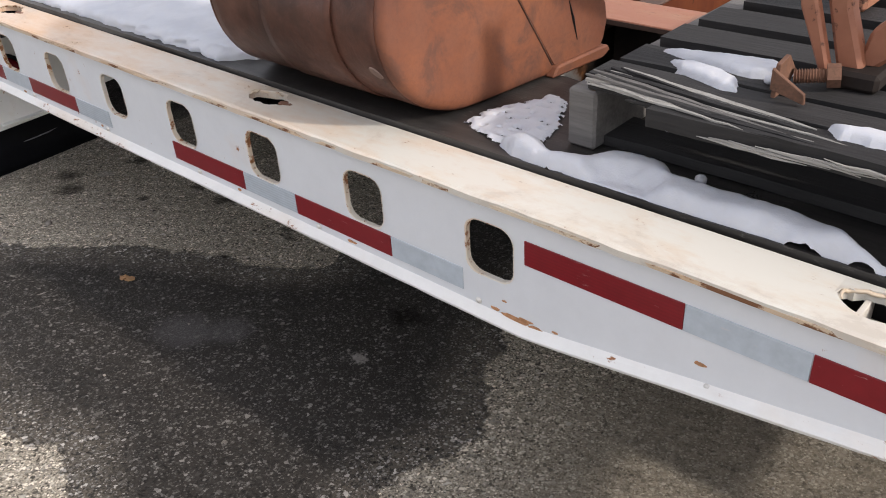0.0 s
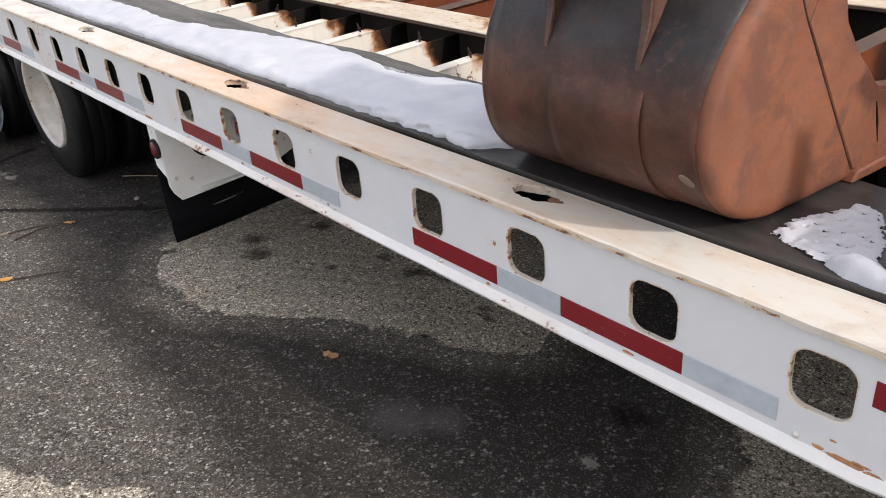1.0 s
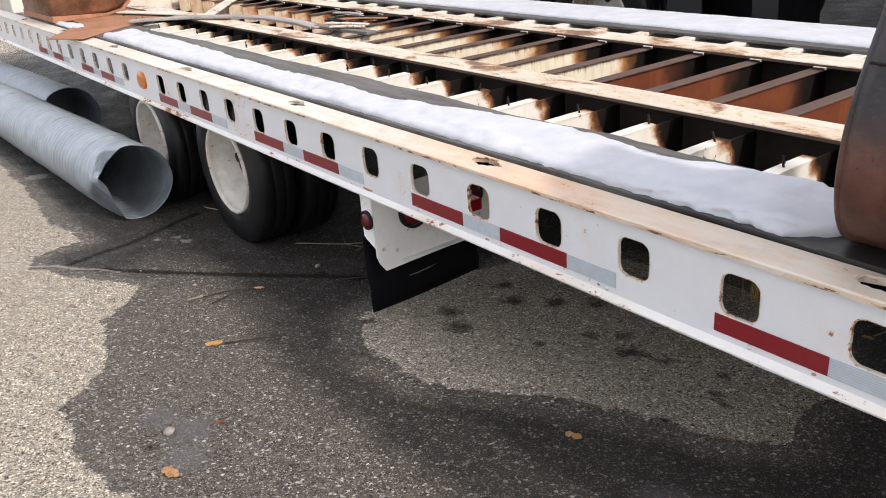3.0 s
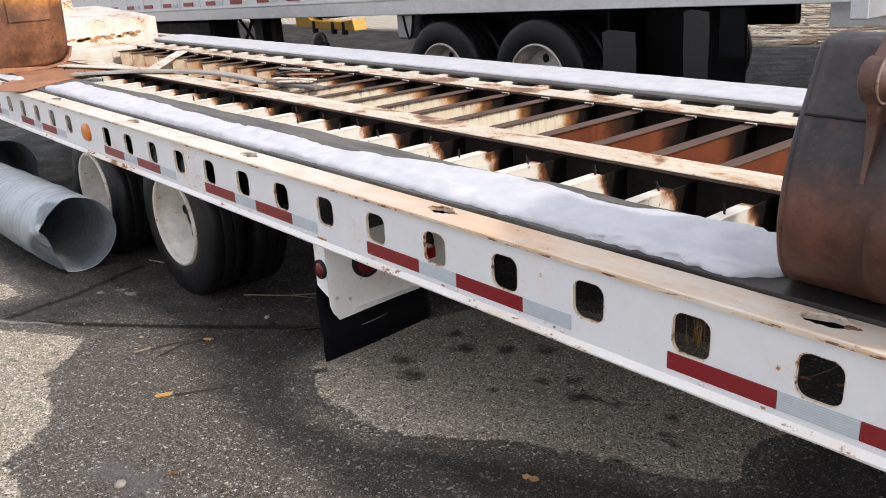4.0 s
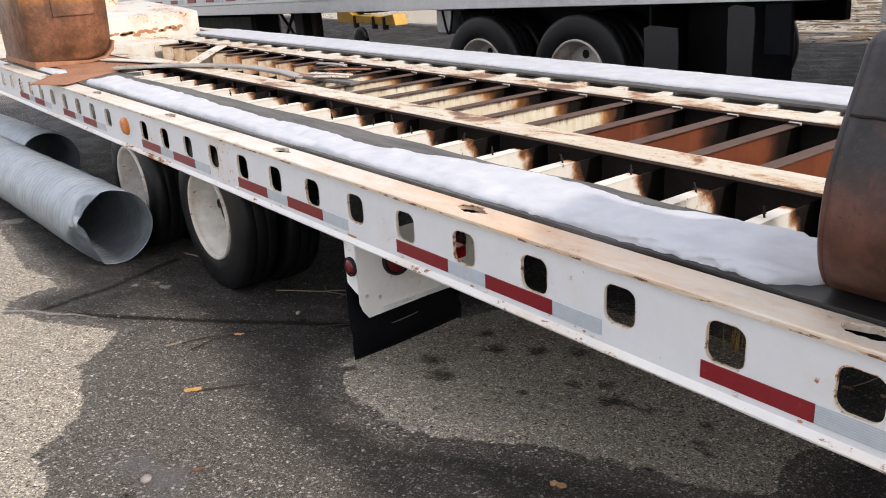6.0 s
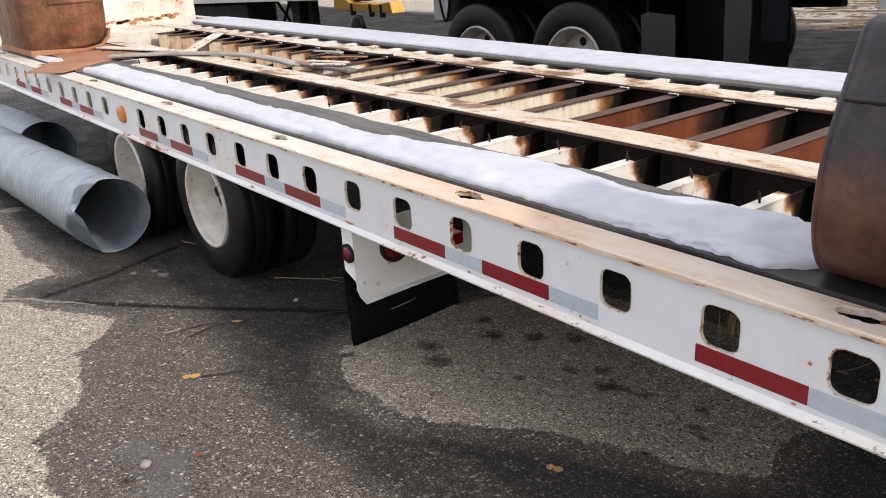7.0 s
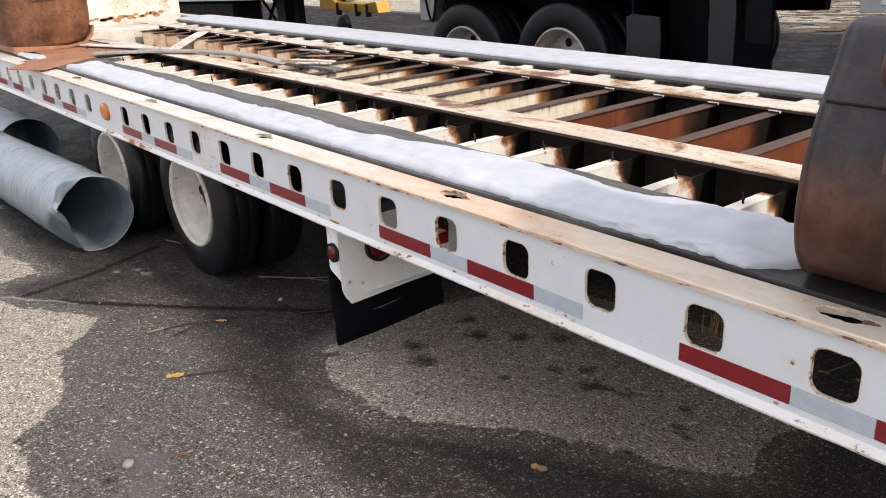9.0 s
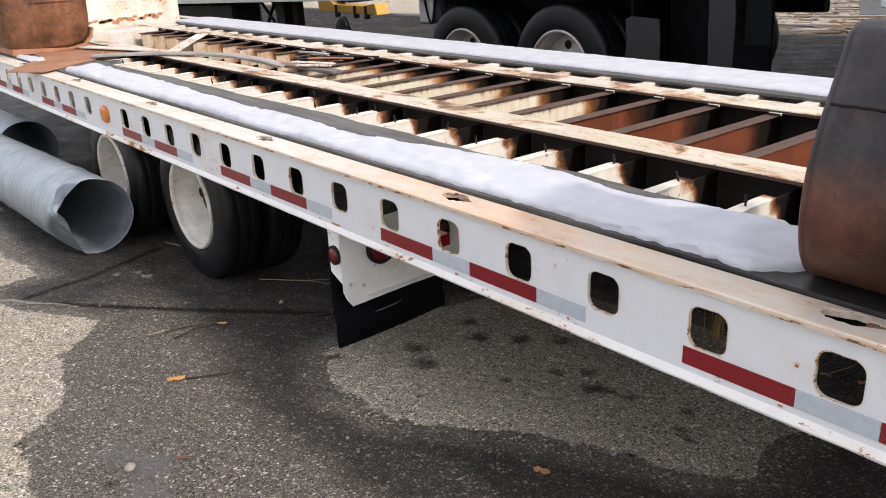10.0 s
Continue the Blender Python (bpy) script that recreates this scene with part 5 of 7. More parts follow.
def snow_lace(name, label, outline, base, depth, pitch, seed):
    """A thin crust of snow eaten through by melt holes."""
    rng = random.Random(seed)
    xs, ys = [p[0] for p in outline], [p[1] for p in outline]
    x0, x1, y0, y1 = min(xs) - 0.01, max(xs) + 0.01, min(ys) - 0.01, max(ys) + 0.01
    pits = []
    for i in range(int((x1 - x0) / pitch) + 1):
        for j in range(int((y1 - y0) / pitch) + 1):
            if rng.random() < 0.22:
                continue
            pits.append((x0 + (i + 0.5 * (j % 2) + rng.uniform(-0.36, 0.36)) * pitch, y0 + (j + rng.uniform(-0.36, 0.36)) * pitch, pitch * rng.uniform(0.22, 0.36), rng.uniform(0.6, 1.3)))
    step = 0.0032
    nx, ny = int((x1 - x0) / step), int((y1 - y0) / step)
    tops = {}
    for i in range(nx + 1):
        for j in range(ny + 1):
            x, y = x0 + i * step, y0 + j * step
            e = inside((x, y), outline) + 0.008 * noise.fractal(Vector((x * 60, y * 60, seed)), 1, 2, 3)
            if e < 0:
                continue
            h = depth * min(1.0, math.sqrt(e / 0.012)) * (1 + 0.3 * noise.noise(Vector((x * 40, y * 40, seed))))
            for px, py, r, k in pits:
                if abs(px - x) < 0.03 and abs(py - y) < 0.03:
                    d = math.hypot((px - x) * k, py - y) / r
                    if d < 1.3:
                        h -= depth * 1.0 * max(0.0, 1.1 - d)
            if h > 0.0006:
                tops[i, j] = h
    verts, index, faces = [], {}, []
    for (i, j), h in tops.items():
        index[i, j] = len(verts)
        verts.append((x0 + i * step, y0 + j * step, base + h))
    for (i, j) in tops:
        q = [(i, j), (i + 1, j), (i + 1, j + 1), (i, j + 1)]
        if all(k in index for k in q):
            faces.append(tuple(index[k] for k in q))
    tagged(new(name, mesh_of(name, verts, faces, SNOW, True)), label, "snow", "snow on the deck")


snow_lace("snow_patch", "icy lace of pitted snow melting on the deck board", [(0.775, 0.175), (0.778, 0.235), (0.808, 0.304), (0.838, 0.375), (0.885, 0.355), (0.935, 0.26), (0.955, 0.19), (0.93, 0.155), (0.905, 0.140), (0.85, 0.143)], 0.7375, 0.008, 0.0245, 4)


# ---- the excavator bucket beside the edge ----
BUCKET_OUT = [(0.64, 1.235), (0.50, 1.266), (0.36, 1.276), (0.285, 1.270), (0.248, 1.248), (0.212, 1.210), (0.148, 1.148), (0.088, 1.082), (0.048, 1.015), (0.032, 0.945), (0.040, 0.880), (0.070, 0.822), (0.120, 0.775), (0.185, 0.747), (0.26, 0.7395), (0.45, 0.7395), (0.70, 0.7395)]


def smooth_line(pts, n=5):
    """Catmull-Rom through the points."""
    out = []
    for i in range(len(pts) - 1):
        p = [Vector(pts[max(0, min(len(pts) - 1, i + k))]) for k in (-1, 0, 1, 2)]
        for k in range(n):
            t = k / n
            out.append(0.5 * (2 * p[1] + (p[2] - p[0]) * t + (2 * p[0] - 5 * p[1] + 4 * p[2] - p[3]) * t * t + (3 * p[1] - p[0] - 3 * p[2] + p[3]) * t ** 3))
    out.append(Vector(pts[-1]))
    return out


def shell_bm(line, x0, x1, thick, dent=0.0, seed=1.0, cols=24, skew=0.0, base_y=0.0):
    """A bent plate along a line of (y, z), as wide as x0 to x1."""
    bm = bmesh.new()
    n = len(line)
    for side in (0, 1):
        for i, p in enumerate(line):
            d = (line[min(i + 1, n - 1)] - line[max(i - 1, 0)]).normalized()
            inward = Vector((-d.y, d.x)) * thick * side
            for c in range(cols + 1):
                x = x0 + (x1 - x0) * c / cols
                x += skew * (p.x - base_y) * (1 - c / cols)
                w = dent * noise.fractal(Vector((x * 5, p.x * 5, p.y * 5 + seed)), 1, 2, 3)
                bm.verts.new((x, p.x + inward.x - d.y * w, p.y + inward.y + d.x * w))
    bm.verts.ensure_lookup_table()
    m = cols + 1

    def v(s, i, c):
        return bm.verts[s * n * m + i * m + c]

    for i in range(n - 1):
        for c in range(cols):
            bm.faces.new((v(0, i, c), v(0, i, c + 1), v(0, i + 1, c + 1), v(0, i + 1, c)))
            bm.faces.new((v(1, i, c), v(1, i + 1, c), v(1, i + 1, c + 1), v(1, i, c + 1)))
        for c in (0, cols):
            bm.faces.new((v(0, i, c), v(0, i + 1, c), v(1, i + 1, c), v(1, i, c)))
    for i in (0, n - 1):
        for c in range(cols):
            bm.faces.new((v(0, i, c), v(1, i, c), v(1, i, c + 1), v(0, i, c + 1)))
    return bm


BX0, BX1 = 0.150, 0.722


def flare(me):
    """The bucket is wider at its mouth than at its back."""
    for v in me.vertices:
        u = (v.co.x - BX0) / (BX1 - BX0)
        lo, hi = 0.240 - 0.23 * (v.co.y - 0.03), 0.712 + 0.10 * (v.co.y - 0.03)
        v.co.x = lo + (hi - lo) * u if 0 <= u <= 1 else (lo + (v.co.x - BX0) if u < 0 else hi + (v.co.x - BX1))
    return me


bucket = thing("excavator_bucket", "rusty brown excavator bucket lying on the black deck board", "excavator bucket", "excavator buckets", (0.45, 0.35, 0.7385))
BB = Matrix.Translation(-bucket.location)
line = smooth_line(BUCKET_OUT)


def bpart(name, me, label="", parent=bucket, m=None):
    return part(name, flare(me) if m is None else me, parent, label, (BB if parent is bucket else Matrix()) if m is None else m)


shell = bpart("shell", from_bm("shell", shell_bm([p for p in line if not (p.y > 1.1 and p.x > 0.46) and not (p.y < 0.8 and p.x > 0.58)], BX0, BX1 - 0.001, 0.016, 0.003), BUCKET, True), "curved brown shell with remains of black paint")
# wear plate round the back
strap = smooth_line(BUCKET_OUT[8:16])
bpart("wear_plate", from_bm("wear_plate", shell_bm([p + Vector((0.003 - 0.0090 * max(0.0, min(1.0, (1.01 - p.y) / 0.05)) if p.y > 0.8 else -0.004, -0.001 if p.y < 0.8 else 0)) for p in strap], 0.352, 0.592, 0.008, 0.0, cols=12), BUCKET, True), "worn wear plate wrapped round the shell")
MOUTH = [(0.45, 1.254), (0.385, 1.19), (0.355, 1.125), (0.375, 1.065), (0.425, 1.0), (0.478, 0.948), (0.51, 0.915), (0.545, 0.905), (0.60, 0.892), (0.625, 0.855), (0.63, 0.815), (0.618, 0.775), (0.60, 0.7395)]
OUTLINE = [(p.x, p.y) for p in line if p.y > 0.745 and p.x < 0.40 or p.y < 0.76 and p.x < 0.58] + [(p.x, p.y) for p in smooth_line(MOUTH[::-1], 3)]


def cheek_mesh(x0, layers, mat):
    """A thick plate with a rounded rim: layers of (how far out, how far in from the rim)."""
    cx, cz = 0.26, 0.94
    bm = bmesh.new()
    rings = []
    for out, inset in layers:
        ring = []
        for y, z in OUTLINE:
            r = math.hypot(y - cx, z - cz)
            f = 1 - inset / r
            ring.append(bm.verts.new((x0 + out, cx + (y - cx) * f, cz + (z - cz) * f)))
        rings.append(ring)
    n = len(OUTLINE)
    for a, b in zip(rings, rings[1:]):
        for k in range(n):
            bm.faces.new((a[k], a[(k + 1) % n], b[(k + 1) % n], b[k]))
    bm.faces.new(rings[0][::-1])
    bm.faces.new(rings[-1])
    return from_bm("cheek_plate", bm, mat, True)


bpart("cheek_plate", cheek_mesh(BX1 - 0.008, [(0.0, 0.004), (0.006, 0.0005), (0.016, 0.0015), (0.024, 0.006), (0.028, 0.013), (0.030, 0.026), (0.030, 0.05)], CHEEK), "flat side plate, sunlit orange rust")
bpart("cheek_plate", cheek_mesh(BX0 + 0.004, [(0.0, 0.004), (-0.008, 0.0005), (-0.014, 0.002), (-0.018, 0.008), (-0.019, 0.02)], BUCKET))
# side cutter, with a dark joint along it
cutter = [(0.257, 1.075), (0.29, 1.025), (0.38, 0.881), (0.455, 0.765), (0.47, 0.748), (0.595, 0.748), (0.613, 0.78), (0.622, 0.815), (0.615, 0.853), (0.592, 0.882), (0.545, 0.894), (0.505, 0.905), (0.47, 0.938), (0.417, 0.990), (0.367, 1.055), (0.345, 1.12), (0.36, 1.16), (0.30, 1.16)]
bpart("side_cutter", from_bm("side_cutter", prism_bm(cutter, BX1 + 0.0200, BX1 + 0.0242, "x", 0.001), CHEEK), "side cutter plate welded along a dark joint")
joint = [(0.186, 1.205), (0.216, 1.150), (0.250, 1.085), (0.284, 1.030), (0.33, 0.957), (0.377, 0.883), (0.42, 0.816), (0.452, 0.764)]
bpart("joint", from_bm("joint", tube_bm([(BX1 + 0.0226, y, z) for y, z in joint], 0.0017, 6), EAR))
bpart("slit", from_bm("slit", tube_bm([(BX1 + 0.0238, 0.499, 0.884), (BX1 + 0.0238, 0.512, 0.845), (BX1 + 0.0238, 0.527, 0.797)], [0.0015, 0.0035, 0.0012], 6), BLACK))
bpart("cutting_edge", from_bm("cutting_edge", prism_bm([(0.44, 0.7395), (0.60, 0.7395), (0.625, 0.752), (0.615, 0.766), (0.455, 0.762)], BX0 - 0.01, BX1 + 0.036, "x", 0.004), CHEEK), "worn cutting edge")
# weld seam across the back
seam = smooth_line(BUCKET_OUT)
seam_at = min(seam, key=lambda p: abs(p.y - 1.135) + (p.x > 0.3) * 9)
bpart("weld_seam", from_bm("weld_seam", tube_bm([(BX0 + (BX1 - BX0) * k / 40, seam_at.x - 0.001 + 0.001 * math.sin(k * 2.1), seam_at.y + 0.003 * wave(k * 0.2, 3)) for k in range(41)], 0.0035, 6), DARK_STEEL, True))


# hanger ears with pin bosses
def ear(x, width=0.028):
    out = [(0.044, 0.984), (0.056, 1.04), (0.070, 1.09), (0.074, 1.14), (0.060, 1.18), (0.040, 1.205), (0.042, 1.245), (0.075, 1.27), (0.125, 1.30), (0.22, 1.36), (0.34, 1.36), (0.40, 1.30), (0.36, 1.25), (0.22, 1.21), (0.12, 1.13), (0.08, 1.06)]
    u = (x - BX0) / (BX1 - BX0)
    shift = 0.229 + (0.717 - 0.229) * u
    me = from_bm("hanger_ear", prism_bm(out, x - width / 2, x + width / 2, "x", 0.003), EAR)
    for v in me.vertices:
        v.co.x = x + (v.co.x - x) * max(0.35, min(1.0, 0.35 + 0.65 * (v.co.z - 1.02) / 0.13))
    e = bpart("hanger_ear", me, "tapered hanger ear welded to the shell")
    half = width / 2
    seat = Matrix.Translation((shift, 0.078, 1.226))
    ring = lathe_bm([(0.019, half), (0.019, half + 0.014), (0.024, half + 0.016), (0.032, half + 0.013), (0.034, half + 0.006), (0.041, half + 0.004), (0.043, half - 0.001), (0.043, -half - 0.003), (0.039, -half - 0.007), (0.0, -half - 0.007)], 36, "x")
    part("pin_boss", from_bm("pin_boss", ring, EAR, True), e, "worn round pin boss in two steps", seat)
    part("weld_bead", from_bm("weld_bead", tube_bm([(half + 0.003, 0.0435 * math.cos(a), 0.0435 * math.sin(a)) for a in (radians(80 + 6.5 * k) for k in range(30))], [0.002 + 0.001 * abs(math.sin(k * 1.7)) for k in range(30)], 6), PLUG, True), e, "pale weld bead round the boss", seat)
    part("pin_hole", from_bm("pin_hole", lathe_bm([(0.0, half + 0.002), (0.0195, half + 0.002)], 24, "x"), BLACK), e, "", seat)


ear(0.322)
ear(0.562)
# pale worn patches where straps were bolted
for x in (0.487, 0.690):
    p = min(line, key=lambda q: abs(q.y - 0.858) + (q.x > 0.3) * 9)
    plug = lathe_bm([(0.0, -0.001), (0.009, -0.0015), (0.0125, -0.004), (0.0150, -0.0025), (0.0155, 0.004)], 20)
    bpart("plug", from_bm("plug", plug, PLUG, True), "worn oval bolt head", m=BB @ Matrix.Translation((x, p.x - 0.001, p.y)) @ Euler((radians(28), 0, 0)).to_matrix().to_4x4() @ Matrix.Rotation(radians(38), 4, "Y") @ Matrix.Diagonal((1.05, 0.8, 0.55, 1)))


# ---- the second bucket, at the front of the deck ----
front_bucket = thing("excavator_bucket", "tan and orange worn excavator bucket on a rusty plate", "excavator bucket", "excavator buckets", (-6.5, 0.42, 0.757))
F = Matrix.Translation(-front_bucket.location)
side = [(0.10, 0.762), (0.52, 0.766), (0.64, 0.785), (0.70, 0.84), (0.725, 0.95), (0.735, 1.25), (0.73, 1.55), (0.62, 1.62), (0.16, 1.55), (0.09, 1.3)]
part("shell", from_bm("shell", prism_bm(side, -7.15, -6.20, "x", 0.03), BUCKET_TAN, True), front_bucket, "scraped tan shell with orange paint above", F)
part("wear_plate", from_bm("wear_plate", prism_bm([(0.10, 0.7455), (0.53, 0.7455), (0.655, 0.768), (0.716, 0.826), (0.740, 0.90), (0.728, 0.905), (0.70, 0.838), (0.645, 0.784), (0.52, 0.765), (0.10, 0.795)], -7.17, -6.185, "x", 0.003), RUST_PLATE), front_bucket, "worn edge plate", F)
part("wear_plate", from_bm("wear_plate", box_bm((-6.1995, 0.30, 1.12), (-6.185, 0.62, 1.45), 0.004), BUCKET_TAN), front_bucket, "", F)


def loose_sheet(name, label, outline, z, thick, mat):
    bm = prism_bm(outline, z, z + thick, "z", 0.0012)
    return tagged(new(name, from_bm(name, bm, mat)), label, "steel plate" if mat is RUST_PLATE else "board")


loose_sheet("rusty_plate", "thin rusty steel plate lying over the deck edge", [(-5.28, -0.17), (-5.02, 0.00), (-5.18, 0.20), (-5.42, 0.50), (-5.62, 0.80), (-7.4, 0.86), (-7.4, 0.30), (-5.95, 0.24), (-5.66, 0.08)], 0.7395, 0.006, RUST_PLATE)
snow_patch("thin grey crust of ice along the melting snow", [(-0.60, 0.395), (-0.50, 0.372), (-0.42, 0.385), (-0.30, 0.405), (-0.20, 0.422), (-0.20, 0.436), (-0.30, 0.428), (-0.40, 0.415), (-0.48, 0.404), (-0.58, 0.414)], 0.7385, 0.007, 11.0, rim=0.010, mat=ICE)
snow_patch("thin snow patch beside the rusty plate", [(-6.35, 0.12), (-6.1, 0.20), (-5.85, 0.235), (-5.68, 0.20), (-5.66, 0.13), (-5.9, 0.12)], 0.7395, 0.014, 6.0, rim=0.03, step=0.012)


# grey planks lying bent across the frame
def plank(name, label, pts, w, t, mat, seed=1.0, twist=0.0):
    """A long board that follows a path, its grain along it."""
    line3 = [Vector(p) for p in pts]
    fine = []
    for i in range(len(line3) - 1):
        for k in range(5):
            fine.append(line3[i].lerp(line3[i + 1], k / 5))
    fine.append(line3[-1])
    bm = bmesh.new()
    rows = []
    for i, p in enumerate(fine):
        d = (fine[min(i + 1, len(fine) - 1)] - fine[max(i - 1, 0)]).normalized()
        s = Vector((0, 0, 1)).cross(d).normalized()
        u = d.cross(s)
        j = 0.004 * wave(i * 0.3, seed, 1)
        rows.append([bm.verts.new(p + s * (a * w / 2 + j) + u * b) for a, b in ((-1, 0), (1, 0), (1, t), (-1, t))])
    for a, b in zip(rows, rows[1:]):
        for k in range(4):
            bm.faces.new((a[k], a[(k + 1) % 4], b[(k + 1) % 4], b[k]))
    bm.faces.new(rows[0])
    bm.faces.new(rows[-1][::-1])
    bmesh.ops.recalc_face_normals(bm, faces=bm.faces)
    bmesh.ops.bevel(bm, geom=[e for e in bm.edges if e.calc_face_angle(0) > 1.0], offset=0.003, segments=1, affect="EDGES")
    return tagged(new(name, from_bm(name, bm, mat)), label, name.replace("_", " "), "loose bars and planks on the frame")


plank("wooden_plank", "bent weathered grey plank lying across the rusty frame", [(-5.42, 0.46, 0.757), (-5.1, 0.78, 0.760), (-4.75, 0.97, 0.764), (-4.4, 1.08, 0.760), (-4.05, 1.13, 0.748), (-3.85, 1.13, 0.7335)], 0.085, 0.018, WOOD_PALE, 2)
plank("steel_bar", "white painted flat bar lying across the frame", [(-6.15, 0.62, 0.757), (-5.6, 0.80, 0.757), (-5.15, 0.93, 0.756)], 0.09, 0.012, FRAME_WHITE, 3)
plank("steel_bar", "white painted flat bar leaning in the frame", [(-5.55, 1.10, 0.70), (-5.9, 1.42, 0.735), (-6.1, 1.62, 0.757)], 0.10, 0.012, FRAME_WHITE, 4)
plank("wooden_plank", "split grey plank lying on the cross members", [(-4.5, 1.18, 0.7315), (-3.9, 1.16, 0.734), (-3.3, 1.2, 0.7315)], 0.07, 0.02, WOOD, 5)
scrap = random.Random(8)
for k in range(11):
    x, y, a, h = scrap.uniform(-4.15, -3.45), scrap.uniform(1.12, 1.55), scrap.uniform(-0.35, 0.75), scrap.uniform(0.10, 0.30)
    plank("scrap_lath", "short rust-stained lath lying on the cross members", [(x - h * math.cos(a), y - h * math.sin(a), 0.7318 + 0.003 * k), (x, y, 0.735 + 0.003 * k), (x + h * math.cos(a), y + h * math.sin(a), 0.7318 + 0.003 * k)], scrap.uniform(0.02, 0.045), 0.010, (RUST_PLATE, FRAME_WHITE, DARK_STEEL, WOOD_PALE)[k % 4], 6 + k)


# ---- the wooden pallet at the tail ----
pallet = thing("wooden_pallet", "dark weathered timber pallet with a splintered front board, snow on it", "wooden pallet", at=(1.55, 0.42, 0.738))
P = Matrix.Translation(-pallet.location)


def board_bm(x0, x1, y0, y1, z0, z1, seed, split=0.0):
    """A rough-sawn board with uneven edges; split frays its left end."""
    bm = bmesh.new()
    rows = []
    n = 26
    for i in range(n + 1):
        x = x0 + (x1 - x0) * i / n
        e = 0.004 * wave(x, seed, 6)
        e2 = 0.004 * wave(x, seed + 3, 6)
        sag = 0.003 * wave(x, seed + 5, 2)
        rows.append([bm.verts.new(v) for v in ((x, y0 + e, z0 + sag), (x, y0 + e, z1 + sag), (x, y1 + e2, z1 + sag), (x, y1 + e2, z0 + sag))])
    for a, b in zip(rows, rows[1:]):
        for k in range(4):
            bm.faces.new((a[k], a[(k + 1) % 4], b[(k + 1) % 4], b[k]))
    bm.faces.new(rows[0])
    bm.faces.new(rows[-1][::-1])
    return bm


ROWS_OF_BOARDS = [(1.03, 0.138, 0.205, 0.872), (1.02, 0.214, 0.282, 0.873), (1.03, 0.292, 0.375, 0.874), (1.03, 0.425, 0.51, 0.876), (1.04, 0.545, 0.635, 0.876), (1.06, 0.69, 0.77, 0.876), (1.08, 0.83, 0.93, 0.876)]
for i, (x0, y0, y1, z) in enumerate(ROWS_OF_BOARDS):
    if i == 0:
        x0 = 1.17
    part("board", from_bm("board", board_bm(x0, 2.1, y0, y1, z - 0.028, z, i + 1.0), WOOD_DARK), pallet, "dark damp board" if i else "splintered front board", P)
# the front board has split lengthwise; its slivers fan out at the broken end
rng = random.Random(5)
for i in range(22):
    u = (i + 0.5) / 22
    deck = i % 2
    x0 = 1.022 + 0.05 * rng.random() ** 2 + (0.12 * (1 - u * 3) if u < 0.33 else 0.0)
    x1 = 1.20 + 0.26 * rng.random()
    ya, yb = 0.158 + 0.092 * u + 0.004 * rng.uniform(-1, 1), 0.138 + 0.064 * u
    za, zb = 0.862 + 0.014 * u + 0.012 * deck * rng.random(), 0.8725
    w = rng.uniform(0.0025, 0.0065)
    n = 8
    path = [(x0 + (x1 - x0) * k / n, ya + (yb - ya) * k / n + 0.0012 * rng.uniform(-1, 1), za + (zb - za) * k / n + 0.001 * rng.uniform(-1, 1)) for k in range(n + 1)]
    part("splinter", from_bm("splinter", tube_bm(path, [w * f for f in (0.55, 0.9, 1.1, 1.0, 1.0, 0.9, 0.8, 0.6, 0.2)], 5), (WOOD_RAW, WOOD_DARK, WOOD_RAW, WOOD)[rng.randrange(4)]), pallet, "", P)
# torn pale edge below the front board
for i in range(7):
    x0 = 1.235 + 0.03 * i + 0.02 * rng.random()
    path = [(x0 + 0.028 * k, 0.1365 - 0.001 * rng.random(), 0.850 + 0.002 * i + 0.0015 * rng.uniform(-1, 1) - 0.001 * k) for k in range(6)]
    part("splinter", from_bm("splinter", tube_bm(path, [0.0006, 0.0018, 0.0026, 0.002, 0.0014, 0.0005], 5), WOOD_RAW), pallet, "", P)
part("stringer", from_bm("stringer", join(box_bm((0.985, 0.205, 0.7385), (1.040, 0.95, 0.843), 0.005)), WOOD), pallet, "square timber block with a sawn end", P)
part("stringer", from_bm("stringer", box_bm((1.60, 0.20, 0.7385), (1.67, 0.95, 0.843), 0.004), WOOD_DARK), pallet, "", P)
part("stringer", from_bm("stringer", box_bm((2.0, 0.12, 0.7385), (2.09, 0.95, 0.843), 0.004), WOOD_DARK), pallet, "", P)
part("bottom_board", from_bm("bottom_board", board_bm(1.0, 2.1, 0.235, 0.33, 0.739, 0.757, 22.0), WOOD_DARK), pallet, "", P)
for k, (x, y, z, r) in enumerate(((1.235, 0.205, 0.7375, 0.010), (1.12, 0.31, 0.757, 0.008), (1.02, 0.245, 0.757, 0.007), (1.275, 0.315, 0.874, 0.008))):
    bm = bmesh.new()
    bmesh.ops.create_icosphere(bm, subdivisions=2, radius=r)
    for v in bm.verts:
        v.co *= 1 + 0.25 * noise.noise(v.co * 90 + Vector((k, 0, 0)))
        v.co.z = v.co.z * 0.8
    bmesh.ops.translate(bm, verts=bm.verts, vec=(x, y, z + r * 0.75))
    tagged(new("ice_lump", from_bm("ice_lump", bm, SNOW, True)), "small lump of ice on the wet board", "ice lump", "ice lumps")
snow_patch("tongue of white snow lying on a pallet board", [(1.105, 0.318), (1.155, 0.326), (1.200, 0.318), (1.232, 0.300), (1.248, 0.262), (1.225, 0.258), (1.185, 0.272), (1.140, 0.290)], 0.8735, 0.012, 7.0, rim=0.014, step=0.003)
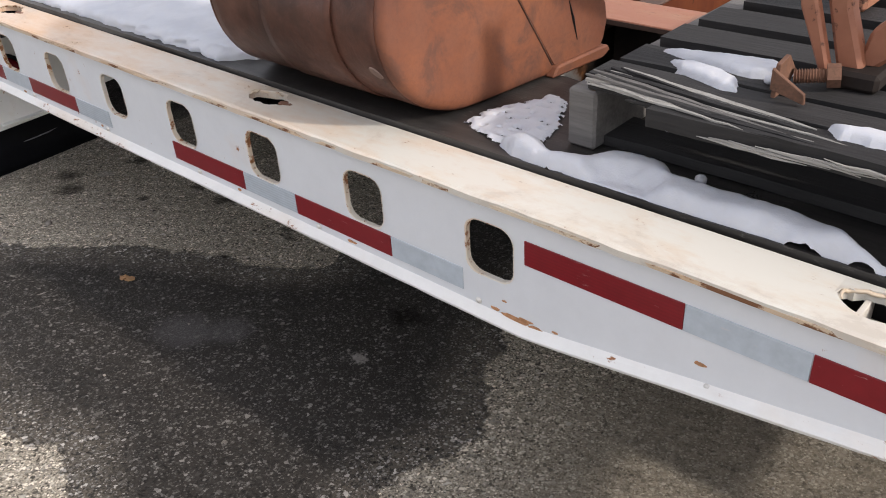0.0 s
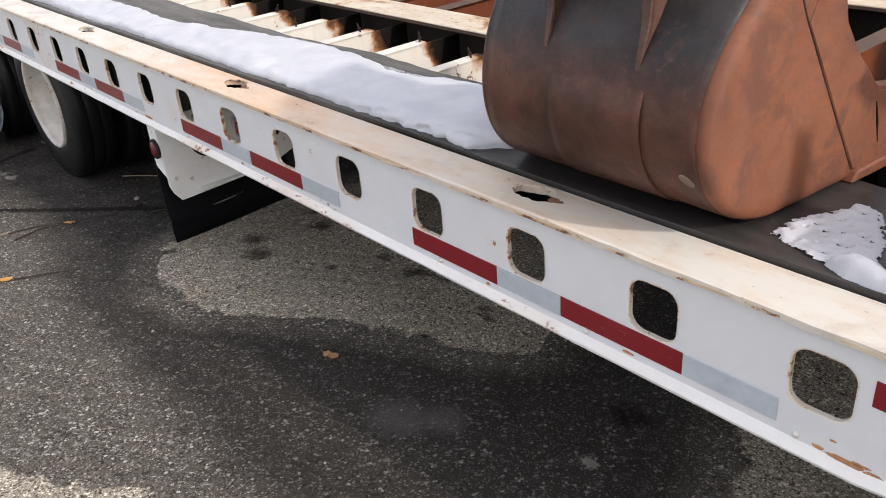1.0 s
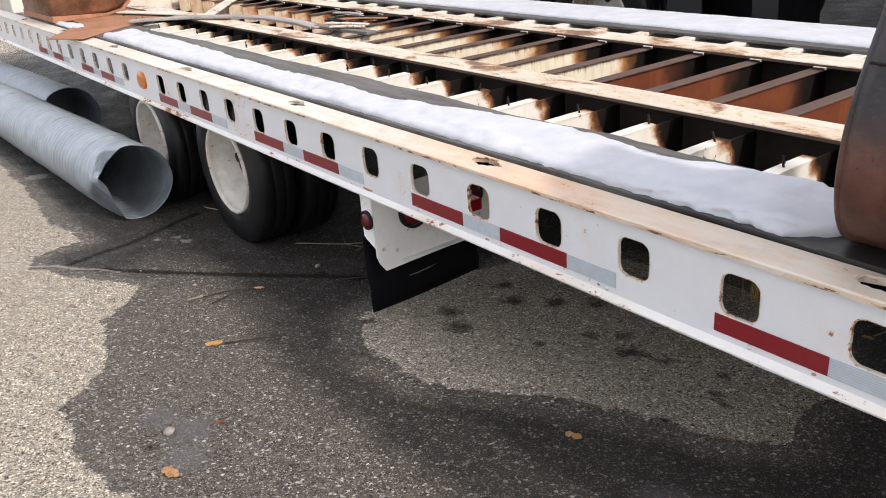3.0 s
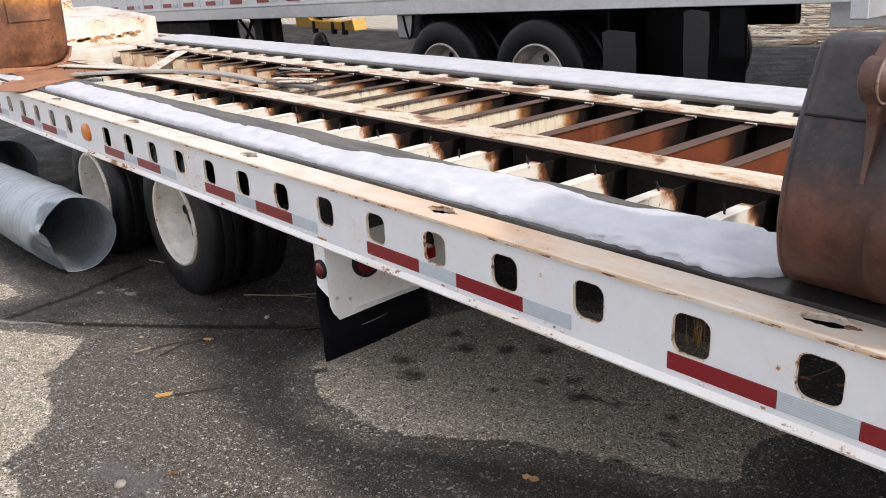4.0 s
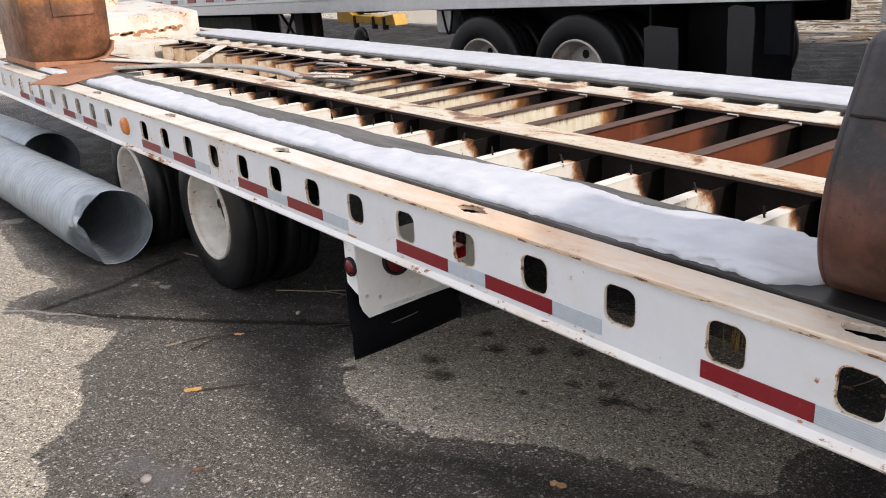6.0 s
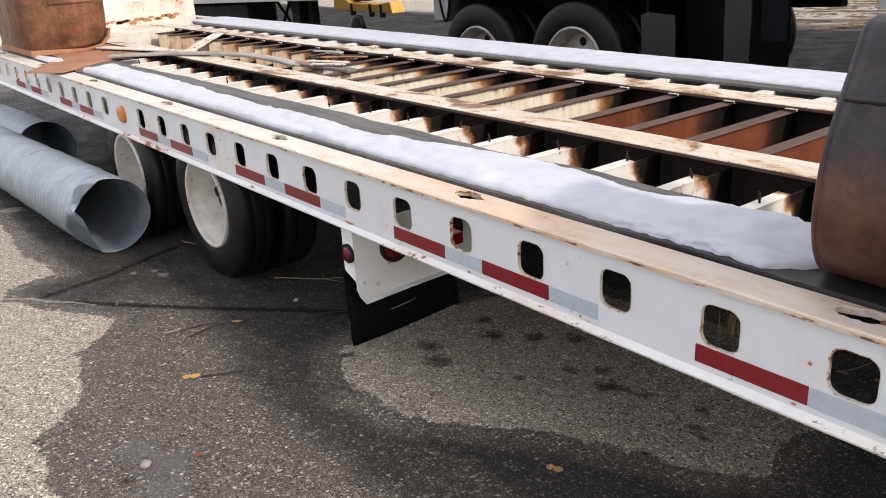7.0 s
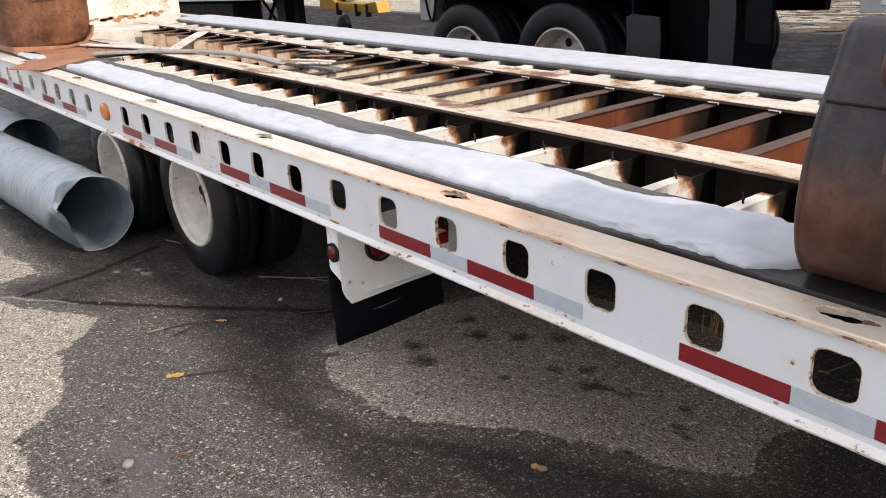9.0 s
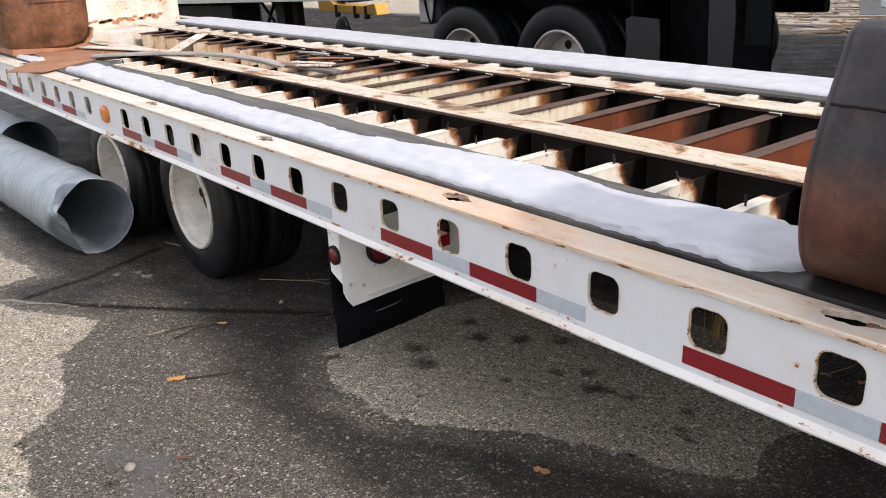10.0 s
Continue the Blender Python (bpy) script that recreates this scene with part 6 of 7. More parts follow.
snow_patch("white snow lying along the pallet boards", [(1.070, 0.356), (1.150, 0.374), (1.250, 0.396), (1.292, 0.376), (1.290, 0.340), (1.245, 0.318), (1.215, 0.322), (1.160, 0.336), (1.110, 0.342)], 0.8745, 0.013, 8.0, rim=0.014, step=0.003)
snow_patch("white snow on the front pallet board", [(1.405, 0.208), (1.47, 0.220), (1.56, 0.226), (1.66, 0.222), (1.66, 0.188), (1.50, 0.182), (1.43, 0.180)], 0.8735, 0.012, 9.0, rim=0.014)

# rusty hitch with a screw and orange arms, standing on the pallet
hitch = thing("rusty_hitch", "rusty machine hitch with orange arms and a threaded screw", "machine hitch", at=(1.45, 0.42, 0.876))
Q = Matrix.Translation(-hitch.location)
part("angle_plate", from_bm("angle_plate", join(
    prism_bm([(0.262, 0.875), (0.268, 0.925), (0.30, 0.930), (0.33, 0.90), (0.30, 0.875)], 1.300, 1.307, "x", 0.001),
    prism_bm([(1.300, 0.922), (1.300, 0.89), (1.352, 0.8765), (1.350, 0.892)], 0.255, 0.262, "y", 0.001)), HARDWARE), hitch, "bent rusty angle plate", Q)
screw = [(1.31 + 0.055 * k / 47, 0.315 + 0.022 * k / 47, 0.893 + 0.006 * k / 47) for k in range(48)]
part("screw", from_bm("screw", tube_bm(screw, [0.0095 + 0.0022 * (k % 3 == 0) for k in range(48)], 12), HARDWARE), hitch, "coarse threaded screw", Q)
part("nut", from_bm("nut", tube_bm([(1.352, 0.332, 0.897), (1.369, 0.339, 0.899)], 0.018, 6), HARDWARE), hitch, "hexagon nut", Q)
part("base", from_bm("base", box_bm((1.345, 0.345, 0.8755), (1.42, 0.43, 0.903), 0.006), DARK_STEEL), hitch, "dark oily base", Q)
part("arm", from_bm("arm", prism_bm([(1.334, 0.893), (1.350, 0.893), (1.314, 1.0), (1.300, 1.235), (1.281, 1.235), (1.290, 0.99)], 0.345, 0.365, "y", 0.004), ARM_PAINT), hitch, "slim faded orange arm", Q)
part("arm", from_bm("arm", prism_bm([(1.352, 0.893), (1.390, 0.898), (1.356, 0.99), (1.335, 1.235), (1.298, 1.235), (1.320, 1.0)], 0.366, 0.400, "y", 0.006), ARM_PAINT), hitch, "faded orange steel arm", Q)
part("arm", from_bm("arm", prism_bm([(1.372, 0.897), (1.400, 0.899), (1.56, 1.04), (1.64, 1.2), (1.67, 1.34), (1.60, 1.34), (1.50, 1.07), (1.384, 0.955)], 0.385, 0.420, "y", 0.006), ARM_PAINT), hitch, "faded orange steel arm", Q)
# added, mostly unseen plate and post, shaped to cast the cheek's shadow wedge
part("arm_plate", from_bm("arm_plate", prism_bm([(0.50, 1.245), (0.664, 1.435), (0.69, 1.25), (0.83, 1.12), (0.82, 1.06), (0.66, 1.15)], 1.262, 1.284, "x", 0.003), ARM_PAINT), hitch, "pointed plate added out of view to shade the cheek", Q)
part("boom", from_bm("boom", prism_bm([(0.72, 0.877), (0.80, 0.877), (0.87, 1.9), (0.79, 1.9)], 1.215, 1.275, "x", 0.006), ARM_PAINT), hitch, "tall orange post added to carry the shade plate, mostly unseen", Q)


# ---- culvert pipes ----
def culvert(name, label, x0, x1, y, radius, seed, dent):
    """Spiral-corrugated steel pipe with a torn and dented end."""
    th = thing(name, label, "culvert pipe", "culvert pipes", (x0, y, ground_z(x0, y)))
    bm = bmesh.new()
    sides, rows = 72, int((x0 - x1) / 0.012)
    rings = []
    for s in (0, 1):
        for i in range(rows + 1):
            x = x0 + (x1 - x0) * i / rows
            cz = ground_z(x, y) + radius + 0.004
            ring = []
            for k in range(sides):
                a = math.tau * k / sides
                rib = 0.0016 * math.sin(math.tau * (x / 0.068) + a) + 0.006 * max(0, math.cos(math.tau * (x / 0.42)) - 0.93) * 10
                r = radius + rib - 0.004 * s
                near = math.exp(-((x0 - x) / 0.20) ** 1.5)
                for middle, deep, reach in ((2.25, 0.45 * dent, 0.10), (3.52, dent, 0.16)):
                    turn = abs((a - middle + math.pi) % math.tau - math.pi)
                    if turn < 1.3:
                        flat = (radius - deep * math.exp(-((x0 - x) / reach) ** 2)) / max(0.2, math.cos(turn))
                        r = min(r, flat)
                # crumpled metal beside the knocked-in rim
                fold = math.exp(-((x0 - x - 0.05) / 0.07) ** 2 - ((a - 2.95) / 0.42) ** 2) * (dent > 0)
                r += fold * (0.022 * math.sin(9 * a + 60 * (x0 - x)) - 0.012)
                r += 0.004 * noise.noise(Vector((x * 3, math.cos(a) * 2, math.sin(a) * 2 + seed)))
                ring.append(bm.verts.new((x + 0.012 * near * math.sin(2 * a + 0.5), y + r * math.cos(a), max(cz + r * math.sin(a), ground_z(x, y) + 0.003))))
            rings.append(ring)
    h = rows + 1
    for i in range(rows):
        for k in range(sides):
            q = (k + 1) % sides
            bm.faces.new((rings[i][k], rings[i][q], rings[i + 1][q], rings[i + 1][k]))
            bm.faces.new((rings[h + i][k], rings[h + i + 1][k], rings[h + i + 1][q], rings[h + i][q]))
    for k in range(sides):
        q = (k + 1) % sides
        bm.faces.new((rings[0][k], rings[h][k], rings[h][q], rings[0][q]))
    part("pipe_wall", from_bm("pipe_wall", bm, GALV, True), th, "", Matrix.Translation(-th.location))


culvert("culvert_pipe", "galvanised corrugated culvert pipe with a dented end, lying on the asphalt", -3.68, -8.9, -0.228, 0.215, 1.0, 0.056)
culvert("culvert_pipe", "galvanised corrugated culvert pipe lying under the trailer", -6.35, -10.4, 0.10, 0.235, 2.0, 0.0)


# ---- the box trailer behind ----
BY = 3.50


def rise(x):
    """Height of the far lot along the box trailer."""
    return ground_z(x, 4.0)


van = thing("box_trailer", "silver aluminium box trailer parked behind, on dual axles", "box trailer", at=(-5.0, BY + 1.28, rise(-5.0)))
V = Matrix.Translation(-van.location)
TILT_VAN = math.atan(0.038)
slope = Matrix.Translation((-3.6, 0, 0)) @ Matrix.Rotation(-TILT_VAN, 4, "Y") @ Matrix.Translation((3.6, 0, 0))


def vbox(name, lo, hi, mat, bevel=0.003, label="", parent=van):
    return part(name, from_bm(name, box_bm(lo, hi, bevel), mat), parent, label, (V @ slope) if parent is van else Matrix())


vbox("body", (-17.3, BY + 0.012, 1.13), (-1.16, BY + 2.55, 3.75), SILVER, 0.01, "ribbed silver aluminium side")
vbox("bottom_rail", (-17.3, BY - 0.006, 0.996), (-1.16, BY + 0.05, 1.128), SILVER_RAIL, 0.004, "riveted aluminium bottom rail")
vbox("bottom_rail", (-17.3, BY - 0.014, 1.128), (-1.16, BY + 0.05, 1.146), SILVER_RAIL, 0.003)
vbox("floor", (-17.2, BY + 0.06, 1.0), (-1.2, BY + 2.5, 1.10), BLACK, 0.004)
rib_mesh = from_bm("side_rib", box_bm((-0.02, BY + 0.004, 1.15), (0.02, BY + 0.014, 3.7), 0.003), SILVER)
for k in range(26):
    part("side_rib", rib_mesh, van, "", V @ slope @ Matrix.Translation((-1.6 - k * 0.61, 0, 0)))
riv = from_bm("rivet", lathe_bm([(0.0, BY - 0.010), (0.006, BY - 0.009), (0.008, BY - 0.005)], 8), SILVER_RAIL, True)
for k in range(34):
    for dx in (0, 0.07):
        for z in (1.03, 1.09):
            part("rivet", riv, van, "", V @ slope @ Matrix.Translation((-1.5 - k * 0.305 - dx, 0, z)))
red_s = from_bm("reflective_strip", box_bm((-0.14, BY + 0.0005, 1.175), (0.14, BY + 0.013, 1.225), 0.001), TAPE_RED)
grey_s = from_bm("reflective_strip", box_bm((-0.09, BY + 0.0005, 1.175), (0.09, BY + 0.013, 1.225), 0.001), TAPE_WHITE)
for k in range(22):
    x = -2.6 - k * 0.66
    part("reflective_strip", red_s, van, "red reflective tape", V @ slope @ Matrix.Translation((x, 0, 0)))
    if k % 2 == 0:
        part("reflective_strip", grey_s, van, "silver reflective tape", V @ slope @ Matrix.Translation((x + 0.23, 0, 0)))
vbox("marker_lamp", (-1.35, BY - 0.022, 1.060), (-1.14, BY - 0.006, 1.145), LENS_RED, 0.006, "red marker lamp")
vbox("rear_frame", (-1.16, BY - 0.01, 0.90), (-1.05, BY + 2.56, 3.78), SILVER_RAIL, 0.006, "galvanised rear door frame")
vbox("bumper_plate", (-1.44, BY + 0.35, 0.83), (-1.06, BY + 0.40, 1.0), SILVER_RAIL, 0.004)
vbox("rear_underride_guard", (-1.12, BY + 0.3, 0.50), (-1.04, BY + 2.2, 0.60), SILVER_RAIL, 0.006)
for y in (0.7, 1.8):
    vbox("guard_post", (-1.12, BY + y, 0.58), (-1.05, BY + y + 0.1, 0.95), SILVER_RAIL, 0.006)
BIG_R = 0.505
big_tyre = from_bm("tyre", tyre_bm(BIG_R, 0.292, 0.27), TYRE, True)
big_rim = from_bm("rim", rim_bm(0.292, 0.16), RIM_DIRTY, True)
big_disc = from_bm("disc", disc_bm(0.292, 0.16), RIM_DIRTY, True)
big_hole = from_bm("hand_hole", lathe_bm([(0.0, 0.1385), (0.036, 0.1385)], 16), BLACK)
big_hub = from_bm("hub", lathe_bm([(0.0, 0.02), (0.07, 0.022), (0.095, 0.05), (0.10, 0.15)], 24), DARK_STEEL, True)
for x in (-3.69, -4.86):
    for y in (BY + 0.03, BY + 0.34, BY + 1.95, BY + 2.26):
        w = part("wheel", big_tyre, van, "black truck tyre on a pale rim", V @ Matrix.Translation((x, y, rise(x) + BIG_R - 0.006)))
        if y < BY + 0.1:
            part("rim", big_rim, w, "pale steel rim")
            part("disc", big_disc, w, "grimy wheel disc")
            part("hub", big_hub, w)
            for k in range(5):
                a = math.tau * k / 5 + 0.4
                part("hand_hole", big_hole, w, "", Matrix.Translation((0.175 * math.cos(a), 0, 0.175 * math.sin(a))))
    vbox("axle_frame", (x - 0.08, BY + 0.3, 0.45), (x + 0.08, BY + 2.2, 0.60), BLACK, 0.01)
vbox("slider_frame", (-5.7, BY + 0.62, 0.72), (-2.4, BY + 0.72, 0.99), BLACK, 0.01)
vbox("slider_frame", (-5.7, BY + 1.8, 0.72), (-2.4, BY + 1.9, 0.99), BLACK, 0.01)
for xa, xb, z0, z1 in ((-2.94, -2.92, 0.18, 0.98), (-2.27, -2.15, 0.10, 0.98), (-2.02, -1.84, 0.66, 0.985)):
    vbox("mud_flap", (xa, BY + 0.03, z0), (xb, BY + (0.62 if xa < -2.1 else 0.06), z1), FLAP, 0.006, "black rubber mud flap")


def hanging_flap(xa, xb, z0, z1, seed):
    """A dusty flap with curled edges and a rounded shoulder."""
    pts = [(xa + 0.012 * wave(k, seed, 0.4), z0 + (z1 - z0) * k / 8) for k in range(9)] + [(xa + 0.05, z1 + 0.02)] + [(xb - 0.012 * wave(k, seed + 2, 0.4), z1 - (z1 - z0) * k / 8) for k in range(9)]
    part("mud_flap", from_bm("mud_flap", prism_bm(pts, BY - 0.006, BY + 0.010, "y", 0.002), GREY_RUBBER), van, "dusty grey rubber flap", V @ slope)


hanging_flap(-2.955, -2.66, 0.28, 0.83, 3.0)
hanging_flap(-2.265, -2.075, 0.25, 0.96, 6.0)
vbox("fairing", (-2.92, BY + 0.45, 0.10), (-2.2, BY + 0.6, 0.98), BLACK, 0.02)
# landing gear, tanks and boxes under the body
vbox("side_tank", (-13.0, BY + 0.35, 0.16), (-10.0, BY + 0.8, 0.99), BLACK, 0.05)
vbox("landing_leg", (-8.81, BY + 0.35, 0.10), (-8.59, BY + 0.5, 0.99), BLACK, 0.01)
vbox("landing_leg", (-8.51, BY + 0.42, 0.14), (-8.39, BY + 0.52, 0.99), DARK_STEEL, 0.01)
for x in (-8.70, -8.45):
    vbox("landing_foot", (x - 0.12, BY + 0.32, -0.02), (x + 0.12, BY + 0.56, 0.12), BLACK, 0.02)
for a, b in (((-9.30, 0.98), (-8.87, 0.62)), ((-9.25, 0.62), (-8.93, 0.98)), ((-9.25, 0.62), (-9.20, 0.30)), ((-8.87, 0.62), (-8.69, 0.50)), ((-8.99, 0.98), (-8.73, 0.64)), ((-8.59, 0.42), (-7.25, 0.66)), ((-8.59, 0.36), (-7.25, 0.60))):
    part("brace", from_bm("brace", tube_bm([(a[0], BY + 0.42, a[1]), (b[0], BY + 0.42, b[1])], 0.020, 8), BLACK), van, "", V @ slope)
vbox("crossbar", (-9.30, BY + 0.4, 0.60), (-8.59, BY + 0.44, 0.65), BLACK, 0.006)
vbox("tool_box", (-5.80, BY + 0.30, 0.74), (-5.58, BY + 0.60, 0.985), SILVER_RAIL, 0.02, "small grey box under the floor")
part("air_tank", from_bm("air_tank", tube_bm([(-5.52, BY + 0.45, 0.86), (-5.48, BY + 0.45, 0.86), (-5.10, BY + 0.45, 0.86), (-5.06, BY + 0.45, 0.86)], [0.06, 0.11, 0.11, 0.06], 20), BLACK, True), van, "black air tank", V @ slope)
for k in range(3):
    hose = [(-5.62 + 0.30 * k + 0.16 * u, BY + 0.25, 0.97 - (0.22 + 0.05 * k) * math.sin(math.pi * u)) for u in (q / 10 for q in range(11))]
    part("air_hose", from_bm("air_hose", tube_bm(hose, 0.012, 8), RUBBER, True), van, "black air hose", V @ slope)


# ---- a yellow machine and another trailer beyond ----
machine = thing("yellow_machine", "yellow construction machine seen under the box trailer", "construction machine", at=(-12.0, 7.6, rise(-12.0)))
Y = Matrix.Translation(-machine.location) @ Matrix.Translation((-13.6, 7.6, 0.42)) @ Matrix.Scale(0.70, 4) @ Matrix.Translation((13.6, -7.6, -0.42)) @ Matrix.Translation((-3.4, 0, -0.33))
g0 = rise(-12.0) + 0.33
part("chassis", from_bm("chassis", prism_bm([(-10.2, 0.42), (-10.2, 0.72), (-9.6, 0.72), (-9.4, 0.62), (-8.1, 0.62), (-7.5, 0.70), (-7.4, 0.42)], 7.3, 7.7, "y", 0.01), YELLOW), machine, "yellow steel chassis", Y)
part("upright", from_bm("upright", box_bm((-10.0, 7.4, 0.5), (-9.75, 7.6, 1.3), 0.01), YELLOW), machine, "", Y)
for x in (-8.9,):
    part("wheel", from_bm("wheel", lathe_bm([(0.0, -0.1), (0.14, -0.11), (0.20, -0.09), (0.27, -0.07), (0.28, 0.06), (0.24, 0.10), (0.0, 0.10)], 32), TYRE, True), machine, "small black tyre", Y @ Matrix.Translation((x, 7.2, g0 + 0.14)))
for x in (-9.3, -8.4, -7.9):
    part("bracket", from_bm("bracket", box_bm((x - 0.06, 7.28, 0.30), (x + 0.06, 7.4, 0.62), 0.01), DARK_STEEL), machine, "", Y)
part("engine_box", from_bm("engine_box", box_bm((-9.6, 7.5, 0.66), (-8.9, 8.3, 1.4), 0.03), BLACK), machine, "", Y)

rear_van = thing("box_trailer", "white box trailer with red striped bumper parked far behind", "box trailer", at=(-3.3, 8.6, rise(-3.3)))
rear_van.rotation_euler = (0, 0, radians(-32))
part("body", from_bm("body", box_bm((0.0, 0.15, 0.80), (7.0, 2.7, 3.4), 0.02), TRAILER_WHITE), rear_van, "white smooth side")
part("bumper", from_bm("bumper", box_bm((0.05, 0.0, 0.72), (7.0, 0.145, 0.93), 0.01), SILVER_RAIL), rear_van, "pale bumper rail")
for k in range(8):
    part("reflective_strip", from_bm("reflective_strip", box_bm((0.5 + k * 0.5, -0.008, 0.78), (0.78 + k * 0.5, 0.004, 0.87), 0.002), TAPE_RED), rear_van, "red reflective tape")
part("mud_flap", from_bm("mud_flap", box_bm((0.1, 0.3, 0.22), (0.5, 0.34, 0.72), 0.01), FLAP), rear_van, "black mud flap")
part("jack_leg", from_bm("jack_leg", box_bm((0.75, 0.1, 0.28), (0.98, 0.28, 0.74), 0.02), TRAILER_WHITE), rear_van, "white jack leg")
part("mud_flap", from_bm("mud_flap", box_bm((1.5, 0.3, 0.1), (2.4, 0.34, 0.72), 0.01), FLAP), rear_van, "black mud flap")
part("chassis", from_bm("chassis", box_bm((0.4, 0.5, 0.5), (6.8, 2.3, 0.80), 0.02), BLACK), rear_van)
for x in (1.8, 5.2):
    part("wheel", big_tyre, rear_van, "black tyre", Matrix.Translation((x, 0.4, BIG_R)))


# ---- litter on the asphalt ----
def leaf(x, y, size, turn_deg, seed, mat=LEAF):
    bm = bmesh.new()
    rim = []
    n = 18
    c = bm.verts.new((0, 0, 0.006))
    for k in range(n):
        a = math.tau * k / n
        r = size * (0.66 + 0.26 * math.cos(2 * a) + 0.10 * max(0.0, math.cos(a)) ** 6) * (1 + 0.16 * noise.noise(Vector((math.cos(a) * 2, math.sin(a) * 2, seed))))
        rim.append(bm.verts.new((r * math.cos(a), r * math.sin(a), 0.003 + 0.010 * abs(noise.noise(Vector((k * 0.5, seed, 3)))))))
    for k in range(n):
        bm.faces.new((c, rim[k], rim[(k + 1) % n]))
    bmesh.ops.solidify(bm, geom=bm.faces[:], thickness=0.001)
    ob = new("fallen_leaf", from_bm("fallen_leaf", bm, mat))
    ob.matrix_world = Matrix.Translation((x, y, ground_z(x, y) + 0.002)) @ Matrix.Rotation(radians(turn_deg), 4, "Z")
    tagged(ob, "dry orange-brown leaf on wet asphalt", "leaf", "fallen leaves")


leaf(-0.43, -0.032, 0.028, 20, 1)
leaf(-1.765, -0.59, 0.034, 60, 2, YELLOW_LEAF)
leaf(-1.03, -1.02, 0.036, 10, 3)
leaf(-2.18, -0.21, 0.026, 40, 4)
leaf(-1.20, -0.80, 0.020, 75, 5, RUST_PLATE)
leaf(-0.16, 1.11, 0.022, 15, 6)
leaf(-0.04, 1.14, 0.024, 50, 7)


def twig(label, pts, r, mat=TWIG):
    path = [(x, y, ground_z(x, y) + r + 0.004) for x, y in pts]
    fine = []
    for a, b in zip(path, path[1:]):
        for k in range(4):
            p = Vector(a).lerp(Vector(b), k / 4)
            fine.append(p + Vector((0.004 * noise.noise(p * 17), 0.004 * noise.noise(p * 19), 0)))
    fine.append(Vector(path[-1]))
    tagged(new("twig", from_bm("twig", tube_bm(fine, [r * (1 - 0.5 * k / len(fine)) for k in range(len(fine))], 6), mat, True)), label, "twig", "twigs")


twig("thin dark twig on wet asphalt", [(-1.73, -0.56), (-1.69, -0.46), (-1.64, -0.35)], 0.0040)
twig("thin dark twig on wet asphalt", [(-2.14, -0.44), (-2.19, -0.33), (-2.21, -0.22), (-2.28, -0.20)], 0.0045)
twig("thin dark twig on wet asphalt", [(-2.24, -0.44), (-2.23, -0.33), (-2.18, -0.17), (-2.11, -0.02)], 0.0034)
twig("thin dark twig on wet asphalt", [(-2.02, 0.10), (-1.95, 0.22), (-1.88, 0.30)], 0.0036)
twig("pale broken stick on wet asphalt", [(-2.25, -0.51), (-2.25, -0.46), (-2.24, -0.42)], 0.0050, STRAW)
twig("pale broken stick on wet asphalt", [(-2.36, -0.50), (-2.32, -0.48), (-2.29, -0.46)], 0.0026, STRAW)
twig("pale broken stick beside the tyre", [(-2.62, 0.20), (-2.45, 0.36), (-2.25, 0.60)], 0.0034, STRAW)
twig("pale broken stick beside the tyre", [(-2.52, 0.42), (-2.42, 0.38), (-2.30, 0.44)], 0.0026, STRAW)
twig("pale broken stick beside the tyre", [(-2.42, 0.54), (-2.36, 0.47), (-2.26, 0.50)], 0.0022, STRAW)
twig("pale straw stalk lying under the trailer", [(-0.15, 1.13), (-0.13, 1.20), (-0.11, 1.28)], 0.0024, STRAW)
twig("pale broken stick beside the culvert pipe", [(-3.62, 0.12), (-3.48, 0.16), (-3.36, 0.24)], 0.0040, STRAW)


rng = random.Random(11)


def pebble(x, y, r, seed, mat=STONE):
    bm = bmesh.new()
    bmesh.ops.create_icosphere(bm, subdivisions=2, radius=r)
    for v in bm.verts:
        v.co *= 1 + 0.3 * noise.noise(v.co / r * 0.9 + Vector((seed, 0, 0)))
        v.co.z *= 0.65
    ob = new("pebble", from_bm("pebble", bm, mat, True))
    ob.location = (x, y, ground_z(x, y) + r * 0.4)
    tagged(ob, "small grey stone on the asphalt", "pebble", "pebbles")


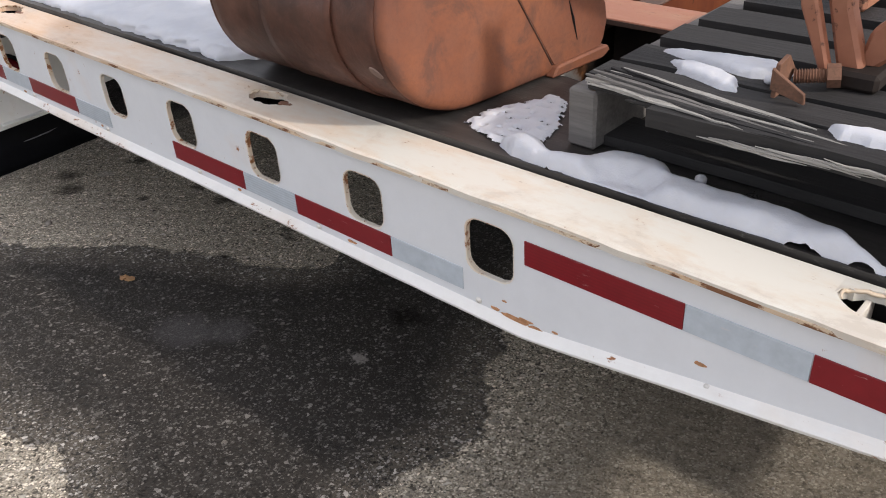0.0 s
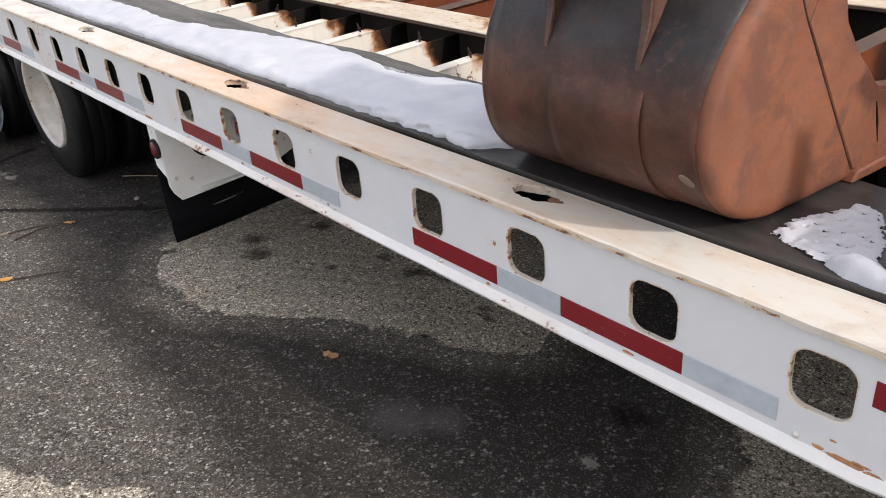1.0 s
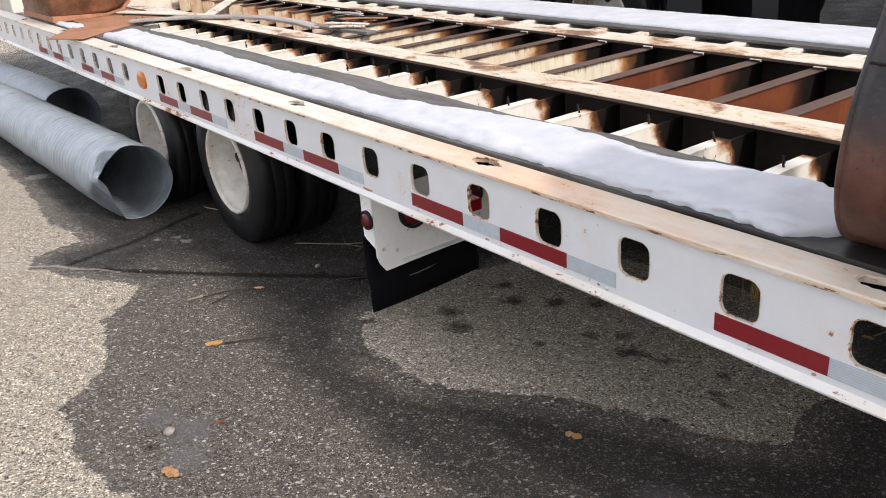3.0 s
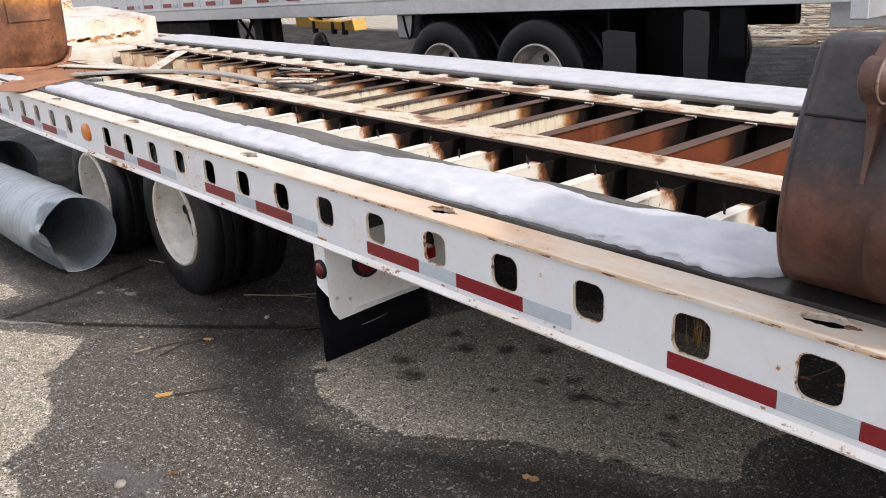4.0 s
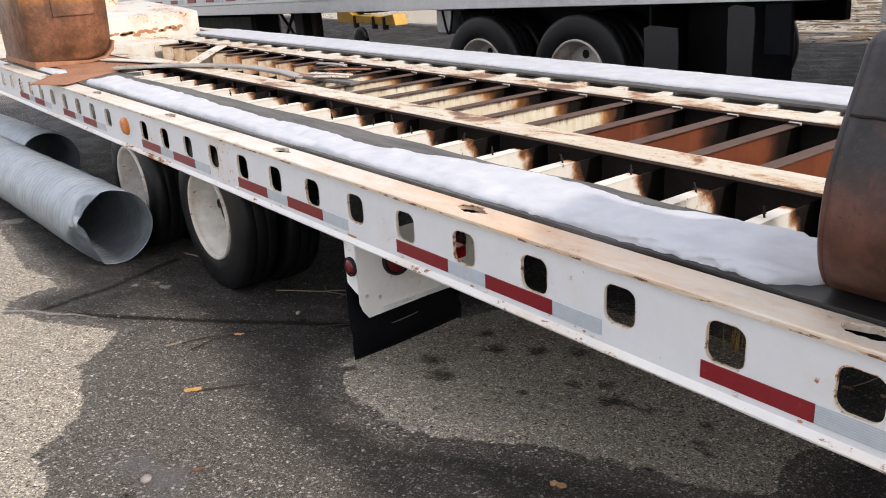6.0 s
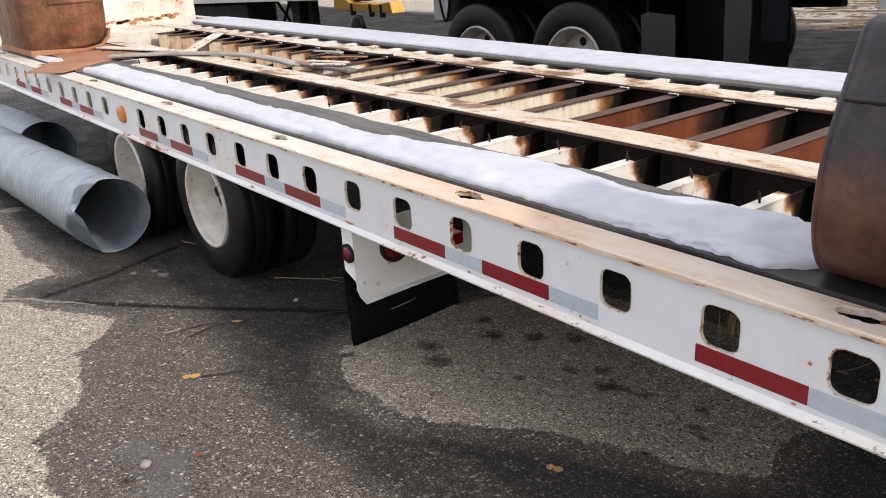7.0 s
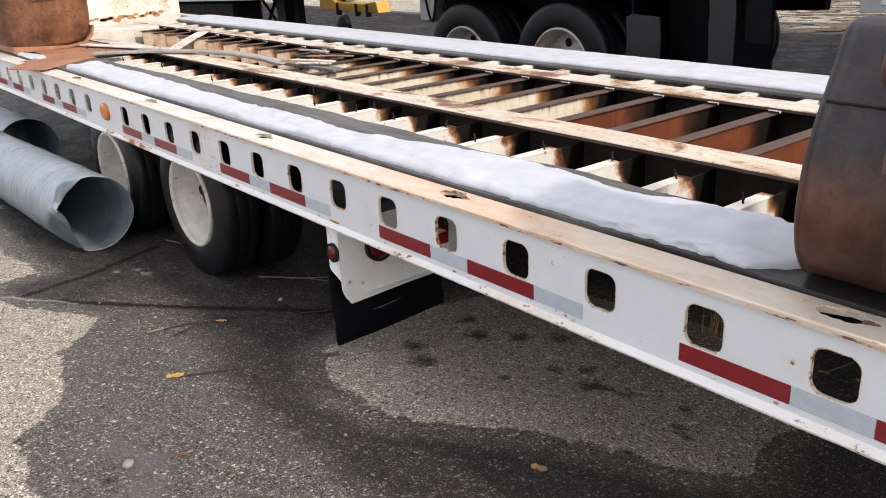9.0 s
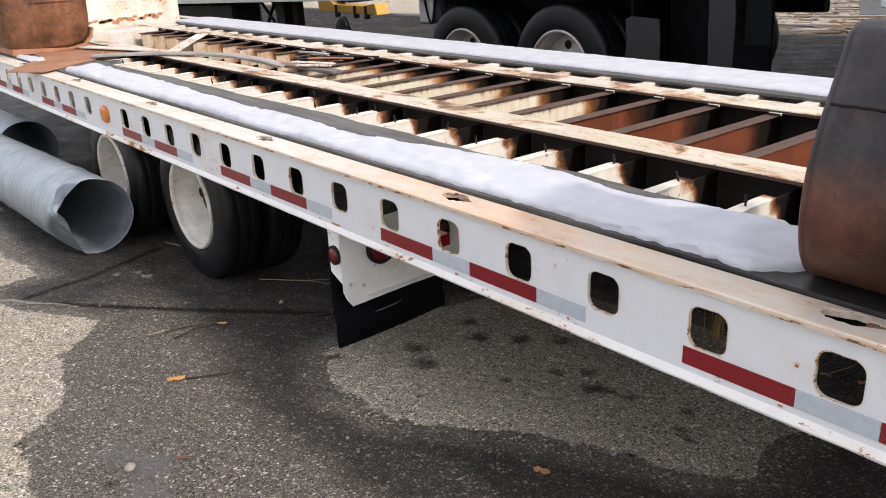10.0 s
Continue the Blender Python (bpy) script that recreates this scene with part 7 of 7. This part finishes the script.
pebble(-1.245, -0.945, 0.019, 1)
pebble(-2.42, -0.41, 0.009, 4)
pebble(-2.25, 0.12, 0.013, 2)
pebble(-1.02, 0.0, 0.012, 3)
for k in range(22):
    pebble(rng.uniform(-3.2, 1.6), rng.uniform(-1.1, 0.6), rng.uniform(0.003, 0.006), 10 + k)


def grass_tuft(x, y):
    rng = random.Random(4)
    bm = bmesh.new()
    for _ in range(26):
        a, h, lean = rng.uniform(0, math.tau), rng.uniform(0.06, 0.15), rng.uniform(0.01, 0.07)
        px, py = rng.gauss(0, 0.02), rng.gauss(0, 0.02)
        c, d = math.cos(a), math.sin(a)
        rows = [[bm.verts.new((px + lean * t * t * c - w * d, py + lean * t * t * d + w * c, h * t)) for w in (-0.002 * (1 - t), 0.002 * (1 - t) + 0.0003)] for t in (0.0, 0.35, 0.7, 1.0)]
        for p, q in zip(rows, rows[1:]):
            bm.faces.new((p[0], p[1], q[1], q[0]))
    ob = new("grass_tuft", from_bm("grass_tuft", bm, STRAW_GOLD))
    ob.location = (x, y, ground_z(x, y))
    tagged(ob, "dry golden grass tuft in a crack under the trailer", "grass")


grass_tuft(-0.62, 1.14)


def litter(count):
    """Dry leaves and broken sticks strewn in drifts over the back of the lot."""
    rng = random.Random(21)
    verts, faces = [], []
    for _ in range(count):
        y = 11.0 + 0.5 * rng.randrange(20) + rng.gauss(0, 0.10)
        x = -1.2 - 0.52 * (y - 4) + rng.uniform(-3.5, 2.8)
        a, long = rng.uniform(0, math.pi), rng.random() < 0.35
        u, v = (rng.uniform(0.10, 0.35), 0.008) if long else (rng.uniform(0.02, 0.05), rng.uniform(0.015, 0.035))
        c, d = math.cos(a * (0.3 if long else 1)), math.sin(a * (0.3 if long else 1))
        z, k = ground_z(x, y) + 0.006, len(verts)
        for p, q, h in ((-u, -v, 0.0), (u, -v, 0.012), (u * 1.1, v, 0.0), (-u * 0.8, v, 0.016)):
            verts.append((x + p * c - q * d, y + p * d + q * c, z + h))
        faces.append((k, k + 1, k + 2, k + 3))
    tagged(new("leaf_litter", mesh_of("leaf_litter", verts, faces, LITTER)), "brown leaf litter and sticks on the far asphalt", "leaf litter", kind="stuff")


litter(1500)
